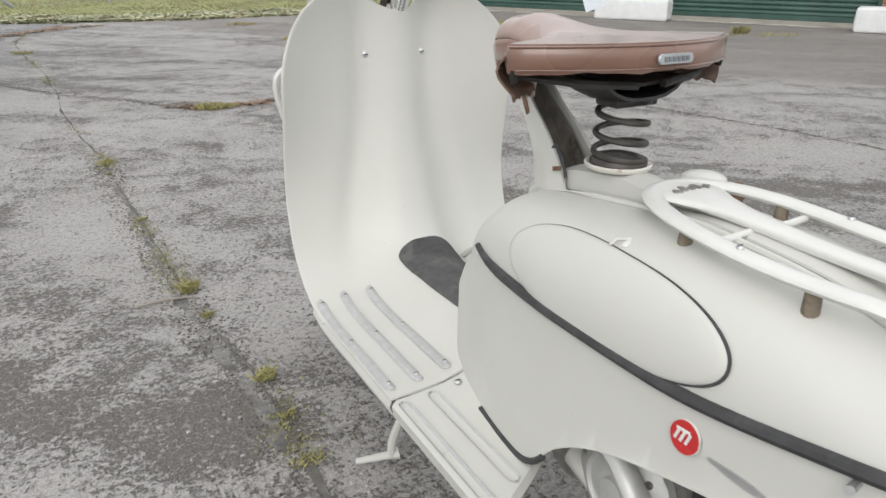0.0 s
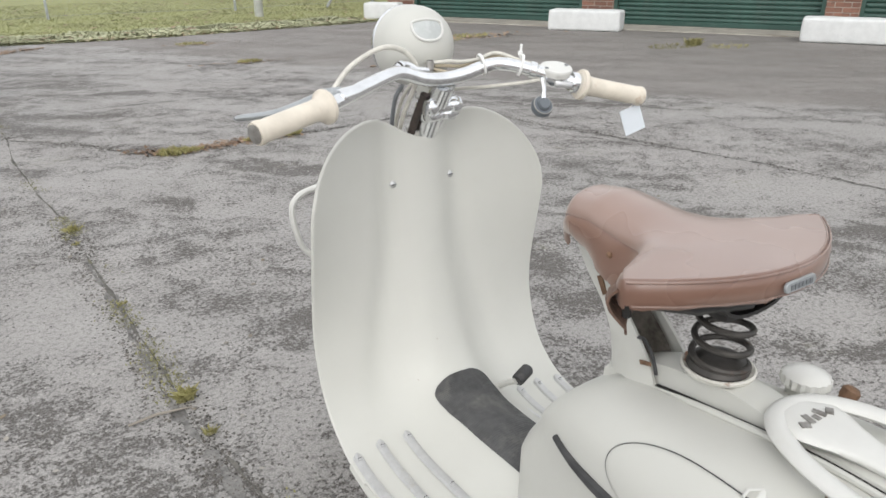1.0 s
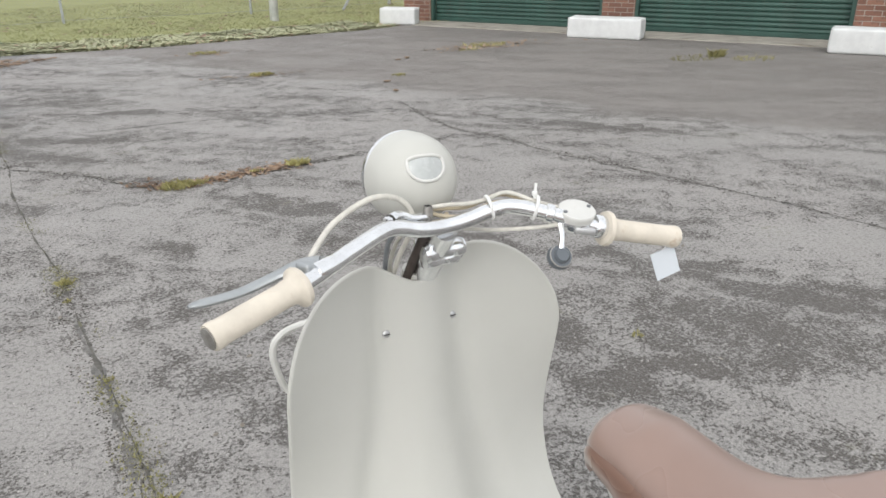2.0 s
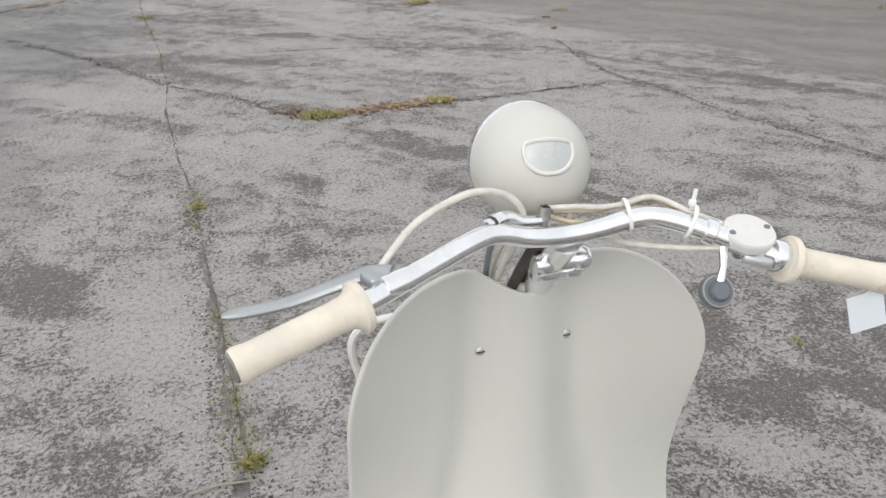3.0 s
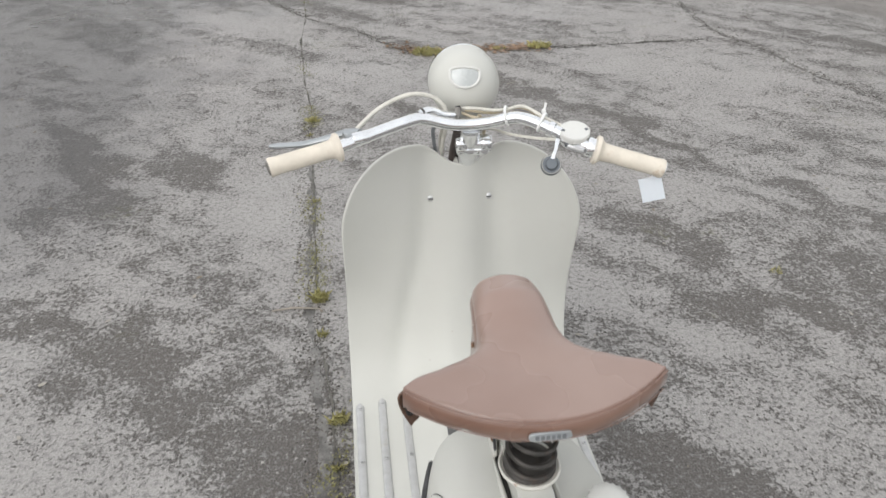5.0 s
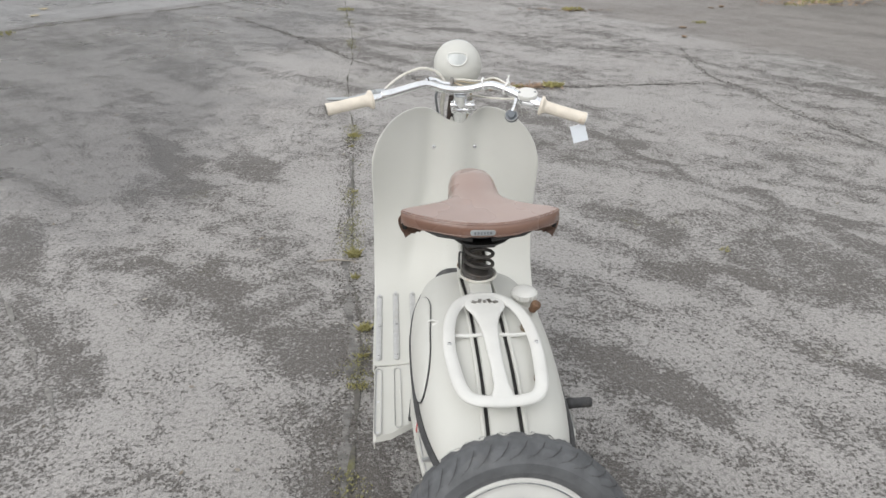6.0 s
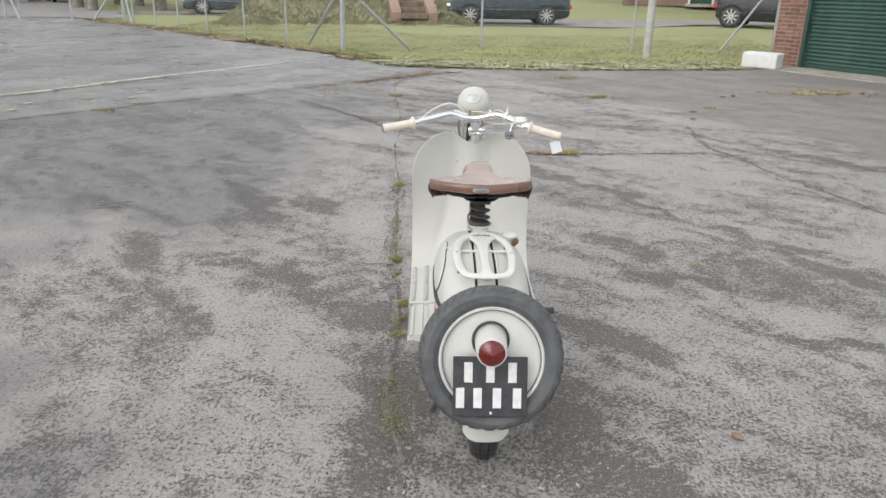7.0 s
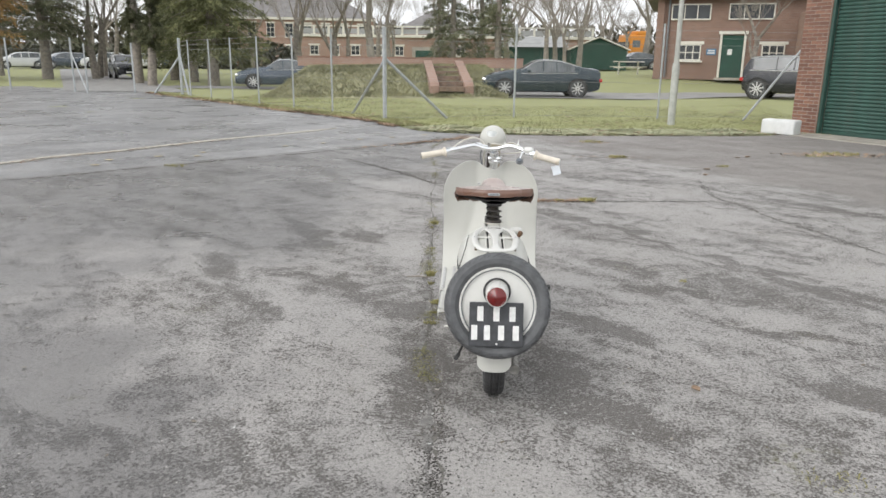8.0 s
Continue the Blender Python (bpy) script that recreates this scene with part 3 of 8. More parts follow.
COLS = [math.sin(math.pi / 2 * u) * HALF for u in np.linspace(-1, 1, 45)]
rows = []
for v in np.linspace(0, 1, 60):
    rows.append([shield_point(x, v * shield_top(x)) for x in COLS])
grid(bm, rows)
thick(bm, 0.0035)
SHIELD = part("leg_shield", bm, PAINT, SCOOTER, "pressed steel leg shield with a central channel", angle=60)
rim = [shield_point(-HALF, v * shield_top(-HALF)) for v in np.linspace(0.36, 0.985, 22)]
rim += [shield_point(x, shield_top(x)) for x in COLS]
rim += [shield_point(HALF, v * shield_top(HALF)) for v in np.linspace(0.985, 0.36, 22)]
part("rolled_edge", tube(bmesh.new(), rim, 0.0034, 8), PAINT, SHIELD)
for sx in (-1, 1):
    edge = [shield_point(sx * HALF, s) + Vector((0, 0, -0.012)) for s in np.linspace(0, 0.33, 16)]
    bm = bmesh.new()
    grid(bm, [[p + Vector((0, 0, 0.012)) for p in edge], [p + Vector((sx * 0.004, 0, 0.0)) for p in edge], [p + Vector((sx * -0.002, 0, -0.014)) for p in edge]])
    part("floor_lip", thick(bm, 0.003), PAINT, SHIELD)
    screw_head(SHIELD, shield_point(sx * 0.060, S_END - 0.133, 0.004), (0, -1, 0.05), 0.0066)

# floor strips, on the sheet in front and on the two rear boards
def strip_points(x, s0, s1, n=70):
    return [shield_point(x, s, 0.0038) for s in np.linspace(s0, s1, n)]


def floor_strip(parent, pts, width=0.0180, name="floor_strip"):
    """A raised metal strip with pointed ends and three screws."""
    bm = bmesh.new()
    k, rows = len(pts), []
    total = sum((b - a).length for a, b in zip(pts, pts[1:]))
    run = 0.0
    for i, p in enumerate(pts):
        if i:
            run += (p - pts[i - 1]).length
        d = (pts[min(k - 1, i + 1)] - pts[max(0, i - 1)]).normalized()
        n = Vector((1, 0, 0)).cross(d).normalized()
        w = width * 0.5 * math.sqrt(max(0.10, 1 - (1 - min(1.0, min(run, total - run) / 0.009)) ** 2))
        rows.append([p + Vector((-w, 0, 0)), p + Vector((-w * 0.7, 0, 0)) + n * 0.0042, p + Vector((-w * 0.25, 0, 0)) + n * 0.0052, p + Vector((w * 0.25, 0, 0)) + n * 0.0052, p + Vector((w * 0.7, 0, 0)) + n * 0.0042, p + Vector((w, 0, 0))])
    vs = grid(bm, rows)
    bm.faces.new(vs[0][::-1])
    bm.faces.new(vs[-1])
    bmesh.ops.recalc_face_normals(bm, faces=bm.faces)
    ob = part(name, bm, ALU_STRIP, parent, "dull metal floor strip", angle=25)
    for i in (k // 30 + 1, k // 2, k - 2 - k // 30):
        d = (pts[i + 1] - pts[i - 1]).normalized()
        n = Vector((1, 0, 0)).cross(d).normalized()
        screw_head(ob, pts[i] + n * 0.0050, n, 0.0042)
    return ob


for sx in (-1, 1):
    for x, s1 in ((0.129, 0.340), (0.179, 0.346), (0.227, 0.338)):
        floor_strip(SHIELD, strip_points(sx * x, 0.018, s1))
    # rear board behind the seam
    bm = bmesh.new()
    rows = []
    for t in (0.0, 0.08, 0.3, 0.6, 0.9, 0.97, 1.0):
        dz = -0.012 if t > 0.98 else 0
        rows.append([Vector((sx * x, 0.8125 + (interp(x, [0.075, 0.128, 0.19, 0.225, 0.240], [0.625, 0.590, 0.552, 0.535, 0.550]) - 0.8125) * t, shield_point(x, 0).z + dz + z)) for x, z in ((0.075, 0), (0.09, 0), (0.105, 0), (0.125, 0), (0.15, 0), (0.20, 0), (0.232, 0), (0.240, -0.008), (0.238, -0.026))])
    grid(bm, rows)
    BOARD = part("rear_floorboard", thick(bm, 0.003), PAINT, SCOOTER, "cream rear footboard with metal strips")
    for x, end in ((0.180, 0.572), (0.229, 0.548)):
        floor_strip(BOARD, [Vector((sx * x, y, shield_point(x, 0).z + 0.0042)) for y in np.linspace(0.800, end, 60)])
    screw_head(BOARD, (sx * 0.136, 0.795, shield_point(0.136, 0).z + 0.004), (0, 0, 1), 0.006)

# ribbed rubber mat over the hump
bm = bmesh.new()
rows = []
for i, s in enumerate(np.linspace(0.02, 0.415, 150)):
    w = 0.053 if s < 0.37 else 0.053 * math.sqrt(max(0.0, 1 - ((s - 0.37) / 0.0455) ** 2))
    w *= 1 + 0.10 * smooth_step(s, 0.25, 0.36)
    rows.append([shield_point(x * w, s, 0.0022 + (0.0011 if i % 2 else 0.0)) for x in np.linspace(-1, 1, 13)])
grid(bm, rows)
part("floor_mat", thick(bm, 0.0025), MAT_RUBBER, SCOOTER, "dark grey ribbed rubber mat with rounded front", angle=20)

# engine cover: half width, crest and lower edge along y
BY = [0.075, 0.10, 0.15, 0.22, 0.32, 0.45, 0.53, 0.59, 0.68, 0.75, 0.80, 0.84, 0.868, 0.882, 0.888]
BW = [0.055, 0.082, 0.107, 0.126, 0.139, 0.145, 0.146, 0.145, 0.137, 0.124, 0.111, 0.095, 0.076, 0.051, 0.014]
BT = [0.482, 0.512, 0.549, 0.583, 0.610, 0.620, 0.617, 0.610, 0.598, 0.584, 0.565, 0.543, 0.520, 0.50, 0.49]
BB = [0.43, 0.43, 0.43, 0.43, 0.420, 0.384, 0.338, 0.278, 0.258, 0.257, 0.258, 0.262, 0.268, 0.28, 0.29]
FINE_Y = list(np.linspace(0.075, 0.888, 130))


def fit_curve(ys):
    pts = catmull([(0, a, b) for a, b in zip(BY, ys)], 8)
    return [p.y for p in pts], [p.z for p in pts]


CW, CT, CB = fit_curve(BW), fit_curve(BT), fit_curve(BB)


BOXY = 3.0


def body_upper(y, a):
    """a: 0 at the flank's belt on the right, pi on the left."""
    w, top = interp(y, *CW), interp(y, *CT)
    c, s = math.cos(a), math.sin(a)
    belt = 0.475
    e = 2 / BOXY
    h = abs(s) ** e
    return Vector((w * math.copysign(abs(c) ** e, c), y - (0.016 + 0.020 * h) * smooth_step(y, 0.72, 0.88), belt + (top - belt) * h))


def body_normal(y, a):
    p = body_upper(y, a)
    du = body_upper(y + 0.004, a) - body_upper(y - 0.004, a)
    dv = body_upper(y, min(math.pi, a + 0.02)) - body_upper(y, max(0.0, a - 0.02))
    n = du.cross(dv)
    n.normalize()
    c = Vector((0, y, 0.47))
    return n if n.dot(p - c) > 0 else -n


bm = bmesh.new()
rows = []
for y in FINE_Y:
    w, low = interp(y, *CW), interp(y, *CB)
    ring = []
    side = [(1.0, 0.455), (1.012, 0.43), (1.022, 0.40), (1.03, 0.37), (1.04, 0.34), (1.045, 0.30)]
    low_pts = [(f, max(low, z)) for f, z in side] + [(1.05, low)]
    lean = smooth_step(y, 0.72, 0.88)
    ring += [Vector((f * w, y + (0.038 * smooth_step(z, 0.475, 0.40) - 0.016) * lean, z)) for f, z in reversed(low_pts)]
    ring += [body_upper(y, a) for a in np.linspace(0, math.pi, 41)]
    ring += [Vector((-f * w, y + (0.038 * smooth_step(z, 0.475, 0.40) - 0.016) * lean, z)) for f, z in low_pts]
    rows.append(ring)
grid(bm, rows)
bmesh.ops.remove_doubles(bm, verts=bm.verts, dist=0.0002)
BODY = part("engine_cover", bm, PAINT, SCOOTER, "smooth cream steel engine cover", angle=70)


def flank_angle(y, z):
    """The angle of the left flank's point at height z."""
    top = interp(y, *CT)
    s = max(0.0, min(1.0, (z - 0.475) / max(1e-4, top - 0.475))) ** (BOXY / 2)
    return math.pi - math.asin(s)


# rubber belt along the flanks
for sx in (-1, 1):
    pts = []
    for y in np.linspace(0.786, 0.11, 60):
        z = 0.500 + 0.004 * smooth_step(y, 0.72, 0.80) + 0.020 * smooth_step(y, 0.42, 0.18)
        a = flank_angle(y, min(z, interp(y, *CT) - 0.001))
        p = body_upper(y, a) + body_normal(y, a) * 0.002
        pts.append(Vector((p.x * -sx, p.y, p.z)))
    part("rubber_belt", tube(bmesh.new(), pts, [0.0048 + 0.0024 * smooth_step(i, 0, 10) for i in range(60)], 8), RUBBER, BODY, "dark grey rubber trim belt")

# egg-shaped side panel on the left flank
PC_Y, PC_Z = 0.498, 0.545


def panel_point(r, t, lift):
    c, s = math.cos(t), math.sin(t)
    y = PC_Y + 0.170 * r * math.copysign(abs(c) ** 0.88, c) * (1 + 0.05 * c)
    zc = PC_Z
    half = 0.048 * (1 + 0.08 * c)
    z = zc + half * r * math.copysign(abs(s) ** 0.95, s)
    z = min(z, interp(y, *CT) - 0.004)
    a = flank_angle(y, z)
    return body_upper(y, a) + body_normal(y, a) * lift


bm = bmesh.new()
rings = []
for r, lift in ((1.0, 0.0002), (1.0, 0.0028), (0.985, 0.0042), (0.94, 0.0050), (0.8, 0.0058), (0.6, 0.0064), (0.35, 0.0068), (0.12, 0.0070)):
    rings.append([panel_point(r, 2 * math.pi * k / 72, lift) for k in range(72)])
vs = grid(bm, rings, wrap=True)
bm.faces.new(vs[-1])
bmesh.ops.recalc_face_normals(bm, faces=bm.faces)
PANEL = part("side_panel", bm, PAINT, SCOOTER, "egg-shaped removable cream side panel", angle=50)
part("panel_seal", tube(bmesh.new(), [panel_point(1.008, 2 * math.pi * k / 72, 0.0015) for k in range(72)], [0.0013 - 0.0007 * math.cos(2 * math.pi * k / 72) for k in range(72)], 6, closed=True), RUBBER, PANEL)
p = panel_point(1.03, 1.54, 0.003)
CLIP = part("panel_clip", box(bmesh.new(), (0.018, 0.008, 0.006), Matrix.Translation(p + Vector((0.012, 0.0, 0.002))) @ pose(0, 0, 0, 0, -20, 12), 0.002, 2), PAINT_WHITE, PANEL)
part("clip_wire", tube(bmesh.new(), [p + Vector((-0.005, 0.010, 0.001)), p + Vector((0.004, 0.011, 0.005)), p + Vector((0.017, 0.002, 0.006)), p + Vector((0.026, -0.004, 0.004))], 0.0018, 6), PAINT_WHITE, CLIP)

# emblem with a script underneath the belt
a_y = 0.361
ep = Vector((-interp(a_y, *CW) * 0.998 - 0.001, a_y, 0.462))
EMBLEM = part("round_emblem", lathe(bmesh.new(), [(0.0225, 0), (0.0225, 0.002), (0.021, 0.003), (0, 0.0035)], 28), PAINT_WHITE, SCOOTER, "round red and white enamel emblem")
EMBLEM.matrix_basis = axis_pose(ep, (-1, 0, 0.08)) @ Matrix.Diagonal((0.78, 0.78, 1, 1))
part("red_field", lathe(bmesh.new(), [(0.0218, 0.0026), (0.0215, 0.0039), (0, 0.0042)], 28), RED_ENAMEL, EMBLEM)
for k in range(3):
    part("white_stripe", box(bmesh.new(), (0.0042, 0.017, 0.001), pose(-0.010 + k * 0.0085, 0.001, 0.0045, 0, 0, -18), 0.0004), PLATE_WHITE, EMBLEM)
part("white_bar", box(bmesh.new(), (0.020, 0.0035, 0.001), pose(-0.002, 0.0095, 0.0045, 0, 0, 4)), PLATE_WHITE, EMBLEM)
bm = bmesh.new()
top, foot = [], []
for yy in np.linspace(0.334, 0.214, 16):
    p = Vector((-interp(yy, *CW) * 1.004 - 0.0016, yy, 0.455 - 0.085 * (0.334 - yy)))
    half = 0.0032 + 0.0012 * math.sin((yy - 0.214) * 90)
    top.append(p + Vector((0, 0, half)))
    foot.append(p - Vector((0, 0, half)))
grid(bm, [top, foot])
part("script_bar", thick(bm, 0.0012), ALU, SCOOTER, "slim silver script plate, unreadable")

# spine between two slots, from the seat to the tail; dark strips paint the slots' shade
for sx in (-1, 1):
    pts = []
    for y in np.linspace(0.70, 0.13, 40):
        a = math.acos(min(1.0, (0.030 / interp(y, *CW)) ** (BOXY / 2)))
        q = body_upper(y, a)
        pts.append(Vector((sx * 0.030, y, q.z + 0.0005)))
    bm = bmesh.new()
    grid(bm, [[p + Vector((-0.0035, 0, 0.0010)) for p in pts], [p + Vector((0.0035, 0, 0.0010)) for p in pts]])
    part("spine_slot_shade", thick(bm, 0.004), GAP_SHADE, BODY)
    part("folded_seam", tube(bmesh.new(), [p + Vector((sx * 0.0068, 0, 0.0012)) for p in pts], [0.0012 + 0.0030 * smooth_step(i, 0, 6) * smooth_step(i, 39, 33) for i in range(40)], 8), PAINT, BODY)
bm = bmesh.new()
rows = []
for y in np.linspace(0.79, 0.11, 44):
    top = interp(y, *CT) + 0.024 * smooth_step(y, 0.5, 0.62) * (1 - smooth_step(y, 0.70, 0.79))
    deep = -0.004 - 0.034 * smooth_step(y, 0.46, 0.60)
    rows.append([Vector((x, y, top + z)) for x, z in ((-0.027, deep), (-0.024, 0.003), (-0.012, 0.007), (0.0, 0.008), (0.012, 0.007), (0.024, 0.003), (0.027, deep))])
grid(bm, rows)
part("spine", bm, PAINT, SCOOTER)

TORN_LEATHER = simple("torn_dark_leather", (0.145, 0.085, 0.06), 0.6, vary=0.35, scale=40, dirt=(0.05, 0.03, 0.02), dirt_scale=30, dirt_at=(0.5, 0.7), bump=0.4, bump_scale=200)
# saddle: leather cover, skirt, chassis, badge
SEAT_V = [0.0, 0.04, 0.10, 0.25, 0.42, 0.55, 0.68, 0.80, 0.90, 1.0]
SEAT_W = [0.030, 0.043, 0.050, 0.054, 0.059, 0.071, 0.093, 0.119, 0.143, 0.168]
SW = catmull([(0, v, w) for v, w in zip(SEAT_V, SEAT_W)], 6)


def seat_w(v):
    return interp(v, [p.y for p in SW], [p.z for p in SW])


def seat_point(u, v, drop=0.0, out=0.0):
    w = seat_w(v)
    y = 0.876 - 0.306 * v + 0.076 * u * u * smooth_step(v, 0.45, 1.0)
    z = interp(v, [0, 0.06, 0.2, 0.45, 0.7, 1.0], [0.794, 0.806, 0.811, 0.801, 0.796, 0.796])
    z -= 0.016 * u * u * (1 - smooth_step(v, 0.35, 0.8))
    z -= 0.003 * u * u * smooth_step(v, 0.6, 1.0)
    soft = 0.016 * (1 - smooth_step(v, 0.80, 0.97))
    for gap in ((1 - abs(u)) * w, v * 0.306):
        if gap < soft:
            z -= 0.9 * (soft - math.sqrt(max(0.0, soft * soft - (soft - gap) ** 2)))
    return Vector((u * (w + out), y, z - drop))


loop = [(u, 1.0) for u in np.linspace(-1, 1, 25)] + [(1.0, v) for v in np.linspace(0.97, 0.0, 40)] + [(u, 0.0) for u in np.linspace(0.9, -0.9, 9)] + [(-1.0, v) for v in np.linspace(0.0, 0.97, 40)]
SEAT = part("saddle", bmesh.new(), SKY_LIT_LEATHER, SCOOTER, "brown leather saddle, worn and torn at the corners")
bm = bmesh.new()
vs = grid(bm, [[seat_point(math.sin(math.pi / 2 * u), v) for u in np.linspace(-1, 1, 41)] for v in [0.5 * (k / 30) ** 2 for k in range(30)] + list(np.linspace(0.5, 1, 32))])
bmesh.ops.smooth_vert(bm, verts=bm.verts, factor=0.25, use_axis_x=True, use_axis_y=True, use_axis_z=True)
bm.to_mesh(SEAT.data)
bm.free()
SEAT.data.shade_smooth()


def skirt_offset(u, v):
    """Outward direction in plan for the loop."""
    e = 0.012
    if v >= 0.999:
        return Vector((0.25 * u, -1, 0)).normalized()
    if v <= 0.001:
        return Vector((0.35 * u, 1, 0)).normalized()
    s = math.copysign(1, u)
    dw = (seat_w(min(1, v + e)) - seat_w(max(0, v - e))) / (2 * e * 0.306)
    return Vector((s, dw * 0.9, 0)).normalized()


bm = bmesh.new()
rings = [[], [], [], [], []]
for i, (u, v) in enumerate(loop):
    p, o = seat_point(u, v), skirt_offset(u, v)
    depth = 0.031 if v > 0.93 else (0.036 + 0.030 * smooth_step(v, 0.0, 0.35) * (1 - smooth_step(v, 0.6, 0.95)))
    back = smooth_step(v, 0.86, 0.97)
    flare = smooth_step(v, 0.15, 0.45) * (1 - back)
    depth -= 0.010 * (1 - back)
    wob = (0.0011 * math.sin(i * 0.9) + 0.0008 * math.sin(i * 2.3)) * smooth_step(v, 0.1, 0.25)
    for ring, (out, drop) in zip(rings, ((-0.002, -0.0005), (0.0012 + 0.0018 * back, 0.004), (0.0025 + 0.003 * back, 0.35 * depth), (0.0005 + 0.004 * back + 0.008 * flare, 0.75 * depth), (-0.006 + 0.007 * back + 0.016 * flare + wob * 0.6, depth + wob))):
        ring.append(p + o * out - Vector((0, 0, drop)))
grid(bm, rings, wrap=True)
part("seat_skirt", thick(bm, 0.0025), SHADED_LEATHER, SEAT, "stitched brown leather skirt", angle=70)
part("edge_piping", tube(bmesh.new(), [seat_point(u, v) + skirt_offset(u, v) * 0.003 - Vector((0, 0, 0.002)) for u, v in loop[:25]], 0.0013, 6), SHADED_LEATHER, SEAT)
part("stitch_line", tube(bmesh.new(), [seat_point(u, 1.0) + skirt_offset(u, 1.0) * 0.0056 - Vector((0, 0, 0.0265)) for u in np.linspace(-0.97, 0.97, 30)], 0.0008, 5), SHADED_LEATHER, SEAT)
bm = bmesh.new()
rows = []
for v in np.linspace(0.12, 0.86, 20):
    w = seat_w(v) * 0.80
    y = 0.876 - 0.306 * v
    z0 = 0.760 if v < 0.5 else 0.757
    rows.append([Vector((x * w, y + 0.05 * x * x * smooth_step(v, 0.45, 1), z0 - 0.012 * (1 - x * x))) for x in np.linspace(-1, 1, 9)])
grid(bm, rows)
part("seat_pan", thick(bm, 0.004), BLACK_STEEL, SEAT, "black steel pan underneath")
for sx in (-1, 1):
    # the side skirt has split from the rear one and hangs open in a fold, frayed along its foot
    rnd = random.Random(60 + 10 * sx)
    fray = [rnd.uniform(-0.0030, 0.0025) for _ in range(16)]
    for name, mat, label, tuck, drop, far in (("torn_flap", TORN_LEATHER, "frayed torn leather corner", 0.013, 0.050, 0.24), ("torn_lining", RUST, "brown frayed lining", -0.006, 0.018, 0.12)):
        bm = bmesh.new()
        rows = []
        for v in np.linspace(0, 1, 7):
            row = []
            for n, u in enumerate(np.linspace(0, 1, 16)):
                q = seat_point(sx, 1.0 - far * u - 0.012)
                o = skirt_offset(sx, 0.9)
                deep = 0.013 + (drop * (1 - 0.35 * u) + (fray[n] if v > 0.9 else 0)) * v
                row.append(q + o * (tuck * math.sin(math.pi * min(1.0, v + 0.12)) - (0.006 if tuck > 0 else 0.020) * v * v) + Vector((0, 0.004 * math.sin(6 * v), -deep)))
            rows.append(row)
        grid(bm, rows)
        part(name, thick(bm, 0.0025), mat, SEAT, label)
    # dark plug painting the shade in the open corner fold
    part("corner_split_shade", tube(bmesh.new(), [Vector((sx * 0.163, 0.644, 0.778)), Vector((sx * 0.164, 0.643, 0.768)), Vector((sx * 0.160, 0.645, 0.752))], [0.002, 0.004, 0.005], 6), GAP_SHADE, SEAT)
    bm = bmesh.new()
    tube(bm, [Vector((sx * 0.02, 0.60, 0.745)), Vector((sx * 0.09, 0.615, 0.750)), Vector((sx * 0.145, 0.66, 0.757))], 0.005, 6)
    part("pan_frame", bm, BLACK_STEEL, SEAT)
for sx in (-1, 1):
    q = seat_point(sx, 0.36) + skirt_offset(sx, 0.36) * 0.004 - Vector((0, 0, 0.022))
    part("saddle_rivet", lathe(bmesh.new(), [(0.0042, -0.001), (0.0042, 0.001), (0.0028, 0.0026), (0, 0.003)], 12, axis_pose(q, skirt_offset(sx, 0.36))), RUST, SEAT)


def stadium_plate(width, height, depth, m):
    """A thin plate with half-round ends."""
    bm = bmesh.new()
    r, half = height / 2, width / 2 - height / 2
    ring = [(math.copysign(half, math.cos(a)) + r * math.cos(a), r * math.sin(a)) for a in [math.pi * (k + 0.5) / 10 for k in range(20)]]
    front = [bm.verts.new(m @ Vector((x * 0.97, -depth / 2, z * 0.9))) for x, z in ring]
    edge = [bm.verts.new(m @ Vector((x, -depth / 4, z))) for x, z in ring]
    back = [bm.verts.new(m @ Vector((x, depth / 2, z))) for x, z in ring]
    for a, b in ((front, edge), (edge, back)):
        for k in range(20):
            bm.faces.new((a[k], a[k - 1], b[k - 1], b[k]))
    bm.faces.new(front)
    bm.faces.new(back)
    bmesh.ops.recalc_face_normals(bm, faces=bm.faces)
    return bm


BADGE = part("seat_badge", stadium_plate(0.052, 0.0115, 0.003, pose(-0.004, 0.5625, 0.779, -6)), LEVER_ALLOY, SEAT, "small metal maker's badge")
for k in range(6):
    part("badge_mark", box(bmesh.new(), (0.0045, 0.001, 0.0055), pose(-0.020 + k * 0.0064, 0.5605, 0.779, -6)), CAP_GREY, BADGE, smooth=False)

# seat arm: a pressed channel open to the rear
bm = bmesh.new()
rows = []
ARM = catmull([(0, 0.765, 0.585), (0, 0.775, 0.625), (0, 0.80, 0.665), (0, 0.835, 0.70), (0, 0.86, 0.735), (0, 0.865, 0.765)], 5)
ARM_W = [0.036, 0.033, 0.029, 0.026, 0.024, 0.023]
for i, p in enumerate(ARM):
    w = interp(i / (len(ARM) - 1), np.linspace(0, 1, 6), ARM_W)
    dep = interp(i / (len(ARM) - 1), [0, 0.4, 1], [0.075, 0.050, 0.030])
    rows.append([p + Vector((x * w, y * dep, z)) for x, y, z in ((-1, -1, -0.004), (-1.02, -0.5, 0), (-0.95, 0.0, 0.0), (-0.6, 0.22, 0), (0, 0.28, 0), (0.6, 0.22, 0), (0.95, 0.0, 0.0), (1.02, -0.5, 0), (1, -1, -0.004))])
grid(bm, rows)
ARM_OB = part("seat_arm", thick(bm, 0.004), PAINT, SCOOTER, "cream pressed-steel seat arm")
# added inner skin: the channel's shade and grime put into its dark colour
bm = bmesh.new()
rows = []
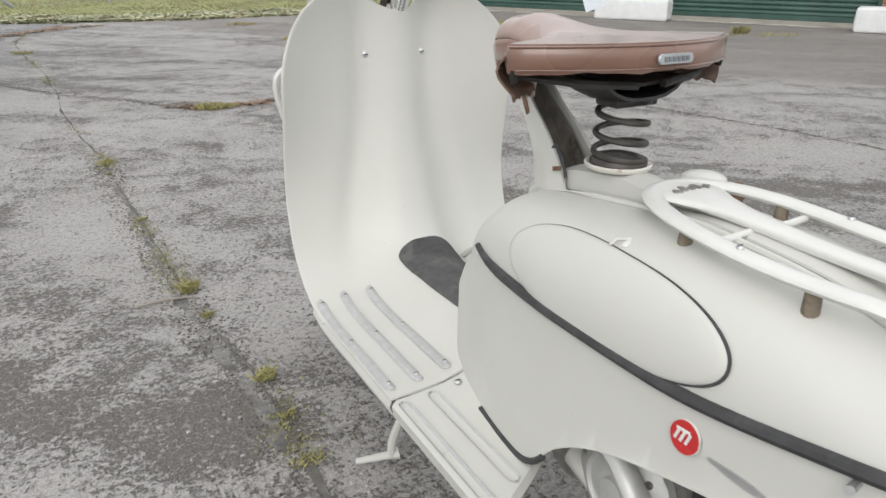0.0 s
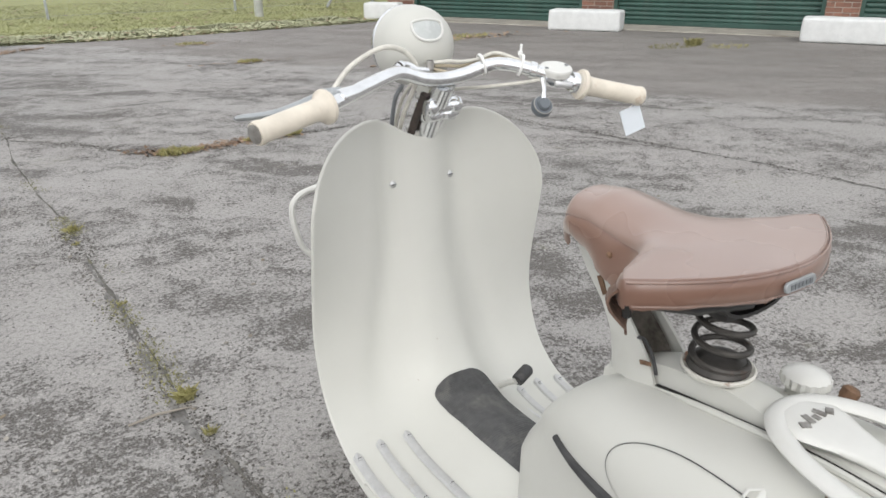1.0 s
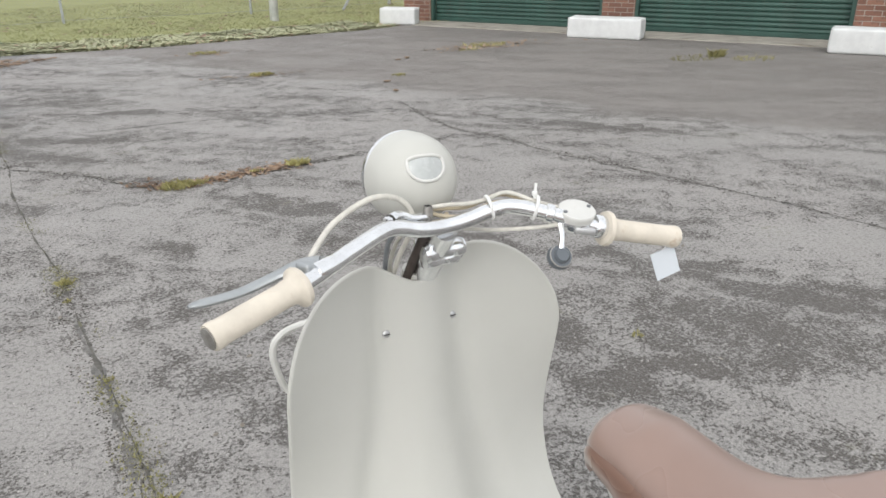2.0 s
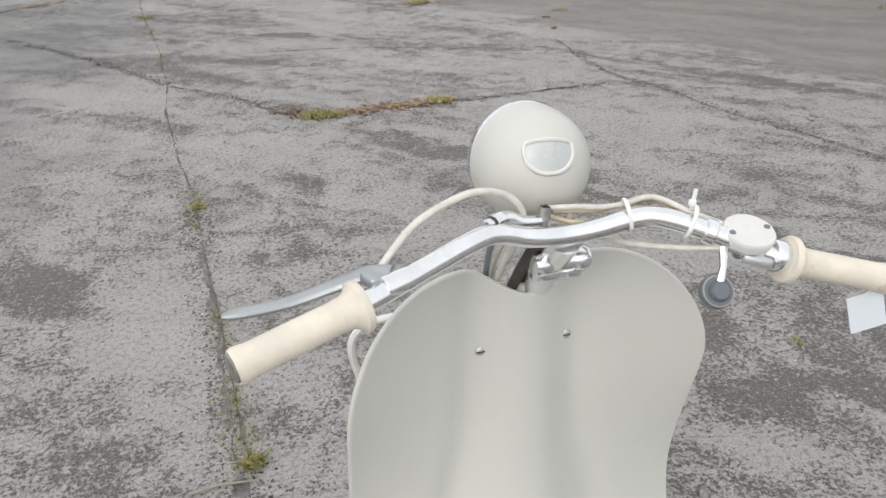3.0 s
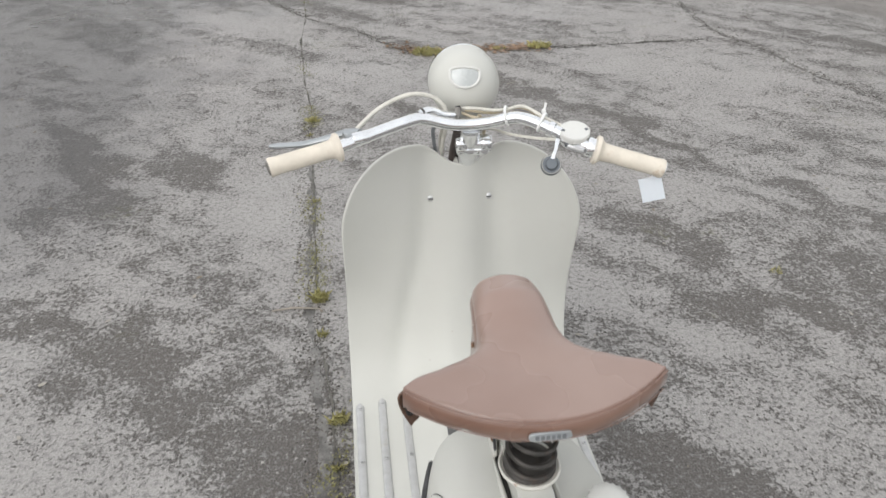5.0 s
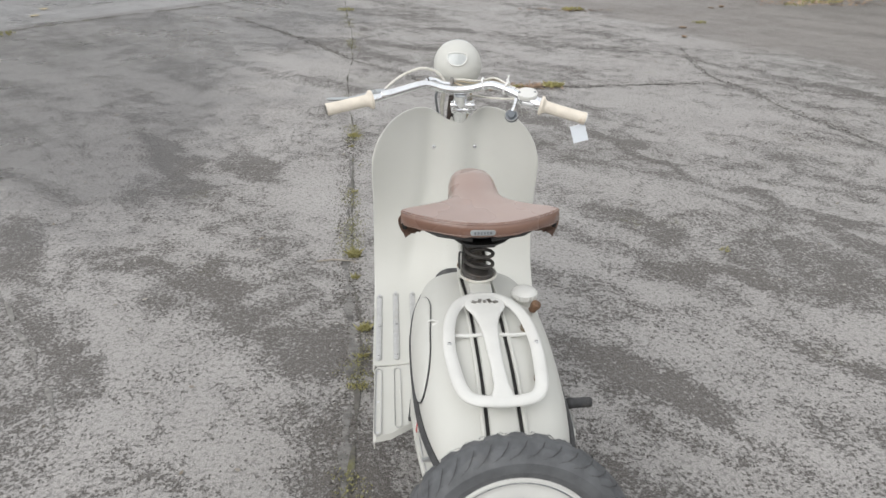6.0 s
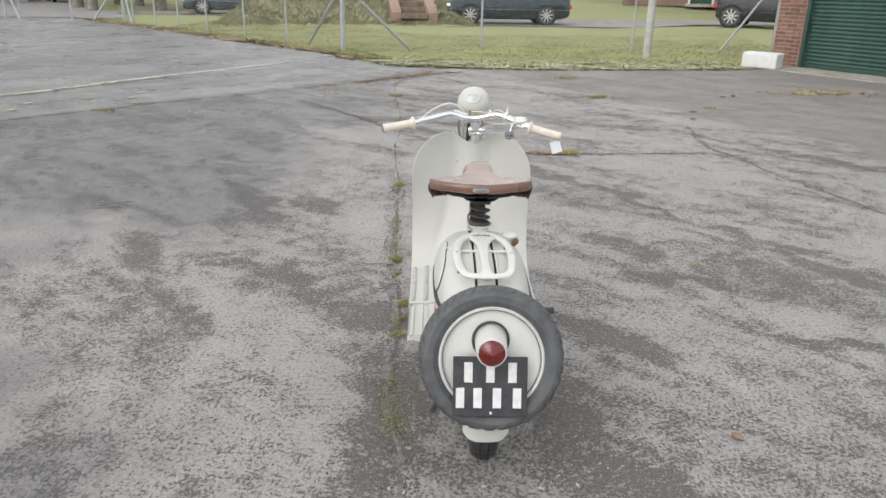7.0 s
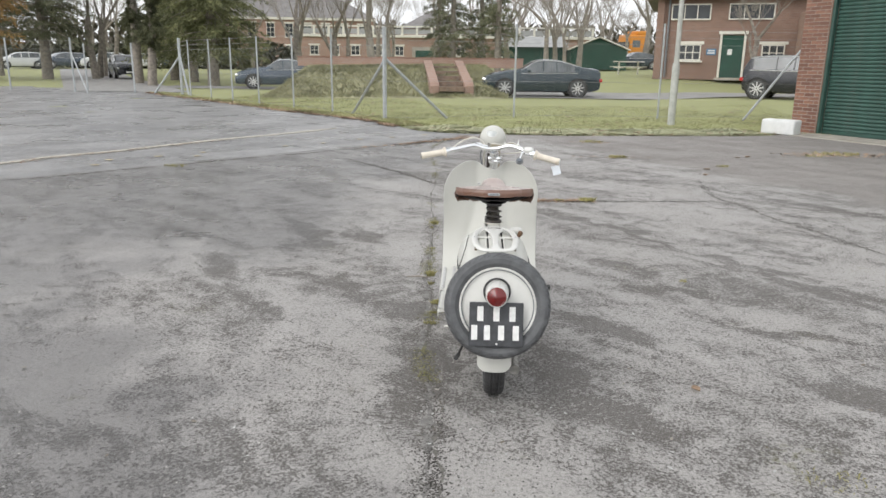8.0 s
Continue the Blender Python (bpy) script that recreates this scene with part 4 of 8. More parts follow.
for i, p in enumerate(ARM):
    f = i / (len(ARM) - 1)
    w = interp(f, np.linspace(0, 1, 6), ARM_W) - 0.0105
    dep = interp(f, [0, 0.4, 1], [0.075, 0.050, 0.030]) - 0.014
    rows.append([p + Vector((x * w, y * dep, z)) for x, y, z in ((-1, -0.96, -0.002), (-1.0, -0.5, 0), (-0.95, -0.05, 0.0), (-0.6, 0.16, 0), (0, 0.21, 0), (0.6, 0.16, 0), (0.95, -0.05, 0.0), (1.0, -0.5, 0), (1, -0.96, -0.002))])
grid(bm, rows)
part("arm_inner_shade", bm, simple("grimy_shaded_paint", (0.23, 0.21, 0.185), 0.6, vary=0.3, scale=25, dirt=(0.05, 0.04, 0.03), dirt_scale=14, dirt_at=(0.5, 0.7)), ARM_OB)
part("arm_slot", box(bmesh.new(), (0.0024, 0.018, 0.006), pose(-0.0378, 0.713, 0.622, -16), 0.0008), RUST, ARM_OB)
part("arm_sticker", box(bmesh.new(), (0.001, 0.009, 0.026), pose(-0.0282, 0.803, 0.690, -30)), RUST, ARM_OB)
bm = bmesh.new()
rows = []
for v in np.linspace(0, 1, 9):
    y = 0.605 + 0.165 * v
    d = 0.030 * math.sin(math.pi * min(1.0, 0.25 + 0.75 * v)) ** 0.8
    rows.append([Vector((x * (0.062 - 0.018 * v), y, 0.752 - d * (1 - abs(x) ** 3))) for x in np.linspace(-1, 1, 9)])
grid(bm, rows)
part("pan_bowl", thick(bm, 0.004), BLACK_STEEL, SEAT)
part("bracket_plate", box(bmesh.new(), (0.066, 0.040, 0.012), pose(0, 0.636, 0.722), 0.004, 2), BLACK_STEEL, SEAT)

# coil spring on its dish
HELIX = []
for k in range(105):
    t = k / 104
    turns = 3.3
    r = 0.032 * (1 - 0.06 * t)
    a = -2 * math.pi * turns * t + 0.6
    HELIX.append(Vector((r * math.cos(a), 0.640 + r * math.sin(a), 0.645 + 0.078 * (t ** 1.15))))
part("coil_spring", tube(bmesh.new(), HELIX, 0.0040, 8), SPRING, SCOOTER, "dark coil spring beneath the saddle")
part("spring_dish", lathe(bmesh.new(), [(0.0, 0.0), (0.034, 0.0), (0.041, 0.003), (0.0425, 0.007), (0.040, 0.009), (0.037, 0.007), (0.030, 0.005), (0, 0.004)], 32, pose(0, 0.640, 0.636)), CHIPPED_PAINT, SCOOTER, "cream spring dish with chipped, rusty rim")
part("spring_seat", lathe(bmesh.new(), [(0.035, 0.0), (0.036, 0.004), (0.033, 0.010), (0.020, 0.014), (0, 0.014)], 24, pose(0, 0.640, 0.641)), SPRING, SCOOTER)
part("breather_cable", tube(bmesh.new(), catmull([(-0.026, 0.742, 0.64), (-0.034, 0.722, 0.65), (-0.036, 0.705, 0.635), (-0.034, 0.698, 0.612)], 5), 0.0022, 8), RUBBER, SCOOTER)

# fuel cap and tap to the right of the spine
part("fuel_neck", lathe(bmesh.new(), [(0.020, -0.03), (0.020, 0.004), (0.024, 0.006), (0.024, 0.008)], 20, pose(0.096, 0.586, 0.606)), PAINT, SCOOTER)
bm = bmesh.new()
prof = [(0.0, 0.020), (0.012, 0.0195), (0.022, 0.017), (0.027, 0.013), (0.0275, 0.004), (0.025, 0.0)]
lathe(bm, prof[::-1], 36, pose(0.096, 0.586, 0.612))
for v in bm.verts:
    d = Vector((v.co.x - 0.096, v.co.y - 0.586, 0))
    if d.length > 0.024:
        v.co += d.normalized() * (0.0014 * math.cos(math.atan2(d.y, d.x) * 18))
part("fuel_cap", bm, PAINT_WHITE, SCOOTER, "round fluted white fuel cap", angle=30)
part("fuel_tap", lathe(bmesh.new(), [(0.008, 0), (0.009, 0.010), (0.0105, 0.012), (0.0105, 0.021), (0.007, 0.025), (0, 0.025)], 12, axis_pose((0.106, 0.545, 0.602), (0.45, -0.2, 1))), RUST, SCOOTER, "brown rusty fuel tap")

# luggage rack: cast bell-shaped frame
RACK_Z = 0.626
OUT = [(-0.076, 0.463), (-0.083, 0.383), (-0.078, 0.308), (-0.07, 0.260), (-0.05, 0.237), (0.0, 0.231), (0.05, 0.237), (0.07, 0.260), (0.078, 0.308), (0.083, 0.383), (0.076, 0.463), (0.058, 0.514), (0.033, 0.543), (0.0, 0.553), (-0.033, 0.543), (-0.058, 0.514)]


def rack_z(y):
    return RACK_Z + 0.010 * smooth_step(y, 0.31, 0.55) - 0.008 * smooth_step(y, 0.27, 0.22)


ring = [Vector((p.x, p.y, rack_z(p.y))) for p in catmull([(x, y, 0) for x, y in OUT], 6, closed=True)]
bm = bmesh.new()
tube(bm, ring, 0.0122, 14, closed=True, flat=0.52)
RACK = part("luggage_rack", bm, PAINT_WHITE, SCOOTER, "cream-white cast luggage rack")
for sx in (-1, 1):
    for y, fx in ((0.310, 0.075), (0.455, 0.073)):
        part("rack_foot", lathe(bmesh.new(), [(0.0085, 0), (0.0080, 0.012), (0.0070, rack_z(y) - interp(y, *CT) + 0.022)], 12, pose(sx * fx, y, interp(y, *CT) - 0.022)), GRIMY_FOOT, RACK)
    part("rack_stay", tube(bmesh.new(), [(sx * 0.012, 0.425, rack_z(0.425) - 0.006), (sx * 0.045, 0.425, rack_z(0.425) - 0.008), (sx * 0.072, 0.425, rack_z(0.425) - 0.006)], 0.0040, 8), PAINT_WHITE, RACK)
    screw_head(RACK, (sx * 0.083, 0.383, rack_z(0.383) + 0.006), (0, 0, 1), 0.004)
bm = bmesh.new()
rows = []
for y in np.linspace(0.234, 0.546, 27):
    w = interp(y, [0.234, 0.262, 0.33, 0.413, 0.455, 0.485, 0.505, 0.525, 0.546], [0.024, 0.014, 0.0125, 0.0155, 0.020, 0.029, 0.040, 0.044, 0.026])
    z = rack_z(y)
    rows.append([Vector((x * w, y, z + dz)) for x, dz in ((-1, 0.0), (-0.93, 0.0035), (-0.75, 0.0052), (-0.3, 0.0060), (0.3, 0.0060), (0.75, 0.0052), (0.93, 0.0035), (1, 0.0), (0.9, -0.004), (0, -0.005), (-0.9, -0.004))])
grid(bm, rows, wrap=True)
bmesh.ops.recalc_face_normals(bm, faces=bm.faces)
PLATE_TOP = part("rack_web", bm, PAINT_WHITE, RACK, angle=60)
for k, (x, y, w) in enumerate(((-0.022, 0.519, 0.010), (-0.010, 0.523, 0.007), (0.0, 0.520, 0.006), (0.010, 0.523, 0.007), (0.022, 0.519, 0.010))):
    part("cast_slot", box(bmesh.new(), (w, 0.014 if k % 2 else 0.008, 0.003), pose(x, y, rack_z(y) + 0.0058, 0, 0, (k - 2) * 16)), STEEL_DARK, PLATE_TOP)


# wheels and tyres
def tyre_mesh(R, half_w, depth, lugs):
    """A tyre round z with grooves cut over the shoulders."""
    bm = bmesh.new()
    prof = [(R - depth, -half_w * 0.62), (R - depth * 0.72, -half_w * 0.93), (R - depth * 0.42, -half_w), (R - depth * 0.20, -half_w * 0.90), (R - depth * 0.06, -half_w * 0.66), (R, -half_w * 0.34), (R + 0.001, 0), (R, half_w * 0.34), (R - depth * 0.06, half_w * 0.66), (R - depth * 0.20, half_w * 0.90), (R - depth * 0.42, half_w), (R - depth * 0.72, half_w * 0.93), (R - depth, half_w * 0.62)]
    seg = lugs * 6
    rings = []
    for j in range(seg):
        ring = []
        for i, (r, z) in enumerate(prof):
            phase = (j + abs(i - 6) * 1.1) % 6
            cut = 0.0042 if 3 <= i <= 9 and i != 6 and phase < 1.5 else (0.002 if i in (5, 7) else 0.0)
            a = 2 * math.pi * (j + 0.55 * abs(i - 6)) / seg
            ring.append(Vector(((r - cut) * math.cos(a), (r - cut) * math.sin(a), z)))
        rings.append(ring)
    vs = [[bm.verts.new(p) for p in ring] for ring in rings]
    for j in range(seg):
        a, b = vs[j], vs[(j + 1) % seg]
        for i in range(len(prof) - 1):
            bm.faces.new((a[i], b[i], b[i + 1], a[i + 1]))
    bmesh.ops.recalc_face_normals(bm, faces=bm.faces)
    return bm


def wheel(name, label, m, R=0.196, face=1, tread=True):
    bm = tyre_mesh(R, 0.041, 0.056, 30)
    w = part(name, bm, TYRE if tread else RUBBER, SCOOTER, label, angle=28)
    w.matrix_basis = m
    # curved tread grooves sweeping over both shoulders, their shade painted as dark strips
    verts, faces = [], []
    half, deep = 0.041, 0.056
    shape = [(-0.97, 0.30), (-0.90, 0.19), (-0.66, 0.055), (-0.34, -0.004), (0.34, -0.004), (0.66, 0.055), (0.90, 0.19), (0.97, 0.30)]
    for k in range(44 if tread else 0):
        for a, b in ((0, 4), (4, 8)):
            run = shape[a:b]
            for q in range(3):
                for (z0, d0), (z1, d1), f0, f1 in ((run[q], run[q + 1], q / 3, (q + 1) / 3),):
                    n = len(verts)
                    for z, d, f in ((z0, d0, f0), (z1, d1, f1)):
                        bend = 0.17 * (1 - (1 - f) ** 1.7) if a == 0 else 0.17 * (f ** 1.7) + 0.085
                        wdt = 0.0065 if 0.15 < f < 0.85 else 0.0035
                        for sg in (-1, 1):
                            an = 2 * math.pi * k / 44 + bend + sg * wdt
                            r = R - deep * d + 0.0012
                            verts.append((r * math.cos(an), r * math.sin(an), half * z * 1.012))
                    faces.append((n, n + 1, n + 3, n + 2))
    if tread:
        tagged(raw("tread_groove_shade", verts, faces, RUBBER, w), kind="stuff")
    else:
        for zz in (-0.018, -0.006, 0.006, 0.018):
            part("tread_rib", tube(bmesh.new(), [Vector(((R + 0.0008) * math.cos(an), (R + 0.0008) * math.sin(an), zz)) for an in np.linspace(0, 2 * math.pi, 60, endpoint=False)], 0.0030, 5, closed=True), RUBBER, w)
    prof = [(0.0, 0.022), (0.05, 0.021), (0.085, 0.018), (0.118, 0.016), (0.130, 0.020), (0.1335, 0.024), (0.1345, 0.028), (0.139, 0.030), (0.142, 0.027), (0.140, 0.018), (0.136, 0.0)]
    part("wheel_disc", lathe(bmesh.new(), [(r, face * z) for r, z in prof], 56, close=False), PAINT_WHITE, w, "cream-white pressed wheel disc")
    part("rim_line", tube(bmesh.new(), [Vector((0.1325 * math.cos(a), 0.1325 * math.sin(a), face * 0.024)) for a in np.linspace(0, 2 * math.pi, 60, endpoint=False)], 0.0022, 6, closed=True), CAP_GREY, w)
    return w


TILT_BACK = 17.0
SPARE_M = axis_pose((0.005, 0.062, 0.452), (0, -math.cos(radians(TILT_BACK)), math.sin(radians(TILT_BACK))))
wheel("spare_wheel", "spare wheel with grey treaded tyre and white disc", SPARE_M)
wheel("rear_wheel", "black rear tyre standing on the ground", axis_pose((0.006, 0.30, 0.194), (-1, 0, 0)), 0.194, 1, False)
wheel("front_wheel", "black front tyre under the front mudguard", axis_pose((0.0, 1.43, 0.194), (-1, 0, 0)), 0.194, 1, False)

# tail lamp through the spare wheel, and its plate
COLLAR_C = SPARE_M @ Vector((-0.003, 0.050, 0.020))
LENS_C = Vector((-0.002, -0.040, 0.519))
LAMP_D0 = (LENS_C - COLLAR_C)
LAMP_M = axis_pose(LENS_C - LAMP_D0.normalized() * 0.064, LAMP_D0)
part("lamp_collar", tube(bmesh.new(), [SPARE_M @ Vector((0.0475 * math.cos(a) - 0.003, 0.0475 * math.sin(a) + 0.052, 0.023)) for a in np.linspace(0, 2 * math.pi, 36, endpoint=False)], 0.0036, 8, closed=True), RUBBER, SCOOTER)
TAIL = part("tail_lamp", lathe(bmesh.new(), [(0.0425, -0.04), (0.042, 0.0), (0.0410, 0.03), (0.0395, 0.055), (0.0375, 0.062), (0.034, 0.063)], 36, LAMP_M), PAINT_WHITE, SCOOTER, "white round tail lamp with red lens")
part("red_lens", lathe(bmesh.new(), [(0.0345, 0.060), (0.0345, 0.064), (0.031, 0.067), (0.030, 0.0665), (0.016, 0.0745), (0.004, 0.080), (0.0, 0.0805)], 36, LAMP_M), RED_LENS, TAIL, "domed red glass lens")
PM = Matrix.Translation((0.0, -0.008, 0.404)) @ pose(0, 0, 0, 90 - 17.0)
PLATE = part("number_plate", box(bmesh.new(), (0.196, 0.160, 0.003), PM, 0.0015), PLATE_BLACK, SCOOTER, "black number plate with white characters")
for row, xs in ((0.038, (-0.058, 0.0, 0.058)), (-0.030, (-0.079, -0.033, 0.018, 0.071))):
    for x in xs:
        part("character_bar", box(bmesh.new(), (0.022, 0.053, 0.002), PM @ pose(x, row, 0.0025)), PLATE_WHITE, PLATE)
for x in (-0.072, 0.066):
    part("plate_bracket", box(bmesh.new(), (0.012, 0.030, 0.02), PM @ pose(x * 0.9, 0.065, -0.014)), PAINT_WHITE, PLATE)
part("plate_bolt", lathe(bmesh.new(), [(0.004, 0), (0.003, 0.003), (0, 0.0035)], 8, PM @ pose(0.002, -0.070, 0.002)), PLATE_WHITE, PLATE)

# rear mudguard, engine and stand
bm = bmesh.new()
rows = []
for a in np.linspace(radians(-1), radians(200), 40):
    r = 0.215 + 0.035 * (1 - smooth_step(a, radians(25), radians(75)))
    y, z = 0.30 - r * math.cos(a), 0.194 + r * math.sin(a)
    lip = 1 - smooth_step(a, radians(0), radians(9))
    rows.append([Vector((x, y + 0.020 * (abs(x) / 0.065) ** 3, z + 0.022 * lip * (abs(x) / 0.065) ** 5)) for x in np.linspace(-0.065, 0.065, 15)])
grid(bm, rows)
part("rear_mudguard", thick(bm, 0.003), PAINT, SCOOTER, "cream rear mudguard with rounded lip")
bm = bmesh.new()
rows = []
for a in np.linspace(radians(-12), radians(190), 32):
    r = 0.222
    y, z = 1.43 - r * math.cos(a), 0.194 + r * math.sin(a)
    rows.append([Vector((x, y, z - 0.04 * (abs(x) / 0.062) ** 4)) for x in np.linspace(-0.062, 0.062, 11)])
grid(bm, rows)
part("front_mudguard", thick(bm, 0.003), PAINT, SCOOTER)
bm = bmesh.new()
box(bm, (0.12, 0.16, 0.12), pose(0.0, 0.56, 0.30), 0.02, 3)
lathe(bm, [(0.05, -0.075), (0.055, -0.06), (0.055, 0.06), (0.05, 0.075)], 20, axis_pose((0, 0.60, 0.27), (1, 0, 0)))
ENGINE = part("engine", bm, STEEL_DARK, SCOOTER, "oily alloy engine behind the footboards")
for sx in (-1, 1):
    case = part("crankcase_cover", lathe(bmesh.new(), [(0.074, 0.0), (0.076, 0.012), (0.070, 0.022), (0.050, 0.030), (0.046, 0.026), (0.020, 0.030), (0.018, 0.036), (0, 0.037)], 32, axis_pose((sx * 0.070, 0.485, 0.285), (sx, 0, 0))), CASE_ALLOY, ENGINE, "dull cast alloy crankcase cover")
    for q in range(6):
        w = 2 * math.pi * (q + 0.3) / 6
        part("case_screw", lathe(bmesh.new(), [(0.0055, 0), (0.005, 0.004), (0, 0.005)], 8, axis_pose((sx * 0.092, 0.485 + 0.063 * math.cos(w), 0.285 + 0.063 * math.sin(w)), (sx, 0, 0))), STEEL_DARK, case)
    part("suspension_arm", tube(bmesh.new(), catmull([(sx * 0.108, 0.52, 0.372), (sx * 0.112, 0.47, 0.348), (sx * 0.112, 0.41, 0.290), (sx * 0.105, 0.34, 0.215)], 5), [0.018] * 5 + [0.016] * 11, 12, flat=0.7), CASE_ALLOY, ENGINE)
    part("arm_bush", lathe(bmesh.new(), [(0.010, -0.02), (0.017, -0.019), (0.017, 0.019), (0.010, 0.02)], 18, axis_pose((sx * 0.108, 0.52, 0.372), (sx, 0, 0))), BLACK_STEEL, ENGINE)
for k in range(7):
    part("cooling_fin", box(bmesh.new(), (0.14, 0.004, 0.09), pose(0, 0.50 - k * 0.012, 0.33), 0.001), STEEL_DARK, ENGINE)
part("swing_arm", tube(bmesh.new(), [(-0.075, 0.58, 0.27), (-0.08, 0.45, 0.235), (-0.078, 0.30, 0.196)], [0.022, 0.018, 0.02], 12), PAINT, SCOOTER)
part("swing_arm", tube(bmesh.new(), [(0.075, 0.58, 0.27), (0.08, 0.45, 0.235), (0.078, 0.30, 0.196)], [0.022, 0.018, 0.02], 12), PAINT, SCOOTER)
part("exhaust", tube(bmesh.new(), catmull([(0.05, 0.62, 0.22), (0.075, 0.52, 0.155), (0.085, 0.35, 0.14), (0.085, 0.18, 0.145)], 5), 0.020, 12), STEEL_DARK, SCOOTER)
for sx in (-1, 1):
    part("stand_leg", tube(bmesh.new(), catmull([(sx * 0.075, 0.90, 0.235), (sx * 0.130, 0.955, 0.15), (sx * 0.158, 0.985, 0.06), (sx * 0.162, 0.990, 0.014)], 5), 0.0080, 8), PAINT, SCOOTER)
    part("stand_foot", tube(bmesh.new(), [(sx * 0.148, 0.988, 0.016), (sx * 0.165, 0.992, 0.014), (sx * 0.225, 1.012, 0.008)], [0.012, 0.008, 0.006], 8), PAINT, SCOOTER)
part("cross_tube", tube(bmesh.new(), [(-0.09, 0.90, 0.235), (0.09, 0.90, 0.235)], 0.012, 10), PAINT, SCOOTER)
part("frame_tube", tube(bmesh.new(), catmull([(0, 0.55, 0.27), (0, 0.85, 0.235), (0, 1.10, 0.24), (0, 1.27, 0.36), (0, 1.325, 0.60), (0, 1.30, 0.80)], 6), 0.021, 12), PAINT, SCOOTER)
for sx in (-1, 1):
    part("fork_leg", tube(bmesh.new(), catmull([(sx * 0.05, 1.345, 0.50), (sx * 0.062, 1.385, 0.32), (sx * 0.066, 1.43, 0.194)], 5), [0.014] * 10 + [0.017], 10), PAINT, SCOOTER)
part("fork_crown", box(bmesh.new(), (0.14, 0.04, 0.03), pose(0, 1.342, 0.50, -12), 0.008, 2), PAINT, SCOOTER)
part("kick_pedal", tube(bmesh.new(), [(0.100, 0.52, 0.36), (0.160, 0.497, 0.388), (0.196, 0.494, 0.392)], 0.007, 8), ALU, SCOOTER)
part("pedal_rubber", lathe(bmesh.new(), [(0.011, 0), (0.013, 0.004), (0.013, 0.010), (0.0115, 0.014), (0.0115, 0.052), (0.009, 0.056), (0, 0.056)], 14, axis_pose((0.190, 0.494, 0.390), (1, -0.05, 0.08))), RUBBER, SCOOTER, "black rubber kick-start pedal")
part("panel_bolt", tube(bmesh.new(), [(-0.118, 0.216, 0.507), (-0.132, 0.213, 0.510), (-0.142, 0.210, 0.512)], 0.0042, 8), ALU, SCOOTER)

part("stand_lever", tube(bmesh.new(), [(-0.085, 0.50, 0.20), (-0.115, 0.40, 0.175), (-0.143, 0.285, 0.153)], 0.0058, 8), BLACK_STEEL, SCOOTER)
part("lever_rubber", tube(bmesh.new(), [(-0.140, 0.296, 0.155), (-0.146, 0.278, 0.152), (-0.149, 0.266, 0.151)], 0.0092, 10), RUBBER, SCOOTER, "small black rubber lever tip")
# brake pedal on the right of the hump
BP = part("brake_pedal", tube(bmesh.new(), catmull([(0.078, 1.16, 0.300), (0.080, 1.12, 0.335), (0.082, 1.098, 0.348)], 4), 0.006, 8), PAINT, SCOOTER)
part("pedal_rubber", lathe(bmesh.new(), [(0.011, 0), (0.0125, 0.003), (0.0125, 0.034), (0.010, 0.038), (0, 0.038)], 14, axis_pose((0.084, 1.097, 0.349), (0.9, 0.25, 0.25))), RUBBER, BP, "black rubber brake pedal")
for sx in (-1, 1):
    part("edge_rubber", tube(bmesh.new(), catmull([(sx * 0.138, 0.725, 0.271), (sx * 0.146, 0.66, 0.270), (sx * 0.151, 0.61, 0.272), (sx * 0.153, 0.580, 0.284), (sx * 0.153, 0.558, 0.306)], 5), 0.0045, 8), RUBBER, BODY)
part("brake_rod", tube(bmesh.new(), [(0.100, 1.15, 0.284), (0.112, 0.98, 0.281), (0.124, 0.86, 0.281)], 0.0035, 6), ALU, BP)
part("gear_knob", lathe(bmesh.new(), [(0.006, 0), (0.006, 0.014), (0.012, 0.018), (0.013, 0.026), (0.008, 0.031), (0, 0.031)], 14, axis_pose((0.150, 0.90, 0.335), (0.6, 0.7, 0.45))), GRIP, SCOOTER, "small ivory knob")
part("cable_stop", lathe(bmesh.new(), [(0.006, 0), (0.007, 0.01), (0.005, 0.02), (0, 0.02)], 10, axis_pose((0.118, 0.885, 0.287), (0.1, 1, 0.5))), ALU, SCOOTER)

# white bumper tube in front of the shield
for sx in (-1, 1):
    part("bumper_tube", tube(bmesh.new(), catmull([(sx * 0.06, 1.40, 0.70), (sx * 0.14, 1.445, 0.676), (sx * 0.178, 1.45, 0.662), (sx * 0.192, 1.45, 0.636), (sx * 0.186, 1.45, 0.59), (sx * 0.166, 1.45, 0.545), (sx * 0.10, 1.43, 0.49), (sx * 0.05, 1.38, 0.47)], 6), 0.0062, 8), PAINT_WHITE, SCOOTER)

# ---- steering: stem, bar, grips, levers, lamp
part("steering_stem", tube(bmesh.new(), [(0.010, 1.352, 0.68), (0.011, 1.312, 0.765), (0.011, 1.275, 0.826), (0.006, 1.222, 0.888)], [0.022, 0.0225, 0.022, 0.019], 20), CHROME, SCOOTER, "chrome steering stem")
STEM = part("stem_clamp", lathe(bmesh.new(), [(0.025, -0.014), (0.0270, -0.011), (0.0270, 0.013), (0.025, 0.016)], 24, axis_pose((0.011, 1.276, 0.836), (0, -0.55, 0.83))), CHROME, SCOOTER)
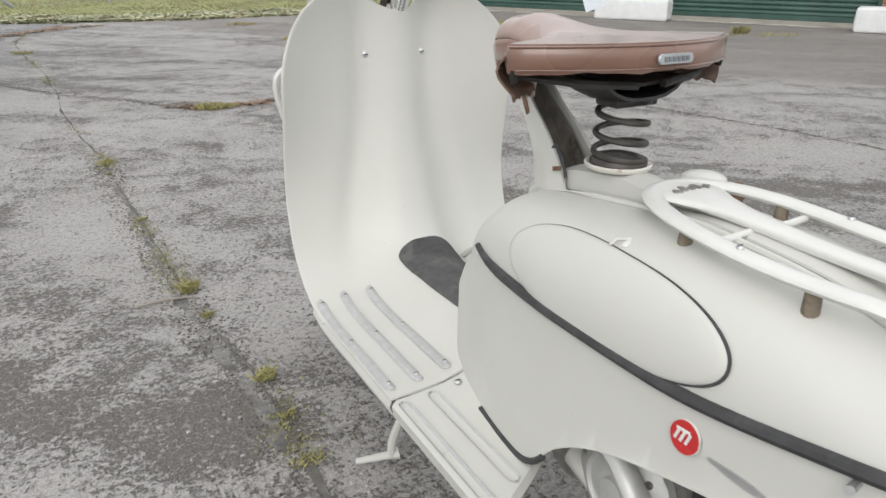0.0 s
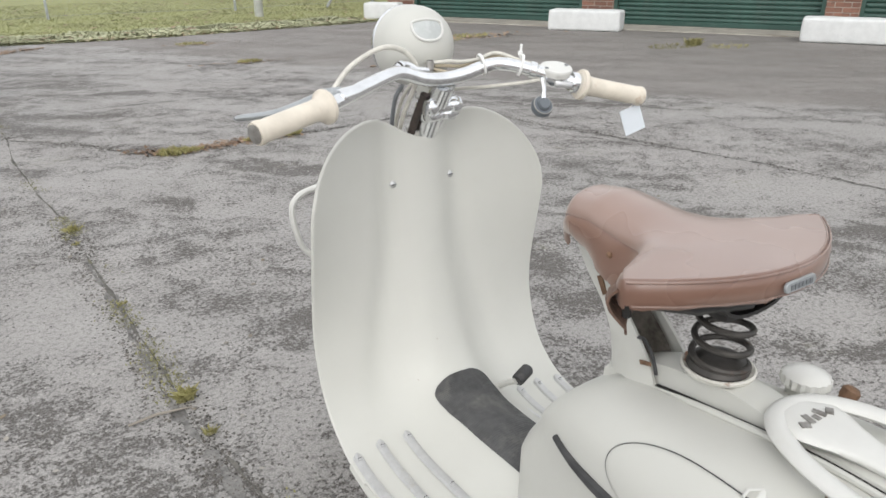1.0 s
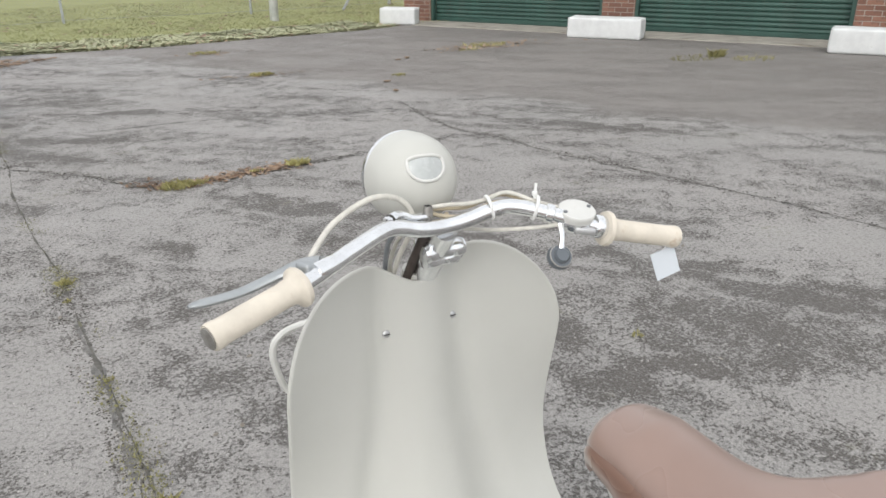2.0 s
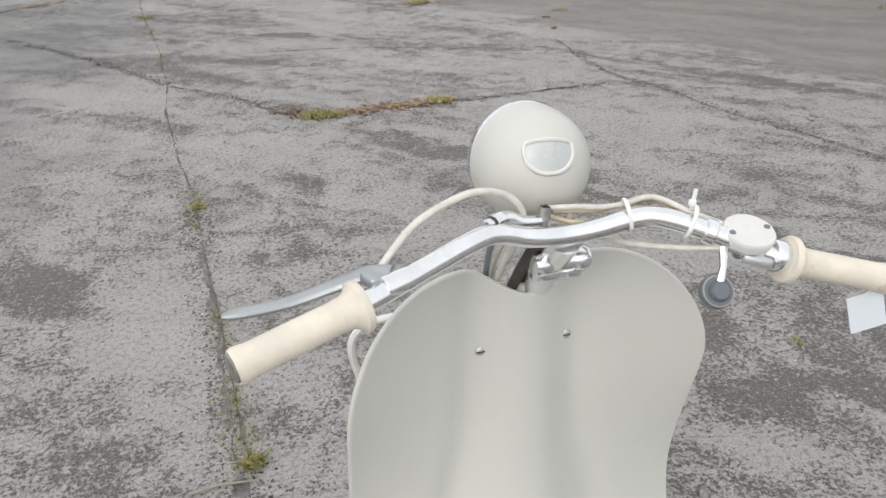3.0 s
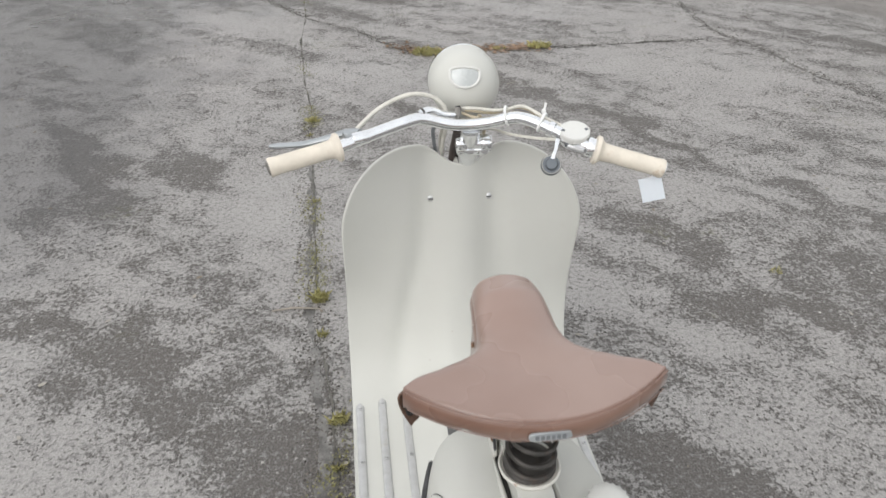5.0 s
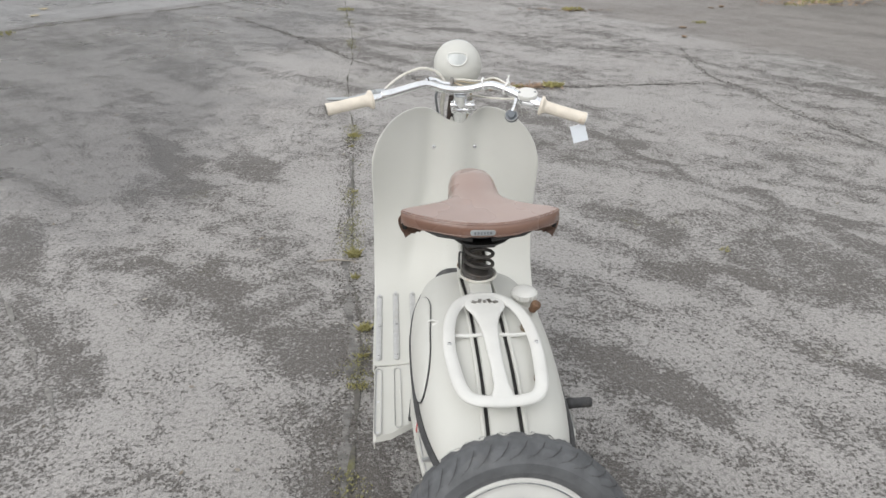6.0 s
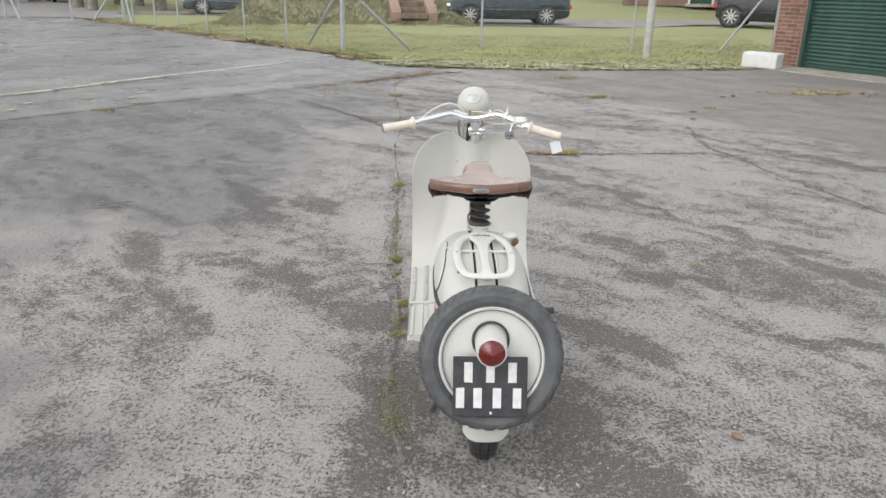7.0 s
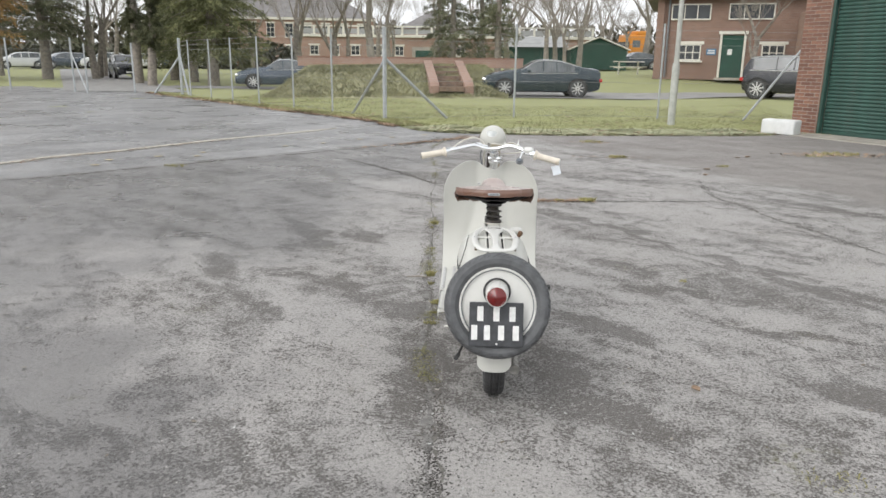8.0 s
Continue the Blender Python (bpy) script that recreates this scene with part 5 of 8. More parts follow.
part("clamp_bolt", lathe(bmesh.new(), [(0.006, -0.034), (0.0105, -0.032), (0.0115, -0.028), (0.0115, -0.004), (0.010, -0.002), (0.010, 0.0), (0.0115, 0.002), (0.0115, 0.024), (0.009, 0.027), (0.006, 0.028), (0.006, 0.033)], 18, axis_pose((0.018, 1.250, 0.831), (1, 0.02, -0.02))), CHROME, STEM)
part("stem_nut", lathe(bmesh.new(), [(0.026, 0), (0.028, 0.012), (0.026, 0.020), (0.022, 0.022)], 8, axis_pose((0.011, 1.316, 0.762), (0, -0.5, 0.86))), CHROME, STEM)
BAR = [(-0.352, 1.128, 0.868), (-0.30, 1.143, 0.876), (-0.235, 1.162, 0.886), (-0.16, 1.186, 0.903), (-0.105, 1.203, 0.914), (-0.080, 1.208, 0.913), (-0.045, 1.212, 0.902), (-0.005, 1.212, 0.898), (0.035, 1.206, 0.903), (0.068, 1.197, 0.913), (0.095, 1.186, 0.917), (0.135, 1.160, 0.908), (0.21, 1.117, 0.882), (0.30, 1.090, 0.860), (0.330, 1.082, 0.853)]
BARP = catmull(BAR, 6)
HBAR = part("handlebar", tube(bmesh.new(), BARP, 0.0112, 24), CHROME, SCOOTER, "chromed bent handlebar")


def bar_at(x):
    i = min(range(len(BARP)), key=lambda k: abs(BARP[k].x - x))
    d = (BARP[min(len(BARP) - 1, i + 1)] - BARP[max(0, i - 1)]).normalized()
    return BARP[i].copy(), d


GRIP_PROF = [(0.0245, 0.0), (0.026, 0.003), (0.0255, 0.007), (0.020, 0.011), (0.0168, 0.016), (0.0158, 0.03), (0.0158, 0.112), (0.0168, 0.118), (0.0172, 0.123), (0.0158, 0.127), (0.0, 0.127)]
p0, d0 = bar_at(-0.238)
GL = part("left_grip", lathe(bmesh.new(), GRIP_PROF, 28, axis_pose(p0, (-0.952, -0.272, -0.145))), GRIP, HBAR, "aged ivory rubber handlebar grip")
p1 = p0 + Vector((-0.952, -0.272, -0.145)).normalized() * 0.127
part("grip_end_cap", lathe(bmesh.new(), [(0.0135, -0.001), (0.0135, 0.002), (0.009, 0.0035), (0, 0.0035)], 22, axis_pose(p1, (-0.952, -0.272, -0.145))), STEEL_DARK, GL)
p2, d2 = bar_at(0.212)
GRD = Vector((0.947, -0.262, -0.222)).normalized()
GR = part("right_grip", lathe(bmesh.new(), GRIP_PROF, 28, axis_pose(p2, GRD)), GRIP, HBAR, "aged ivory rubber twist grip")
part("grip_end_cap", lathe(bmesh.new(), [(0.0135, -0.001), (0.0135, 0.002), (0, 0.003)], 22, axis_pose(p2 + GRD * 0.127, GRD)), ALU, GR)

# left lever and its cable
LV = catmull([(-0.200, 1.186, 0.900), (-0.222, 1.197, 0.897), (-0.254, 1.203, 0.886), (-0.30, 1.203, 0.876), (-0.360, 1.196, 0.877)], 6)
LEVER = part("left_lever", tube(bmesh.new(), LV, [interp(i, [0, 4, 12, 22, 23, 24], [0.0125, 0.0125, 0.0108, 0.0090, 0.0075, 0.0035]) for i in range(len(LV))], 14, flat=0.55), LEVER_ALLOY, HBAR, "dull alloy brake lever")
part("lever_bracket", box(bmesh.new(), (0.050, 0.024, 0.013), pose(-0.205, 1.187, 0.897, 0, 10, 20), 0.0045, 3), LEVER_ALLOY, LEVER)
part("lever_clamp", lathe(bmesh.new(), [(0.0115, 0), (0.0122, 0.002), (0.0122, 0.028), (0.0115, 0.030)], 18, axis_pose(bar_at(-0.185)[0], (-1, -0.3, -0.12))), CHROME, LEVER)
CL = catmull([(-0.207, 1.203, 0.896), (-0.196, 1.212, 0.905), (-0.162, 1.229, 0.928), (-0.117, 1.231, 0.949), (-0.086, 1.233, 0.951), (-0.058, 1.236, 0.940), (-0.041, 1.237, 0.920), (-0.036, 1.245, 0.89), (-0.038, 1.285, 0.83), (-0.034, 1.325, 0.76)], 6)
part("brake_cable", tube(bmesh.new(), CL, 0.0041, 10), CABLE_GREY, SCOOTER, "looping grey-white control cable")
part("cable_ferrule", tube(bmesh.new(), [CL[0] + Vector((-0.008, -0.010, -0.004)), CL[0], CL[2]], 0.0052, 8), SPRING, LEVER)
# decompressor lever beside the stem
part("thumb_lever", tube(bmesh.new(), catmull([(-0.090, 1.213, 0.920), (-0.078, 1.219, 0.925), (-0.062, 1.225, 0.923), (-0.045, 1.228, 0.914), (-0.022, 1.229, 0.911)], 5), [interp(q, [0, 3, 8, 20], [0.0085, 0.0075, 0.0062, 0.0056]) for q in range(21)], 8), CHROME, HBAR)
part("lever_collar", lathe(bmesh.new(), [(0.0078, 0), (0.0084, 0.001), (0.0084, 0.003), (0.0078, 0.004)], 14, axis_pose((-0.086, 1.215, 0.922), (1, 0.5, 0.3))), SPRING, HBAR)
LS = part("lock_screw", lathe(bmesh.new(), [(0.0045, -0.034), (0.0045, -0.006), (0.0066, -0.004), (0.0066, 0.008), (0.0055, 0.010), (0, 0.010)], 14, axis_pose((-0.018, 1.229, 0.916), (0, 0.05, 1))), STEEL_DARK, HBAR)
for rz in (45, -45):
    part("cross_slot", box(bmesh.new(), (0.0105, 0.0018, 0.0012), axis_pose((-0.018, 1.2295, 0.9262), (0, 0.05, 1)) @ pose(0, 0, 0, 0, 0, rz)), GAP_SHADE, LS)
for cx in (-0.008, 0.040):
    part("clamp_knob", lathe(bmesh.new(), [(0.006, -0.011), (0.0135, -0.010), (0.0150, -0.006), (0.0150, 0.006), (0.0135, 0.010), (0.006, 0.011)], 20, axis_pose((cx, 1.246, 0.846), (1, 0.0, 0.0))), CHROME, STEM)
part("clamp_band", lathe(bmesh.new(), [(0.0105, -0.016), (0.0118, -0.015), (0.0118, 0.015), (0.0105, 0.016)], 20, axis_pose((0.016, 1.246, 0.846), (1, 0.0, 0.0))), CHROME, STEM)
part("hose", tube(bmesh.new(), catmull([(-0.052, 1.262, 0.885), (-0.058, 1.276, 0.862), (-0.052, 1.30, 0.82), (-0.040, 1.33, 0.76)], 6), 0.0038, 8), CAP_GREY, SCOOTER)
part("stem_bracket", tube(bmesh.new(), [(-0.016, 1.250, 0.868), (-0.018, 1.278, 0.822), (-0.018, 1.315, 0.755)], 0.0070, 10), simple("dark_brown_hose", (0.055, 0.042, 0.036), 0.6, vary=0.3, scale=40), HBAR)

# cables tied along the right bar
for oy, oz, sag, mat in ((0.000, 0.005, 0.004, CABLE_GREY), (0.008, 0.001, 0.000, CABLE_TAN), (-0.001, -0.003, -0.006, CABLE_TAN)):
    pts = catmull([(-0.012 + oy, 1.238, 0.915 + oz), (0.015, 1.226 + oy, 0.914 + oz + sag), (0.045, 1.220 + oy, 0.912 + oz + sag), (0.070, 1.214 + oy, 0.919 + oz), (0.098, 1.203 + oy * 1.3, 0.926 + oz + sag * 0.5), (0.130, 1.179 + oy, 0.918 + oz * 0.6), (0.158, 1.160 + oy, 0.909 + oz * 0.5)], 6)
    part("control_cable", tube(bmesh.new(), pts, 0.0030, 10), mat, SCOOTER)
part("control_cable", tube(bmesh.new(), catmull([(0.155, 1.14, 0.893), (0.12, 1.165, 0.886), (0.08, 1.205, 0.878), (0.04, 1.275, 0.862), (0.02, 1.31, 0.81)], 6), 0.003, 8), CABLE_GREY, SCOOTER)
for sx, x0 in ((-1, -0.030), (1, 0.032)):
    part("control_cable", tube(bmesh.new(), catmull([(x0 * 0.8, 1.25, 0.90), (x0 * 1.3, 1.275, 0.87), (x0 * 1.35, 1.305, 0.82), (x0 * 0.9, 1.335, 0.76)], 6), 0.0034, 8), CABLE_GREY if sx < 0 else CABLE_TAN, SCOOTER)
for x, tail in ((0.066, 0.0), (0.128, 0.022)):
    p, d = bar_at(x)
    q = axis_pose(p + Vector((0, 0.006, 0.003)), d)
    TIE = part("cable_tie", tube(bmesh.new(), [q @ Vector((0.0165 * math.cos(a), 0.0165 * math.sin(a), 0)) for a in np.linspace(0, 2 * math.pi, 24, endpoint=False)], 0.0026, 6, closed=True), NYLON, SCOOTER, "white nylon cable tie")
    if tail:
        part("tie_tail", box(bmesh.new(), (0.004, 0.002, tail), Matrix.Translation(p + Vector((0.004, 0.012, 0.026))) @ pose(0, 0, 0, -8, 10, 0)), NYLON, TIE)
        part("tie_head", box(bmesh.new(), (0.007, 0.006, 0.007), Matrix.Translation(p + Vector((0.003, 0.012, 0.022))), 0.001), NYLON, TIE)

# twist-grip housing with round cover and horn button below
HM = axis_pose((0.178, 1.141, 0.905), (-0.05, -0.24, 0.97))
HOUSE = part("throttle_housing", lathe(bmesh.new(), [(0.022, -0.022), (0.026, -0.016), (0.0265, -0.004), (0.0255, 0.0)], 28, HM), CHROME, HBAR, "chromed throttle housing with white cover")
COVER = part("round_cover", lathe(bmesh.new(), [(0.0265, -0.006), (0.0275, 0.0), (0.0275, 0.0045), (0.0262, 0.0062), (0, 0.0068)], 32, HM), PAINT_WHITE, HOUSE)
for sx in (-1, 1):
    s = part("cover_screw", lathe(bmesh.new(), [(0.0034, 0), (0.0032, 0.0012), (0, 0.0016)], 12), CAP_GREY, COVER)
    s.matrix_basis = HM @ pose(sx * 0.0205, sx * 0.003, 0.0062)
part("bar_clamp", lathe(bmesh.new(), [(0.0125, 0), (0.0142, 0.0015), (0.0142, 0.011), (0.0125, 0.0125)], 24, axis_pose(bar_at(0.136)[0], bar_at(0.136)[1])), CHROME, HOUSE)
part("bar_clamp", lathe(bmesh.new(), [(0.016, 0), (0.0175, 0.003), (0.0175, 0.02), (0.016, 0.023)], 18, axis_pose(bar_at(0.190)[0], GRD)), CHROME, HOUSE)
part("lever_stub", box(bmesh.new(), (0.032, 0.015, 0.010), pose(0.178, 1.122, 0.884, 0, 10, -25), 0.003, 2), ALU, HOUSE)
BTN = part("button_arm", tube(bmesh.new(), [(0.150, 1.142, 0.893), (0.144, 1.130, 0.877), (0.138, 1.124, 0.862)], [0.0055, 0.004, 0.005], 8), CHROME, SCOOTER, "chrome stalk with a grey push button")
BM2 = axis_pose((0.136, 1.122, 0.853), (-0.15, -0.75, 0.62))
part("button_body", lathe(bmesh.new(), [(0.016, -0.012), (0.0185, -0.006), (0.0185, 0.0), (0.016, 0.003), (0.0115, 0.003), (0.0115, 0.006), (0.009, 0.009), (0, 0.0095)], 26, BM2), PUSH_GREY, BTN)
part("button_ring", tube(bmesh.new(), [BM2 @ Vector((0.0165 * math.cos(a), 0.0165 * math.sin(a), 0.002)) for a in np.linspace(0, 2 * math.pi, 26, endpoint=False)], 0.0012, 6, closed=True), STEEL_DARK, BTN)

# card tag on the right grip
TM = pose(0.316, 1.086, 0.814, 84, -19, -15)
TAG = part("card_tag", box(bmesh.new(), (0.040, 0.046, 0.0012), TM), PAPER, SCOOTER, "blank white card tag hanging from the grip", smooth=False)
part("tag_string", tube(bmesh.new(), [TM @ Vector((0, 0.022, 0)), (0.318, 1.085, 0.846), (0.318, 1.083, 0.868)], 0.0008, 5), NYLON, TAG)

# headlamp: round bullet shell, rim, glass, speedometer window on top
LC = Vector((0.006, 1.315, 0.940))
LAMP_D = axis_pose(LC, (0, 1, -0.03))
prof = [(0.0, -0.0675)] + [(0.0675 * math.sin(a), -0.0675 * math.cos(a)) for a in np.linspace(0.12, math.pi / 2, 16)][0:] + [(0.0682, 0.012), (0.0676, 0.026)]
HL = part("headlamp", lathe(bmesh.new(), prof, 48, LAMP_D, close=False), PAINT, SCOOTER, "round cream headlamp shell")
part("lamp_rim", lathe(bmesh.new(), [(0.0672, 0.024), (0.0680, 0.027), (0.0680, 0.033), (0.066, 0.038), (0.063, 0.040), (0.062, 0.036)], 48, LAMP_D, close=False), CHROME, HL)
part("lamp_glass", lathe(bmesh.new(), [(0.063, 0.038), (0.055, 0.044), (0.035, 0.049), (0, 0.051)], 40, LAMP_D), LAMP_GLASS, HL)
part("reflector", lathe(bmesh.new(), [(0.062, 0.035), (0.045, 0.010), (0.02, -0.008), (0, -0.012)], 40, LAMP_D, close=False), CHROME, HL)
part("lamp_bracket", tube(bmesh.new(), [(0.007, 1.30, 0.888), (0.005, 1.285, 0.86), (0.0, 1.275, 0.83)], 0.012, 10), PAINT, HL)


def dial_point(t, r, lift=0.0):
    """On the shell's back: a D-shaped loop, flat side up."""
    c, s = math.cos(t), math.sin(t)
    u = 0.030 * r * math.copysign(abs(c) ** (0.55 if s > 0 else 0.9), c)
    v = r * (0.011 * abs(s) ** 0.45 if s > 0 else -0.027 * abs(s) ** 0.95)
    n0 = Vector((-0.13, -0.905, 0.41)).normalized()
    ux = Vector((1, -0.17, 0)).normalized()
    vy = n0.cross(ux)
    vy = vy if vy.z > 0 else -vy
    q = (n0 * 0.0675 + ux * u + vy * (v + 0.013)).normalized() * (0.0675 + lift)
    return LC + q


part("dial_frame", tube(bmesh.new(), [dial_point(2 * math.pi * k / 48, 1.0, 0.001) for k in range(48)], 0.0026, 8, closed=True), PAINT_WHITE, HL)
bm = bmesh.new()
vs = grid(bm, [[dial_point(2 * math.pi * k / 48, r, 0.0009) for k in range(48)] for r in (0.98, 0.6, 0.25)], wrap=True)
bm.faces.new(vs[-1])
bmesh.ops.recalc_face_normals(bm, faces=bm.faces)
part("dial_blank", bm, simple("pale_dial_blank", (0.47, 0.49, 0.48), 0.25, vary=0.08, scale=30, coat=0.6), HL, "pale blank dial window")

# ---------------------------------------------------------------- the ground
def land(x, y):
    """Height of the land beyond the yard."""
    east = smooth_step(x, -9, -2)
    return 0.09 * smooth_step(y, 17, 26) * smooth_step(x, -7, -1) + (0.02 + 0.70 * east) * smooth_step(y, 28.5, 36) + 0.5 * smooth_step(y, 50, 75) + 0.17 * smooth_step(x, 6.5, 10) * smooth_step(y, 18.5, 22) * (1 - smooth_step(y, 27, 33))


EDGE = [(7.2, 13.3), (5.9, 12.35), (5.1, 12.1), (3.94, 11.95), (2.8, 11.78), (1.67, 11.6), (0.6, 11.68), (-0.5, 11.75), (-1.1, 12.15), (-1.55, 12.9), (-2.1, 13.9), (-2.55, 14.7), (-3.45, 15.65), (-5.4, 17.7), (-8.2, 21.1), (-11.8, 25.2), (-13.6, 27.6)]


def ground_sheet():
    xs = sorted(set([-600, -300, -150, -90, -60] + [float(v) for v in range(-44, 26, 2)] + [30, 45, 60, 90, 150, 300, 600]))
    ys = sorted(set([-500, -200, -80, -40, -10, 5] + [float(v) for v in range(10, 48, 1)] + [50, 54, 58, 64, 70, 85, 110, 160, 300, 700]))
    verts = [(x, y, land(x, y) + (0.012 * math.sin(x * 1.7) * math.sin(y * 1.3) if y > 12 else 0) - (0.012 if y < 12.5 else 0.01)) for y in ys for x in xs]
    n = len(xs)
    faces = [(j * n + i, j * n + i + 1, (j + 1) * n + i + 1, (j + 1) * n + i) for j in range(len(ys) - 1) for i in range(n - 1)]
    return tagged(raw("ground", verts, faces, LAWN, smooth=True), "uneven mown grass reaching to the horizon", "grass", kind="structure")


ground_sheet()
bm = bmesh.new()
rnd = random.Random(5)
outline = []
for a, b in zip(EDGE, EDGE[1:]):
    for k in range(5):
        t = k / 5
        outline.append((a[0] + (b[0] - a[0]) * t, a[1] + (b[1] - a[1]) * t + rnd.uniform(-0.05, 0.05)))
far_side = [(40, 14)] + outline + [(-16, 30.5), (-20, 36), (-23, 44), (-30, 44), (-32, 34), (-60, 32)]
grid(bm, [[Vector((x, y, 0)) for x, y in far_side], [Vector((x, 9.0, 0)) for x, y in far_side], [Vector((x, -40.0, 0)) for x, y in far_side]])
bmesh.ops.recalc_face_normals(bm, faces=bm.faces)
YARD = part("yard", bm, ASPHALT, None, smooth=False)
tagged(YARD, "worn patchy grey asphalt yard, damp in places", "asphalt", kind="structure")


def ribbon(name, pts, width, material, z=0.003, jag=0.5, seed=1, step=0.06, even=False):
    """A crooked filled crack or strip along a line of points."""
    rnd = random.Random(seed)
    line = catmull([(x, y, 0) for x, y in pts], 8)
    fine = []
    for a, b in zip(line, line[1:]):
        n = max(1, int((b - a).length / step))
        fine += [a.lerp(b, k / n) for k in range(n)]
    rows, off = [], 0.0
    for i, p in enumerate(fine):
        d = (fine[min(len(fine) - 1, i + 1)] - fine[max(0, i - 1)]).normalized()
        s = Vector((-d.y, d.x, 0))
        off = off * 0.8 + rnd.uniform(-1, 1) * width * jag * 0.5
        w = width * (0.05 + 1.5 * rnd.random() ** 2.4) * 0.5
        if even:
            w = width * (0.36 + 0.14 * noise.noise(Vector((i * 0.11, seed, 0))))
        taper = min(1, (i + 1) / 5, (len(fine) - i) / 5)
        rows.append([p + s * (off - w * taper) + Vector((0, 0, z)), p + s * (off + w * taper) + Vector((0, 0, z))])
    bm = bmesh.new()
    grid(bm, rows)
    return bm


CRACKS = {
    "main": ([(-0.17, -1.6), (-0.18, -0.9), (-0.19, -0.48), (-0.18, -0.35), (-0.21, -0.17), (-0.19, 0.02), (-0.24, 0.28), (-0.31, 0.57), (-0.30, 1.0), (-0.31, 1.4), (-0.345, 1.8), (-0.375, 2.2), (-0.385, 2.6), (-0.40, 3.2), (-0.41, 3.5), (-0.46, 4.0), (-0.52, 4.85), (-0.51, 5.53), (-0.54, 6.0), (-0.57, 6.8), (-0.70, 8.1), (-0.74, 9.3), (-0.55, 10.6)], 0.014),
    "cross": ([(-0.51, 5.53), (-0.14, 5.13), (0.1, 4.74), (0.28, 4.6), (0.68, 4.63), (1.07, 4.66), (1.32, 4.66), (1.87, 4.72), (2.31, 4.75)], 0.022),
    "east": ([(2.62, 6.2), (2.5, 5.6), (2.43, 4.96), (2.56, 4.6), (2.61, 4.07), (2.7, 3.7), (2.8, 3.3), (3.0, 2.4), (3.1, 1.2)], 0.020),
    "north_west": ([(-1.9, 7.6), (-1.26, 6.75), (-0.84, 6.13), (-0.51, 5.53)], 0.022),
    "groove": ([(-1.95, 2.15), (-1.88, 2.02), (-1.54, 1.51), (-1.29, 1.15), (-1.14, 0.9)], 0.014),
    "branch": ([(-0.43, -0.02), (-0.35, -0.18), (-0.29, -0.30), (-0.24, -0.39), (-0.19, -0.46)], 0.014),
    "far": ([(0.0, 6.35), (0.8, 6.3), (1.6, 6.1), (2.4, 5.75)], 0.02),
}
CRUMBLED = simple("crumbled_joint", (0.21, 0.20, 0.186), 0.9, vary=0.4, scale=30, dirt=(0.20, 0.195, 0.18), dirt_scale=14, dirt_at=(0.5, 0.65), bump=0.5, bump_scale=150)
for k, (key, (pts, w)) in enumerate(CRACKS.items()):
    ob = part("crack", ribbon("crack", pts, w, DIRT, 0.003, 0.7 if key == "main" else 1.0, 20 + k), DIRT if key in ("main", "cross") else CRUMBLED, None, smooth=False)
    tagged(ob, "dark dirt-filled crack in the asphalt", "crack", kind="structure")
OLD_FILLER = simple("old_joint_filler", (0.20, 0.193, 0.182), 0.85, vary=0.3, scale=40, dirt=(0.09, 0.085, 0.08), dirt_scale=12, dirt_at=(0.45, 0.65), bump=0.5, bump_scale=150)
for k, key in enumerate(("cross", "east", "north_west", "far")):
    tagged(part("crack_filler", ribbon("filler", CRACKS[key][0], 0.034, ASPHALT, 0.0012, 0.5, 71 + k, 0.03), OLD_FILLER, None, smooth=False), "dark crumbled asphalt along a crack", "crack", kind="structure")
FILL = [(-0.20, -1.2), (-0.22, -0.4), (-0.25, 0.2), (-0.32, 0.7), (-0.33, 1.2), (-0.36, 1.7), (-0.39, 2.2), (-0.40, 2.7), (-0.41, 3.2)]
tagged(part("crack_filler", ribbon("filler", FILL, 0.040, ASPHALT, 0.0012, 0.30, 51, 0.03), OLD_FILLER, None, smooth=False), "dark smoother filler beside the main crack", "crack", kind="structure")
STEP_LINE = [(-6.4, 4.1), (-5.34, 5.22), (-4.92, 5.61), (-3.86, 6.82), (-2.86, 7.86), (-1.87, 8.96), (-1.21, 9.64), (-0.47, 10.61), (-0.2, 11.3)]
tagged(part("crack", ribbon("crack", STEP_LINE, 0.06, DIRT, 0.003, 0.5, 41), DIRT, None, smooth=False), "wide leaf-filled joint across the yard", "crack", kind="structure")
KERB_LINE = [(-8.6, 3.0), (-7.0, 5.3), (-6.17, 6.49), (-5.88, 7.28), (-5.38, 7.95), (-4.94, 8.85), (-4.38, 9.9), (-3.66, 11.0), (-2.85, 12.45)]
kb = ribbon("kerb", KERB_LINE, 0.20, KERB_STONE, 0.012, 0.03, 43, 0.09, True)
tagged(part("concrete_strip", thick(kb, 0.012), KERB_STONE, None, smooth=False), "flush pale concrete edging strip", "kerb", kind="structure")

# ---------------------------------------------------------------- the garages
GD = Vector((0.46, -0.888, 0)).normalized()
G0 = Vector((6.98, 12.84, 0))
GYAW = math.degrees(math.atan2(GD.y, GD.x))
GM = Matrix.Translation(G0) @ pose(0, 0, 0, 0, 0, GYAW)  # x along the front, y into the building
LENGTH = 15.4
DOORS = [(0.0, 3.42), (3.97, 7.2), (7.65, 11.0), (11.5, 14.9)]
PIERS = [(-0.60, 0.0), (3.42, 3.97), (7.2, 7.65), (11.0, 11.5), (14.9, LENGTH)]
WALL = new("wall_garage")
WALL.matrix_basis = GM
tagged(WALL, "long red-brick garage front", "wall", kind="structure")
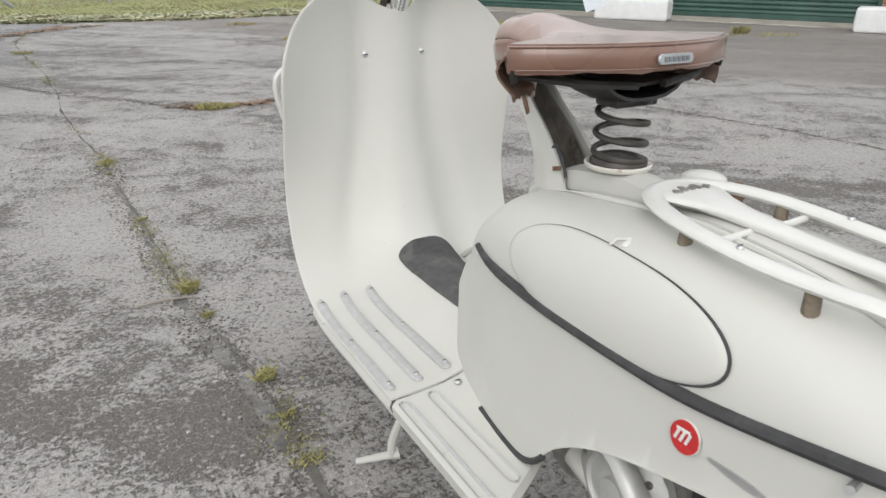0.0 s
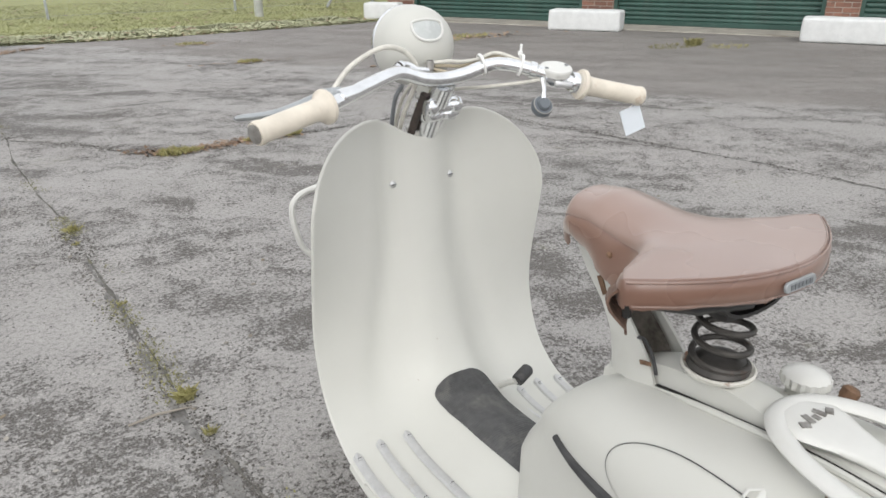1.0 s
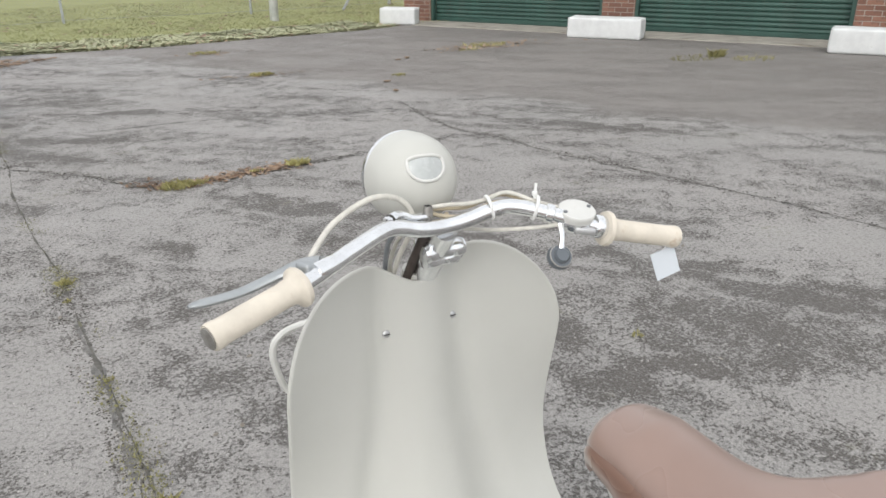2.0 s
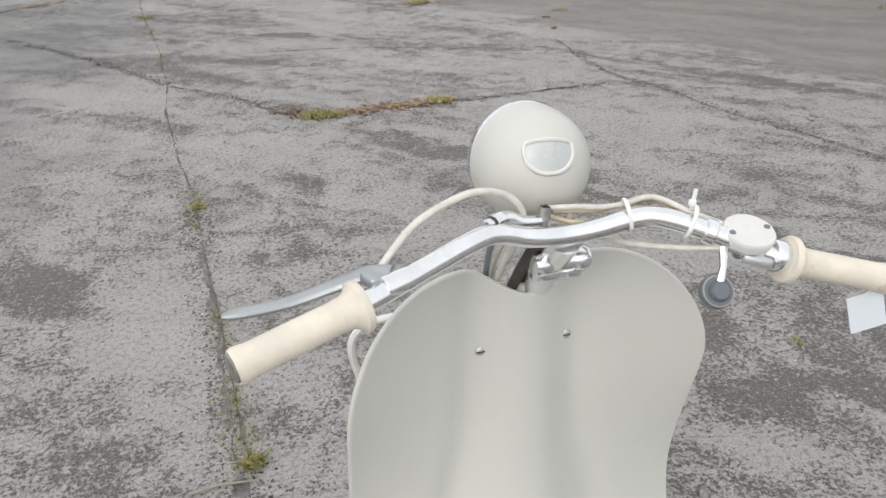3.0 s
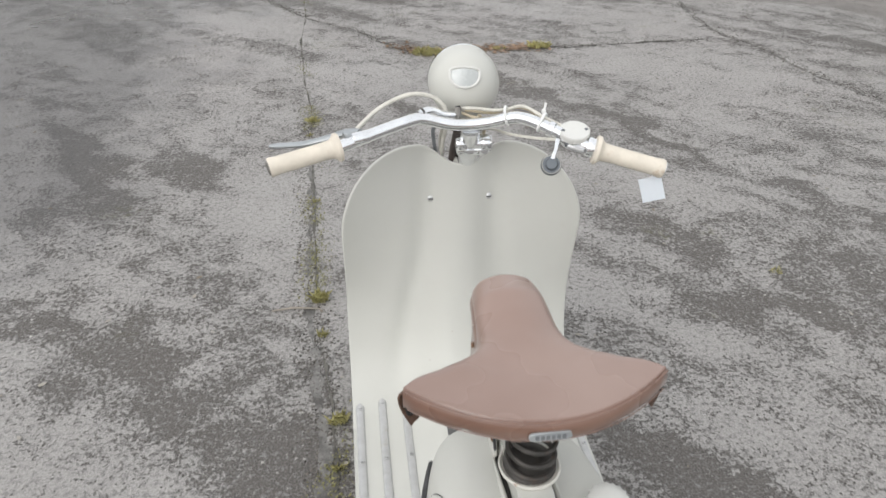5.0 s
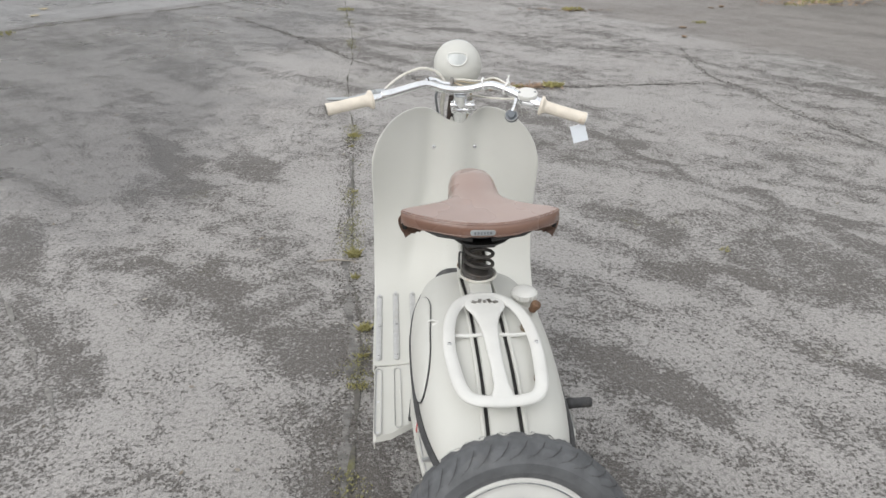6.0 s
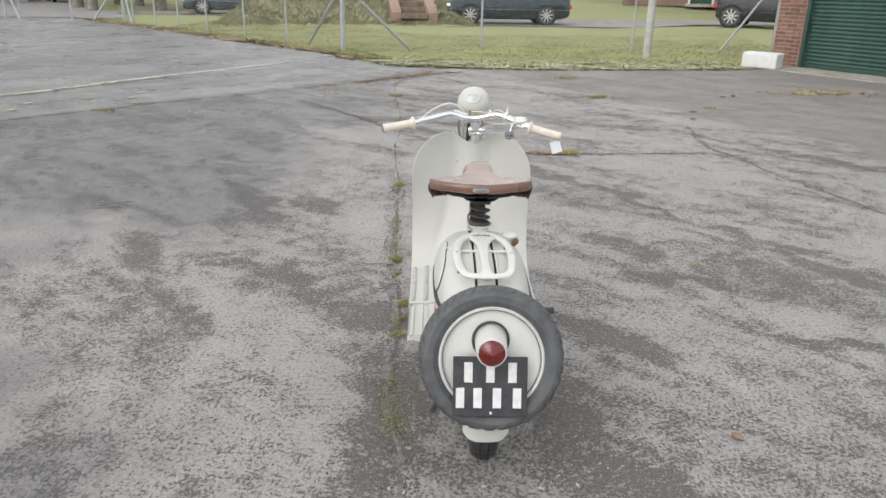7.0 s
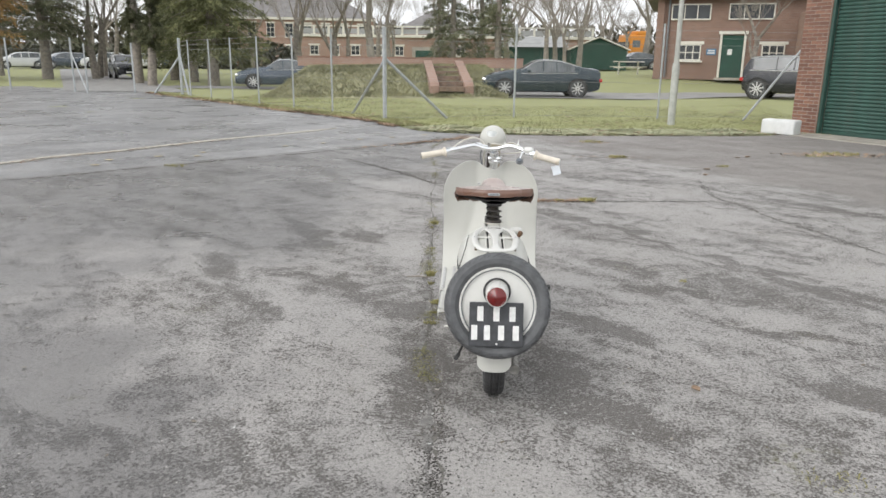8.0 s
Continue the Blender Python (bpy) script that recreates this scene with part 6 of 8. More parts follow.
for a, b in PIERS:
    part("pier", box(bmesh.new(), (b - a - 0.012, 0.34, 3.1), pose((a + b) / 2, 0.171, 1.55)), MORTAR, WALL, smooth=False)
for a, b in DOORS:
    for x in (a - 0.002, b + 0.002):
        part("reveal", box(bmesh.new(), (0.012, 0.16, 3.1), pose(x, 0.095, 1.55)), BRICK_RED, WALL, smooth=False)
part("lintel", box(bmesh.new(), (LENGTH + 0.46, 0.34, 0.5), pose((LENGTH - 0.46) / 2, 0.18, 3.35)), CONCRETE, WALL, smooth=False)
part("end_wall", box(bmesh.new(), (0.3, 6.0, 3.6), pose(-0.45, 3.36, 1.8)), BRICK_RED, WALL, smooth=False)
part("back_wall", box(bmesh.new(), (LENGTH, 0.3, 3.6), pose(LENGTH / 2, 6.2, 1.8)), BRICK_RED, WALL, smooth=False)
part("roof_slab", box(bmesh.new(), (LENGTH + 0.7, 6.7, 0.15), pose((LENGTH - 0.46) / 2, 3.1, 3.68)), SLATE, WALL, smooth=False)
for a, b in DOORS:
    D = new("roller_door")
    D.matrix_basis = GM
    tagged(D, "closed dark green ribbed roller shutter door", "garage door", group="garage doors", kind="structure")
    w = b - a
    for e in (a + 0.03, b - 0.03):
        part("guide_rail", box(bmesh.new(), (0.07, 0.09, 3.1), pose(e, 0.075, 1.55), 0.006), GREEN_DOOR, D)
    bm = bmesh.new()
    prof = [(0.0, 0.0), (-0.004, 0.006), (-0.016, 0.016), (-0.021, 0.035), (-0.016, 0.054), (-0.004, 0.064), (0.0, 0.071)]
    grid(bm, [[Vector((x, y, z)) for y, z in prof] for x in (-(w - 0.12) / 2, (w - 0.12) / 2)])
    thick(bm, 0.002)
    me = bpy.data.meshes.new("slat")
    bm.to_mesh(me)
    bm.free()
    finish(me, GREEN_DOOR)
    for k in range(41):
        s = new("slat", me)
        s.parent = D
        s.matrix_basis = pose((a + b) / 2, 0.16, 0.07 + k * 0.074)
    part("bottom_rail", box(bmesh.new(), (w - 0.11, 0.04, 0.075), pose((a + b) / 2, 0.155, 0.043), 0.006), GREEN_DOOR, D)
ap = box(bmesh.new(), (LENGTH + 0.5, 0.95, 0.03), GM @ pose((LENGTH - 0.4) / 2, -0.40, -0.004), 0.006)
tagged(part("apron", ap, CONCRETE, None, smooth=False), "stained pale concrete apron before the doors", "concrete", kind="structure")


def white_block(p, q, depth, height, seed):
    """A whitewashed concrete block with rounded, knocked edges, its front foot from p to q."""
    p, q = Vector((*p, 0)), Vector((*q, 0))
    d = (q - p).normalized()
    n = Vector((-d.y, d.x, 0))
    n = n if n.dot(Vector((1, 0.5, 0))) > 0 else -n
    c = (p + q) / 2 + n * depth / 2
    bm = bmesh.new()
    box(bm, ((q - p).length, depth, height), pose(0, 0, height / 2), 0.035, 3)
    bmesh.ops.subdivide_edges(bm, edges=[e for e in bm.edges if e.calc_length() > 0.2], cuts=5, use_grid_fill=True)
    for v in bm.verts:
        v.co += Vector(noise.noise_vector(v.co * 5 + Vector((seed, 0, 0)))) * 0.007
        v.co.z = max(0.0, v.co.z)
    ob = part("concrete_block", bm, WHITEWASH, None, angle=50)
    ob.matrix_basis = Matrix.Translation(c) @ pose(0, 0, 0, 0, 0, math.degrees(math.atan2(d.y, d.x)))
    return tagged(ob, "whitewashed rounded concrete block on the yard", "concrete block", group="blocks by the garages")


white_block((5.84, 12.76), (6.30, 12.26), 0.34, 0.30, 1)
white_block((7.26, 9.20), (7.88, 8.26), 0.42, 0.31, 2)
white_block((8.86, 5.92), (9.50, 4.75), 0.42, 0.32, 3)

# ---------------------------------------------------------------- the fence
def fence_post(x, y, h, w=0.055, braces=()):
    z0 = land(x, y) - 0.02
    t = thing("fence_post", "pale grey concrete fence post" if w > 0.07 else "slim galvanised fence post", "fence post", (x, y, z0), 20, "posts of the wire fence")
    bm = bmesh.new()
    tube(bm, [(0, 0, 0), (0, 0, h * 0.5), (0, 0, h)], w / 2, 6)
    part("post", bm, GALV, t)
    for dx, dy, top in braces:
        m = Matrix.Rotation(-radians(20), 4, "Z")
        part("brace", tube(bmesh.new(), [m @ Vector((0, 0, top)), m @ Vector((dx, dy, 0.02))], w * 0.36, 6), GALV, t)
    return t


F_RIGHT = [(-2.2, 14.78), (0.95, 16.45), (4.68, 16.62), (8.55, 17.45), (10.6, 18.7)]
F_LEFT = [(-2.2, 14.78), (-4.0, 17.6), (-5.49, 19.25), (-6.95, 20.63), (-8.37, 22.35), (-9.69, 23.94), (-11.12, 25.66), (-11.77, 26.44)]
F_FAR = [(-16.8, 27.6), (-20.2, 28.6), (-24.0, 29.5), (-28, 30.5)]
fence_post(-2.2, 14.78, 2.15, 0.10, [(1.45, 0.8, 1.45), (-1.1, 1.9, 1.4)])
fence_post(0.95, 16.45, 2.32, 0.055)
fence_post(4.68, 16.62, 2.38, 0.055)
fence_post(8.55, 17.45, 2.3, 0.085, [(-1.73, -0.97, 1.9)])
fence_post(10.6, 18.7, 2.3, 0.065)
for x, y in F_LEFT[1:-1]:
    fence_post(x, y, 2.1, 0.05)
fence_post(-11.77, 26.44, 2.2, 0.11, [(-1.1, -0.1, 1.5), (0.5, -0.6, 1.6)])
for x, y in ((-13.82, 26.7), (-17.0, 29.0)):
    fence_post(x, y, 2.0, 0.07)
for x, y in F_FAR:
    fence_post(x, y, 2.2, 0.075, [(1.4, -1.6, 1.6)] if x > -18 else [])


def fence_mesh(line, h, name="fence_wire"):
    """Chain link between posts, with straining wires above."""
    verts, faces = [], []

    def rib(a, b, w):
        d = (b - a).normalized()
        s = Vector((-d.z, 0, 0)) if abs(d.z) < 0.01 else d.cross(Vector((d.y, -d.x, 0))).normalized()
        s = (d.cross(Vector((0, 0, 1))).cross(d)).normalized() if abs(d.z) < 0.99 else Vector((1, 0, 0))
        i = len(verts)
        verts.extend((a - s * w, a + s * w, b + s * w, b - s * w))
        faces.append((i, i + 1, i + 2, i + 3))

    for (x0, y0), (x1, y1) in zip(line, line[1:]):
        a, b = Vector((x0, y0, land(x0, y0))), Vector((x1, y1, land(x1, y1)))
        L = (b - a).length
        d = (b - a) / L
        for z in (0.05, 0.9, h * 0.82, h * 0.90, h * 0.98):
            rib(a + Vector((0, 0, z)), b + Vector((0, 0, z)), 0.0028)
        top = h * 0.82
        step = 0.075
        k = -int(top / step) - 1
        while k * step < L:
            for sgn in (1, -1):
                t0, t1 = k * step, k * step + top
                lo, hi = max(0.0, t0), min(L, t1)
                if hi > lo:
                    z0, z1 = (lo - t0), (hi - t0)
                    if sgn < 0:
                        z0, z1 = top - z0, top - z1
                    rib(a + d * lo + Vector((0, 0, z0 + 0.03)), a + d * hi + Vector((0, 0, z1 + 0.03)), 0.0007)
            k += 1
    return tagged(raw(name, [tuple(v) for v in verts], faces, WIRE), "thin grey chain-link wire between the posts", "wire fence", kind="stuff")


fence_mesh(F_RIGHT, 2.25)
fence_mesh(F_LEFT, 2.1)
fence_mesh(F_FAR, 2.1)

LP = thing("lamp_post", "tall pale grey lamp post with a thicker base", "lamp post", (4.53, 14.72, 0), 0)
part("base", lathe(bmesh.new(), [(0.085, -0.05), (0.085, 1.30), (0.075, 1.36), (0.058, 1.42)], 16), LAMP_POST, LP)
part("shaft", lathe(bmesh.new(), [(0.058, 1.40), (0.050, 4.0), (0.042, 6.0)], 14), LAMP_POST, LP)
part("arm", tube(bmesh.new(), catmull([(0, 0, 5.95), (-0.1, -0.1, 6.2), (-0.5, -0.5, 6.35), (-0.9, -0.9, 6.38)], 5), 0.03, 8), LAMP_POST, LP)
part("lantern", box(bmesh.new(), (0.55, 0.22, 0.12), pose(-1.1, -1.1, 6.36, 0, 0, 45), 0.03, 2), LAMP_POST, LP)


# ---------------------------------------------------------------- plants on the ground
def scatter(name, label, category, n, place, material, size, seed, upright=0.8, curl=0.3, wide=None):
    """Many small blades or leaves as one mesh of stuff."""
    rnd = random.Random(seed)
    verts, faces = [], []
    for _ in range(n):
        x, y, z = place(rnd)
        a = rnd.uniform(0, 2 * math.pi)
        s = size * rnd.uniform(0.5, 1.3)
        d = Vector((math.cos(a), math.sin(a), 0))
        side = Vector((-d.y, d.x, 0))
        lean = Vector((d.x * (1 - upright), d.y * (1 - upright), upright)).normalized()
        w = s * (wide or (0.10 if upright > 0.6 else 0.34))
        p = Vector((x, y, z))
        i = len(verts)
        mid = p + lean * s * 0.55
        tip = p + lean * s + d * s * curl
        verts.extend((p - side * w * 0.6, p + side * w * 0.6, mid + side * w, tip, mid - side * w))
        faces.append((i, i + 1, i + 2, i + 3, i + 4))
    return tagged(raw(name, [tuple(v) for v in verts], faces, material), label, category, kind="stuff")


def edge_point(rnd, spread, inside=0.0, lo=0, hi=len(EDGE) - 2):
    k = rnd.randint(lo, hi)
    a, b = EDGE[k], EDGE[k + 1]
    t = rnd.random()
    x, y = a[0] + (b[0] - a[0]) * t, a[1] + (b[1] - a[1]) * t
    d = Vector((b[0] - a[0], b[1] - a[1], 0)).normalized()
    n = Vector((d.y, -d.x, 0))
    n = n if n.y > 0 or n.x > 0.5 else -n
    r = -inside + (spread + inside) * rnd.random() ** 1.4
    return x + n.x * r, y + n.y * r, 0.0


def lawn_point(rnd):
    x = rnd.uniform(-9, 9)
    lim = interp(x, [-9, -5.4, -2.55, -1.1, -0.5, 7], [22, 17.7, 14.7, 12.2, 11.8, 12.6])
    y = lim + rnd.random() ** 1.6 * 9
    return x, y, land(x, y) - 0.01


scatter("grass", "short rough winter grass behind the yard", "grass", 60000, lawn_point, GRASS, 0.040, 3, 0.5, 0.4, 0.09)
scatter("verge_plants", "low pale-green leafy verge along the yard's edge", "ground cover", 32000, lambda r: (lambda p: (p[0], p[1], 0.004 + 0.04 * max(0.0, noise.noise(Vector((p[0] * 2.3, p[1] * 2.3, 0))) + 0.35) * r.random()))(edge_point(r, 1.25, 0.02, 1, 8)), IVY, 0.042, 4, 0.3, 0.35)
scatter("verge_plants", "low green verge along the yard's edge", "ground cover", 9000, lambda r: (lambda p: (p[0], p[1], 0.01 + 0.03 * r.random()))(edge_point(r, 0.6, 0.05, 9, 15)), GRASS, 0.05, 5, 0.4, 0.35, 0.12)


def clumped_edge(rnd, spread, inside, lo, hi):
    """A place along the lawn's edge where wind has heaped the leaves unevenly."""
    while True:
        x, y, z = edge_point(rnd, spread, inside, lo, hi)
        if noise.noise(Vector((x * 1.9, y * 1.9, 4.0))) + 0.55 > rnd.random():
            return x, y, 0.003 + 0.018 * rnd.random()


scatter("verge_plants", "thin pale leaves creeping onto the asphalt", "ground cover", 3000, lambda r: edge_point(r, 0.12, 0.10, 1, 8)[:2] + (0.002,), IVY, 0.034, 46, 0.35, 0.35)
scatter("fallen_leaves", "brown fallen leaves along the grass edge", "leaves", 320, lambda r: clumped_edge(r, 0.5, 0.10, 0, 8), EDGE_LEAF, 0.055, 6, 0.3, 0.4)
scatter("fallen_leaves", "thick line of brown leaves at the lawn's edge", "leaves", 3600, lambda r: clumped_edge(r, 0.45, 0.25, 9, 15), EDGE_LEAF, 0.060, 61, 0.32, 0.4)
scatter("fallen_leaves", "darker wet leaves at the lawn's edge", "leaves", 1500, lambda r: clumped_edge(r, 0.45, 0.25, 9, 15), DEAD_LEAF, 0.060, 62, 0.28, 0.4)
scatter("fallen_leaves", "brown fallen leaves on the lawn", "leaves", 700, lambda r: (lambda p: (p[0], p[1], p[2] + 0.05))(lawn_point(r)), DEAD_LEAF, 0.09, 7, 0.15, 0.3)


def line_point(rnd, pts, width):
    k = rnd.randint(0, len(pts) - 2)
    a, b, t = pts[k], pts[k + 1], rnd.random()
    return a[0] + (b[0] - a[0]) * t + rnd.gauss(0, width), a[1] + (b[1] - a[1]) * t + rnd.gauss(0, width), 0.004


scatter("fallen_leaves", "brown wet leaves caught in a yard joint", "leaves", 170, lambda r: line_point(r, STEP_LINE[5:], 0.05), DEAD_LEAF, 0.05, 8, 0.1, 0.2)
scatter("fallen_leaves", "dark wet leaves heaped where the joint meets the grass", "leaves", 420, lambda r: line_point(r, [(-1.3, 9.52), (-0.90, 10.0), (-0.53, 10.46), (-0.15, 10.8), (0.24, 11.08)], 0.06), DEAD_LEAF, 0.045, 81, 0.15, 0.3)
scatter("fallen_leaves", "brown leaf bits caught in the cross crack", "leaves", 130, lambda r: line_point(r, [(0.42, 4.60), (0.70, 4.64), (1.0, 4.66)], 0.045), DEAD_LEAF, 0.032, 82, 0.15, 0.3)
scatter("fallen_leaves", "brown leaves and grit gathered along the edging strip", "leaves", 200, lambda r: (lambda p: (p[0] + 0.08, p[1] - 0.06, 0.014))(line_point(r, KERB_LINE[2:7], 0.06)) if r.random() < 0.8 else line_point(r, KERB_LINE, 0.1), DEAD_LEAF, 0.045, 14, 0.1, 0.2)
def pebbles(name, label, n, place, material, size, seed):
    """Many small uneven stones as one mesh of stuff."""
    rnd = random.Random(seed)
    verts, faces = [], []
    for _ in range(n):
        x, y, z = place(rnd)
        s = size * rnd.uniform(0.4, 1.4)
        i = len(verts)
        k = rnd.uniform(0, 6.28)
        for q in range(4):
            a = k + q * 1.57 + rnd.uniform(-0.4, 0.4)
            r = s * rnd.uniform(0.7, 1.2)
            verts.append((x + r * math.cos(a), y + r * math.sin(a), z))
        verts.append((x + rnd.uniform(-0.3, 0.3) * s, y + rnd.uniform(-0.3, 0.3) * s, z + s * rnd.uniform(0.35, 0.8)))
        faces += [(i, i + 1, i + 4), (i + 1, i + 2, i + 4), (i + 2, i + 3, i + 4), (i + 3, i, i + 4)]
    return tagged(raw(name, verts, faces, material), label, "grit", kind="stuff")


pebbles("loose_grit", "loose grey grit worn out of the asphalt", 16000, lambda r: (r.gauss(0.1, 1.3), r.uniform(-1.9, 4.2), 0.0), GRIT, 0.0042, 88)
pebbles("loose_grit", "dark crumbled grit along the main crack", 4200, lambda r: (lambda p: (p[0] - 0.02, p[1], 0.0))(line_point(r, CRACKS["main"][0][1:15], 0.032)), GRIT_DARK, 0.0042, 89)
pebbles("loose_grit", "grey crumbled grit along the smaller cracks", 2600, lambda r: line_point(r, CRACKS[("cross", "east", "north_west")[r.randint(0, 2)]][0], 0.03), GRIT_DARK, 0.0050, 90)


def moss_point(r):
    while True:
        p = line_point(r, CRACKS["main"][0], 0.030)
        if p[1] > 0.3 and noise.noise(Vector((p[0] * 3, p[1] * 3.1, 1.7))) > 0.05:
            return p


scatter("moss", "yellow-green moss along the yard crack", "moss", 3600, moss_point, MOSS, 0.006, 9, 0.5, 0.3)
scatter("moss", "moss and dead leaves in the cross crack", "moss", 420, lambda r: line_point(r, CRACKS["cross"][0][2:6], 0.045), DEAD_LEAF, 0.022, 10, 0.3, 0.3)


scatter("fallen_leaves", "brown leaves gathered on the tarmac", "leaves", 60, lambda r: (r.gauss(2.0, 0.25), r.gauss(10.35, 0.08), 0.004), DEAD_LEAF, 0.05, 200, 0.1, 0.2)


scatter("fallen_leaves", "brown leaves gathered round a weed", "leaves", 50, lambda r: (r.gauss(2.05, 0.22), r.gauss(8.24, 0.06), 0.004), DEAD_LEAF, 0.05, 204, 0.1, 0.2)


scatter("fallen_leaves", "brown leaves and weeds before the garage", "leaves", 190, lambda r: (r.gauss(5.60, 0.50), r.gauss(9.0, 0.13), 0.004), EDGE_LEAF, 0.055, 555, 0.2, 0.3)


def weed(x, y, r, h, n, seed, label="small yellow-green weed growing from the crack", mat=None):
    def place(q):
        a, d = q.uniform(0, 6.28), r * math.sqrt(q.random())
        return x + d * math.cos(a), y + d * math.sin(a) * 0.6, 0.002

    ob = scatter("weed", label, "weed", n, place, mat or WEED, h, seed, 0.7, 0.45)
    ob["group"] = "weeds in the yard"
    return ob


for k, (x, y, r, h, n) in enumerate([(-0.347, 1.93, 0.028, 0.042, 90), (-0.335, 1.745, 0.016, 0.024, 34), (-0.29, 1.38, 0.024, 0.034, 70), (-0.29, 1.22, 0.016, 0.02, 36), (-0.30, 1.06, 0.03, 0.02, 60), (-0.41, 3.48, 0.034, 0.03, 70), (-0.42, 3.30, 0.02, 0.02, 30), (-0.375, 2.62, 0.016, 0.016, 30), (-0.70, 8.1, 0.10, 0.04, 70), (0.30, 4.57, 0.10, 0.05, 170), (0.40, 4.58, 0.07, 0.035, 70), (1.06, 4.66, 0.075, 0.05, 140), (0.78, 4.64, 0.05, 0.03, 40), (2.05, 8.24, 0.14, 0.05, 110), (2.0, 10.4, 0.2, 0.05, 120), (5.62, 9.1, 0.36, 0.06, 110), (5.15, 8.75, 0.18, 0.045, 50), (7.42, 6.5, 0.12, 0.12, 90), (7.0, 6.5, 0.38, 0.05, 110), (7.6, 6.1, 0.35, 0.05, 90), (-3.91, 6.56, 0.16, 0.04, 90), (1.25, 1.93, 0.03, 0.018, 40), (1.12, -0.32, 0.12, 0.02, 60), (3.3, 7.4, 0.08, 0.04, 50)]):
    weed(x, y, r, h * 0.72, n, 100 + k)
scatter("yard_litter", "tiny pale chips and leaf bits on the yard", "litter", 700, lambda r: (r.uniform(-4, 5), r.uniform(-2.5, 9), 0.004), foliage_material("pale_chips", (0.20, 0.16, 0.11), (0.46, 0.44, 0.40)), 0.017, 12, 0.1, 0.1)


scatter("bird_droppings", "small white bird droppings on the asphalt", "droppings", 46, lambda r: (r.gauss(0.12, 0.42), r.gauss(-0.12, 0.16), 0.003), foliage_material("chalky_white", (0.55, 0.55, 0.53), (0.72, 0.72, 0.70)), 0.016, 91, 0.04, 0.05, 0.22)


def fallen_leaf(x, y, s, rz, label="curled brown leaf lying on the asphalt", mat=DEAD_LEAF, curl=0.22):
    bm = bmesh.new()
    grid(bm, [[Vector(((u) * w * s, (v - 0.5) * s, 0.003 + curl * s * (u * u) + 0.4 * curl * s * (v - 0.5) ** 2)) for u in (-1, -0.5, 0, 0.5, 1)] for v, w in ((0, 0.04), (0.2, 0.3), (0.45, 0.40), (0.7, 0.28), (0.9, 0.12), (1, 0.03))])
    ob = part("leaf", thick(bm, 0.001), mat, None)
    ob.matrix_basis = pose(x, y, 0.003, 0, 0, rz)
    return tagged(ob, label, "leaf", "leaves on the yard")


for k, (x, y, s) in enumerate([(2.82, 6.59, 0.08), (3.87, 8.45, 0.07), (4.05, 8.55, 0.10), (0.86, 0.35, 0.05), (3.0, 7.1, 0.08)]):
    fallen_leaf(x, y, s, k * 67, curl=0.12)
for k, (x, y) in enumerate([(-5.0, 7.0), (-4.52, 7.46), (-4.0, 7.55), (-4.08, 7.99), (-3.1, 8.97), (-2.1, 10.2), (-1.57, 10.67), (-2.6, 9.5), (-1.02, 11.2), (-4.93, 6.5)]):
    fallen_leaf(x, y, 0.12, k * 41 + 80, "pale yellow leaf lying flat on damp asphalt", PALE_LEAF, 0.04)
TW = tube(bmesh.new(), [(-0.50, 1.885, 0.006), (-0.43, 1.89, 0.010), (-0.345, 1.88, 0.007)], [0.003, 0.004, 0.002], 6)
tagged(part("twig", TW, BARK, None), "thin brown twig beside a weed", "twig")

# ---------------------------------------------------------------- beyond the fence: road, mound, cars, buildings, trees
def sheet(name, label, category, pts, material, lift):
    """A patch laid on the land, cut into a fine grid between two edges."""
    a, b = pts
    rows = []
    for t in np.linspace(0, 1, 7):
        row = []
        for p, q in zip(a, b):
            x, y = p[0] + (q[0] - p[0]) * t, p[1] + (q[1] - p[1]) * t
            row.append(Vector((x, y, land(x, y) + lift)))
        rows.append(row)
    bm = bmesh.new()
    grid(bm, rows)
    bmesh.ops.recalc_face_normals(bm, faces=bm.faces)
    return tagged(part(name, bm, material, None), label, category, kind="structure")


near_edge = [(x, 25.4 - 0.06 * (x - 5) if x > 2 else 25.4 + 0.05 * (2 - x) ** 1.4) for x in np.linspace(1.2, 40, 40)]
far_edge = [(x, y + 4.6) for x, y in near_edge]
sheet("road", "grey tarmac lane behind the lawn", "road", (near_edge, far_edge), ROAD, 0.018)
sheet("road", "grey tarmac lane towards the gate", "road", ([(-12.0 - 1.5 * k, 28.0 + 2.6 * k) for k in range(16)], [(-17.5 - 1.5 * k, 28.0 + 2.6 * k) for k in range(16)]), ROAD, 0.018)
sheet("road", "grey tarmac lane behind the mound", "road", ([(-16 + 1.6 * k, 32.6) for k in range(12)], [(-16 + 1.6 * k, 36.0) for k in range(12)]), ROAD, 0.018)

# grass-covered shelter mound with a brick parapet and stepped cheek walls
bm = bmesh.new()
rows = []
for x in np.linspace(-8.6, 1.6, 44):
    end = smooth_step(x, -8.6, -6.9) * (1 - smooth_step(x, 0.2, 1.6))
    rows.append([Vector((x, y, land(x, y) - 0.03 + (1.16 * end * h + 0.05 * noise.noise(Vector((x, y, 0)))))) for y, h in ((24.6, 0), (25.3, 0.10), (26.2, 0.42), (27.2, 0.78), (28.2, 0.97), (29.4, 1.0), (30.6, 1.0), (32.2, 0.05), (32.6, -0.1))])
grid(bm, rows)
bmesh.ops.recalc_face_normals(bm, faces=bm.faces)
MOUND = tagged(part("mound", bm, MOUND_SOIL, None), "grass-covered earth mound of an old shelter", "mound", kind="structure")
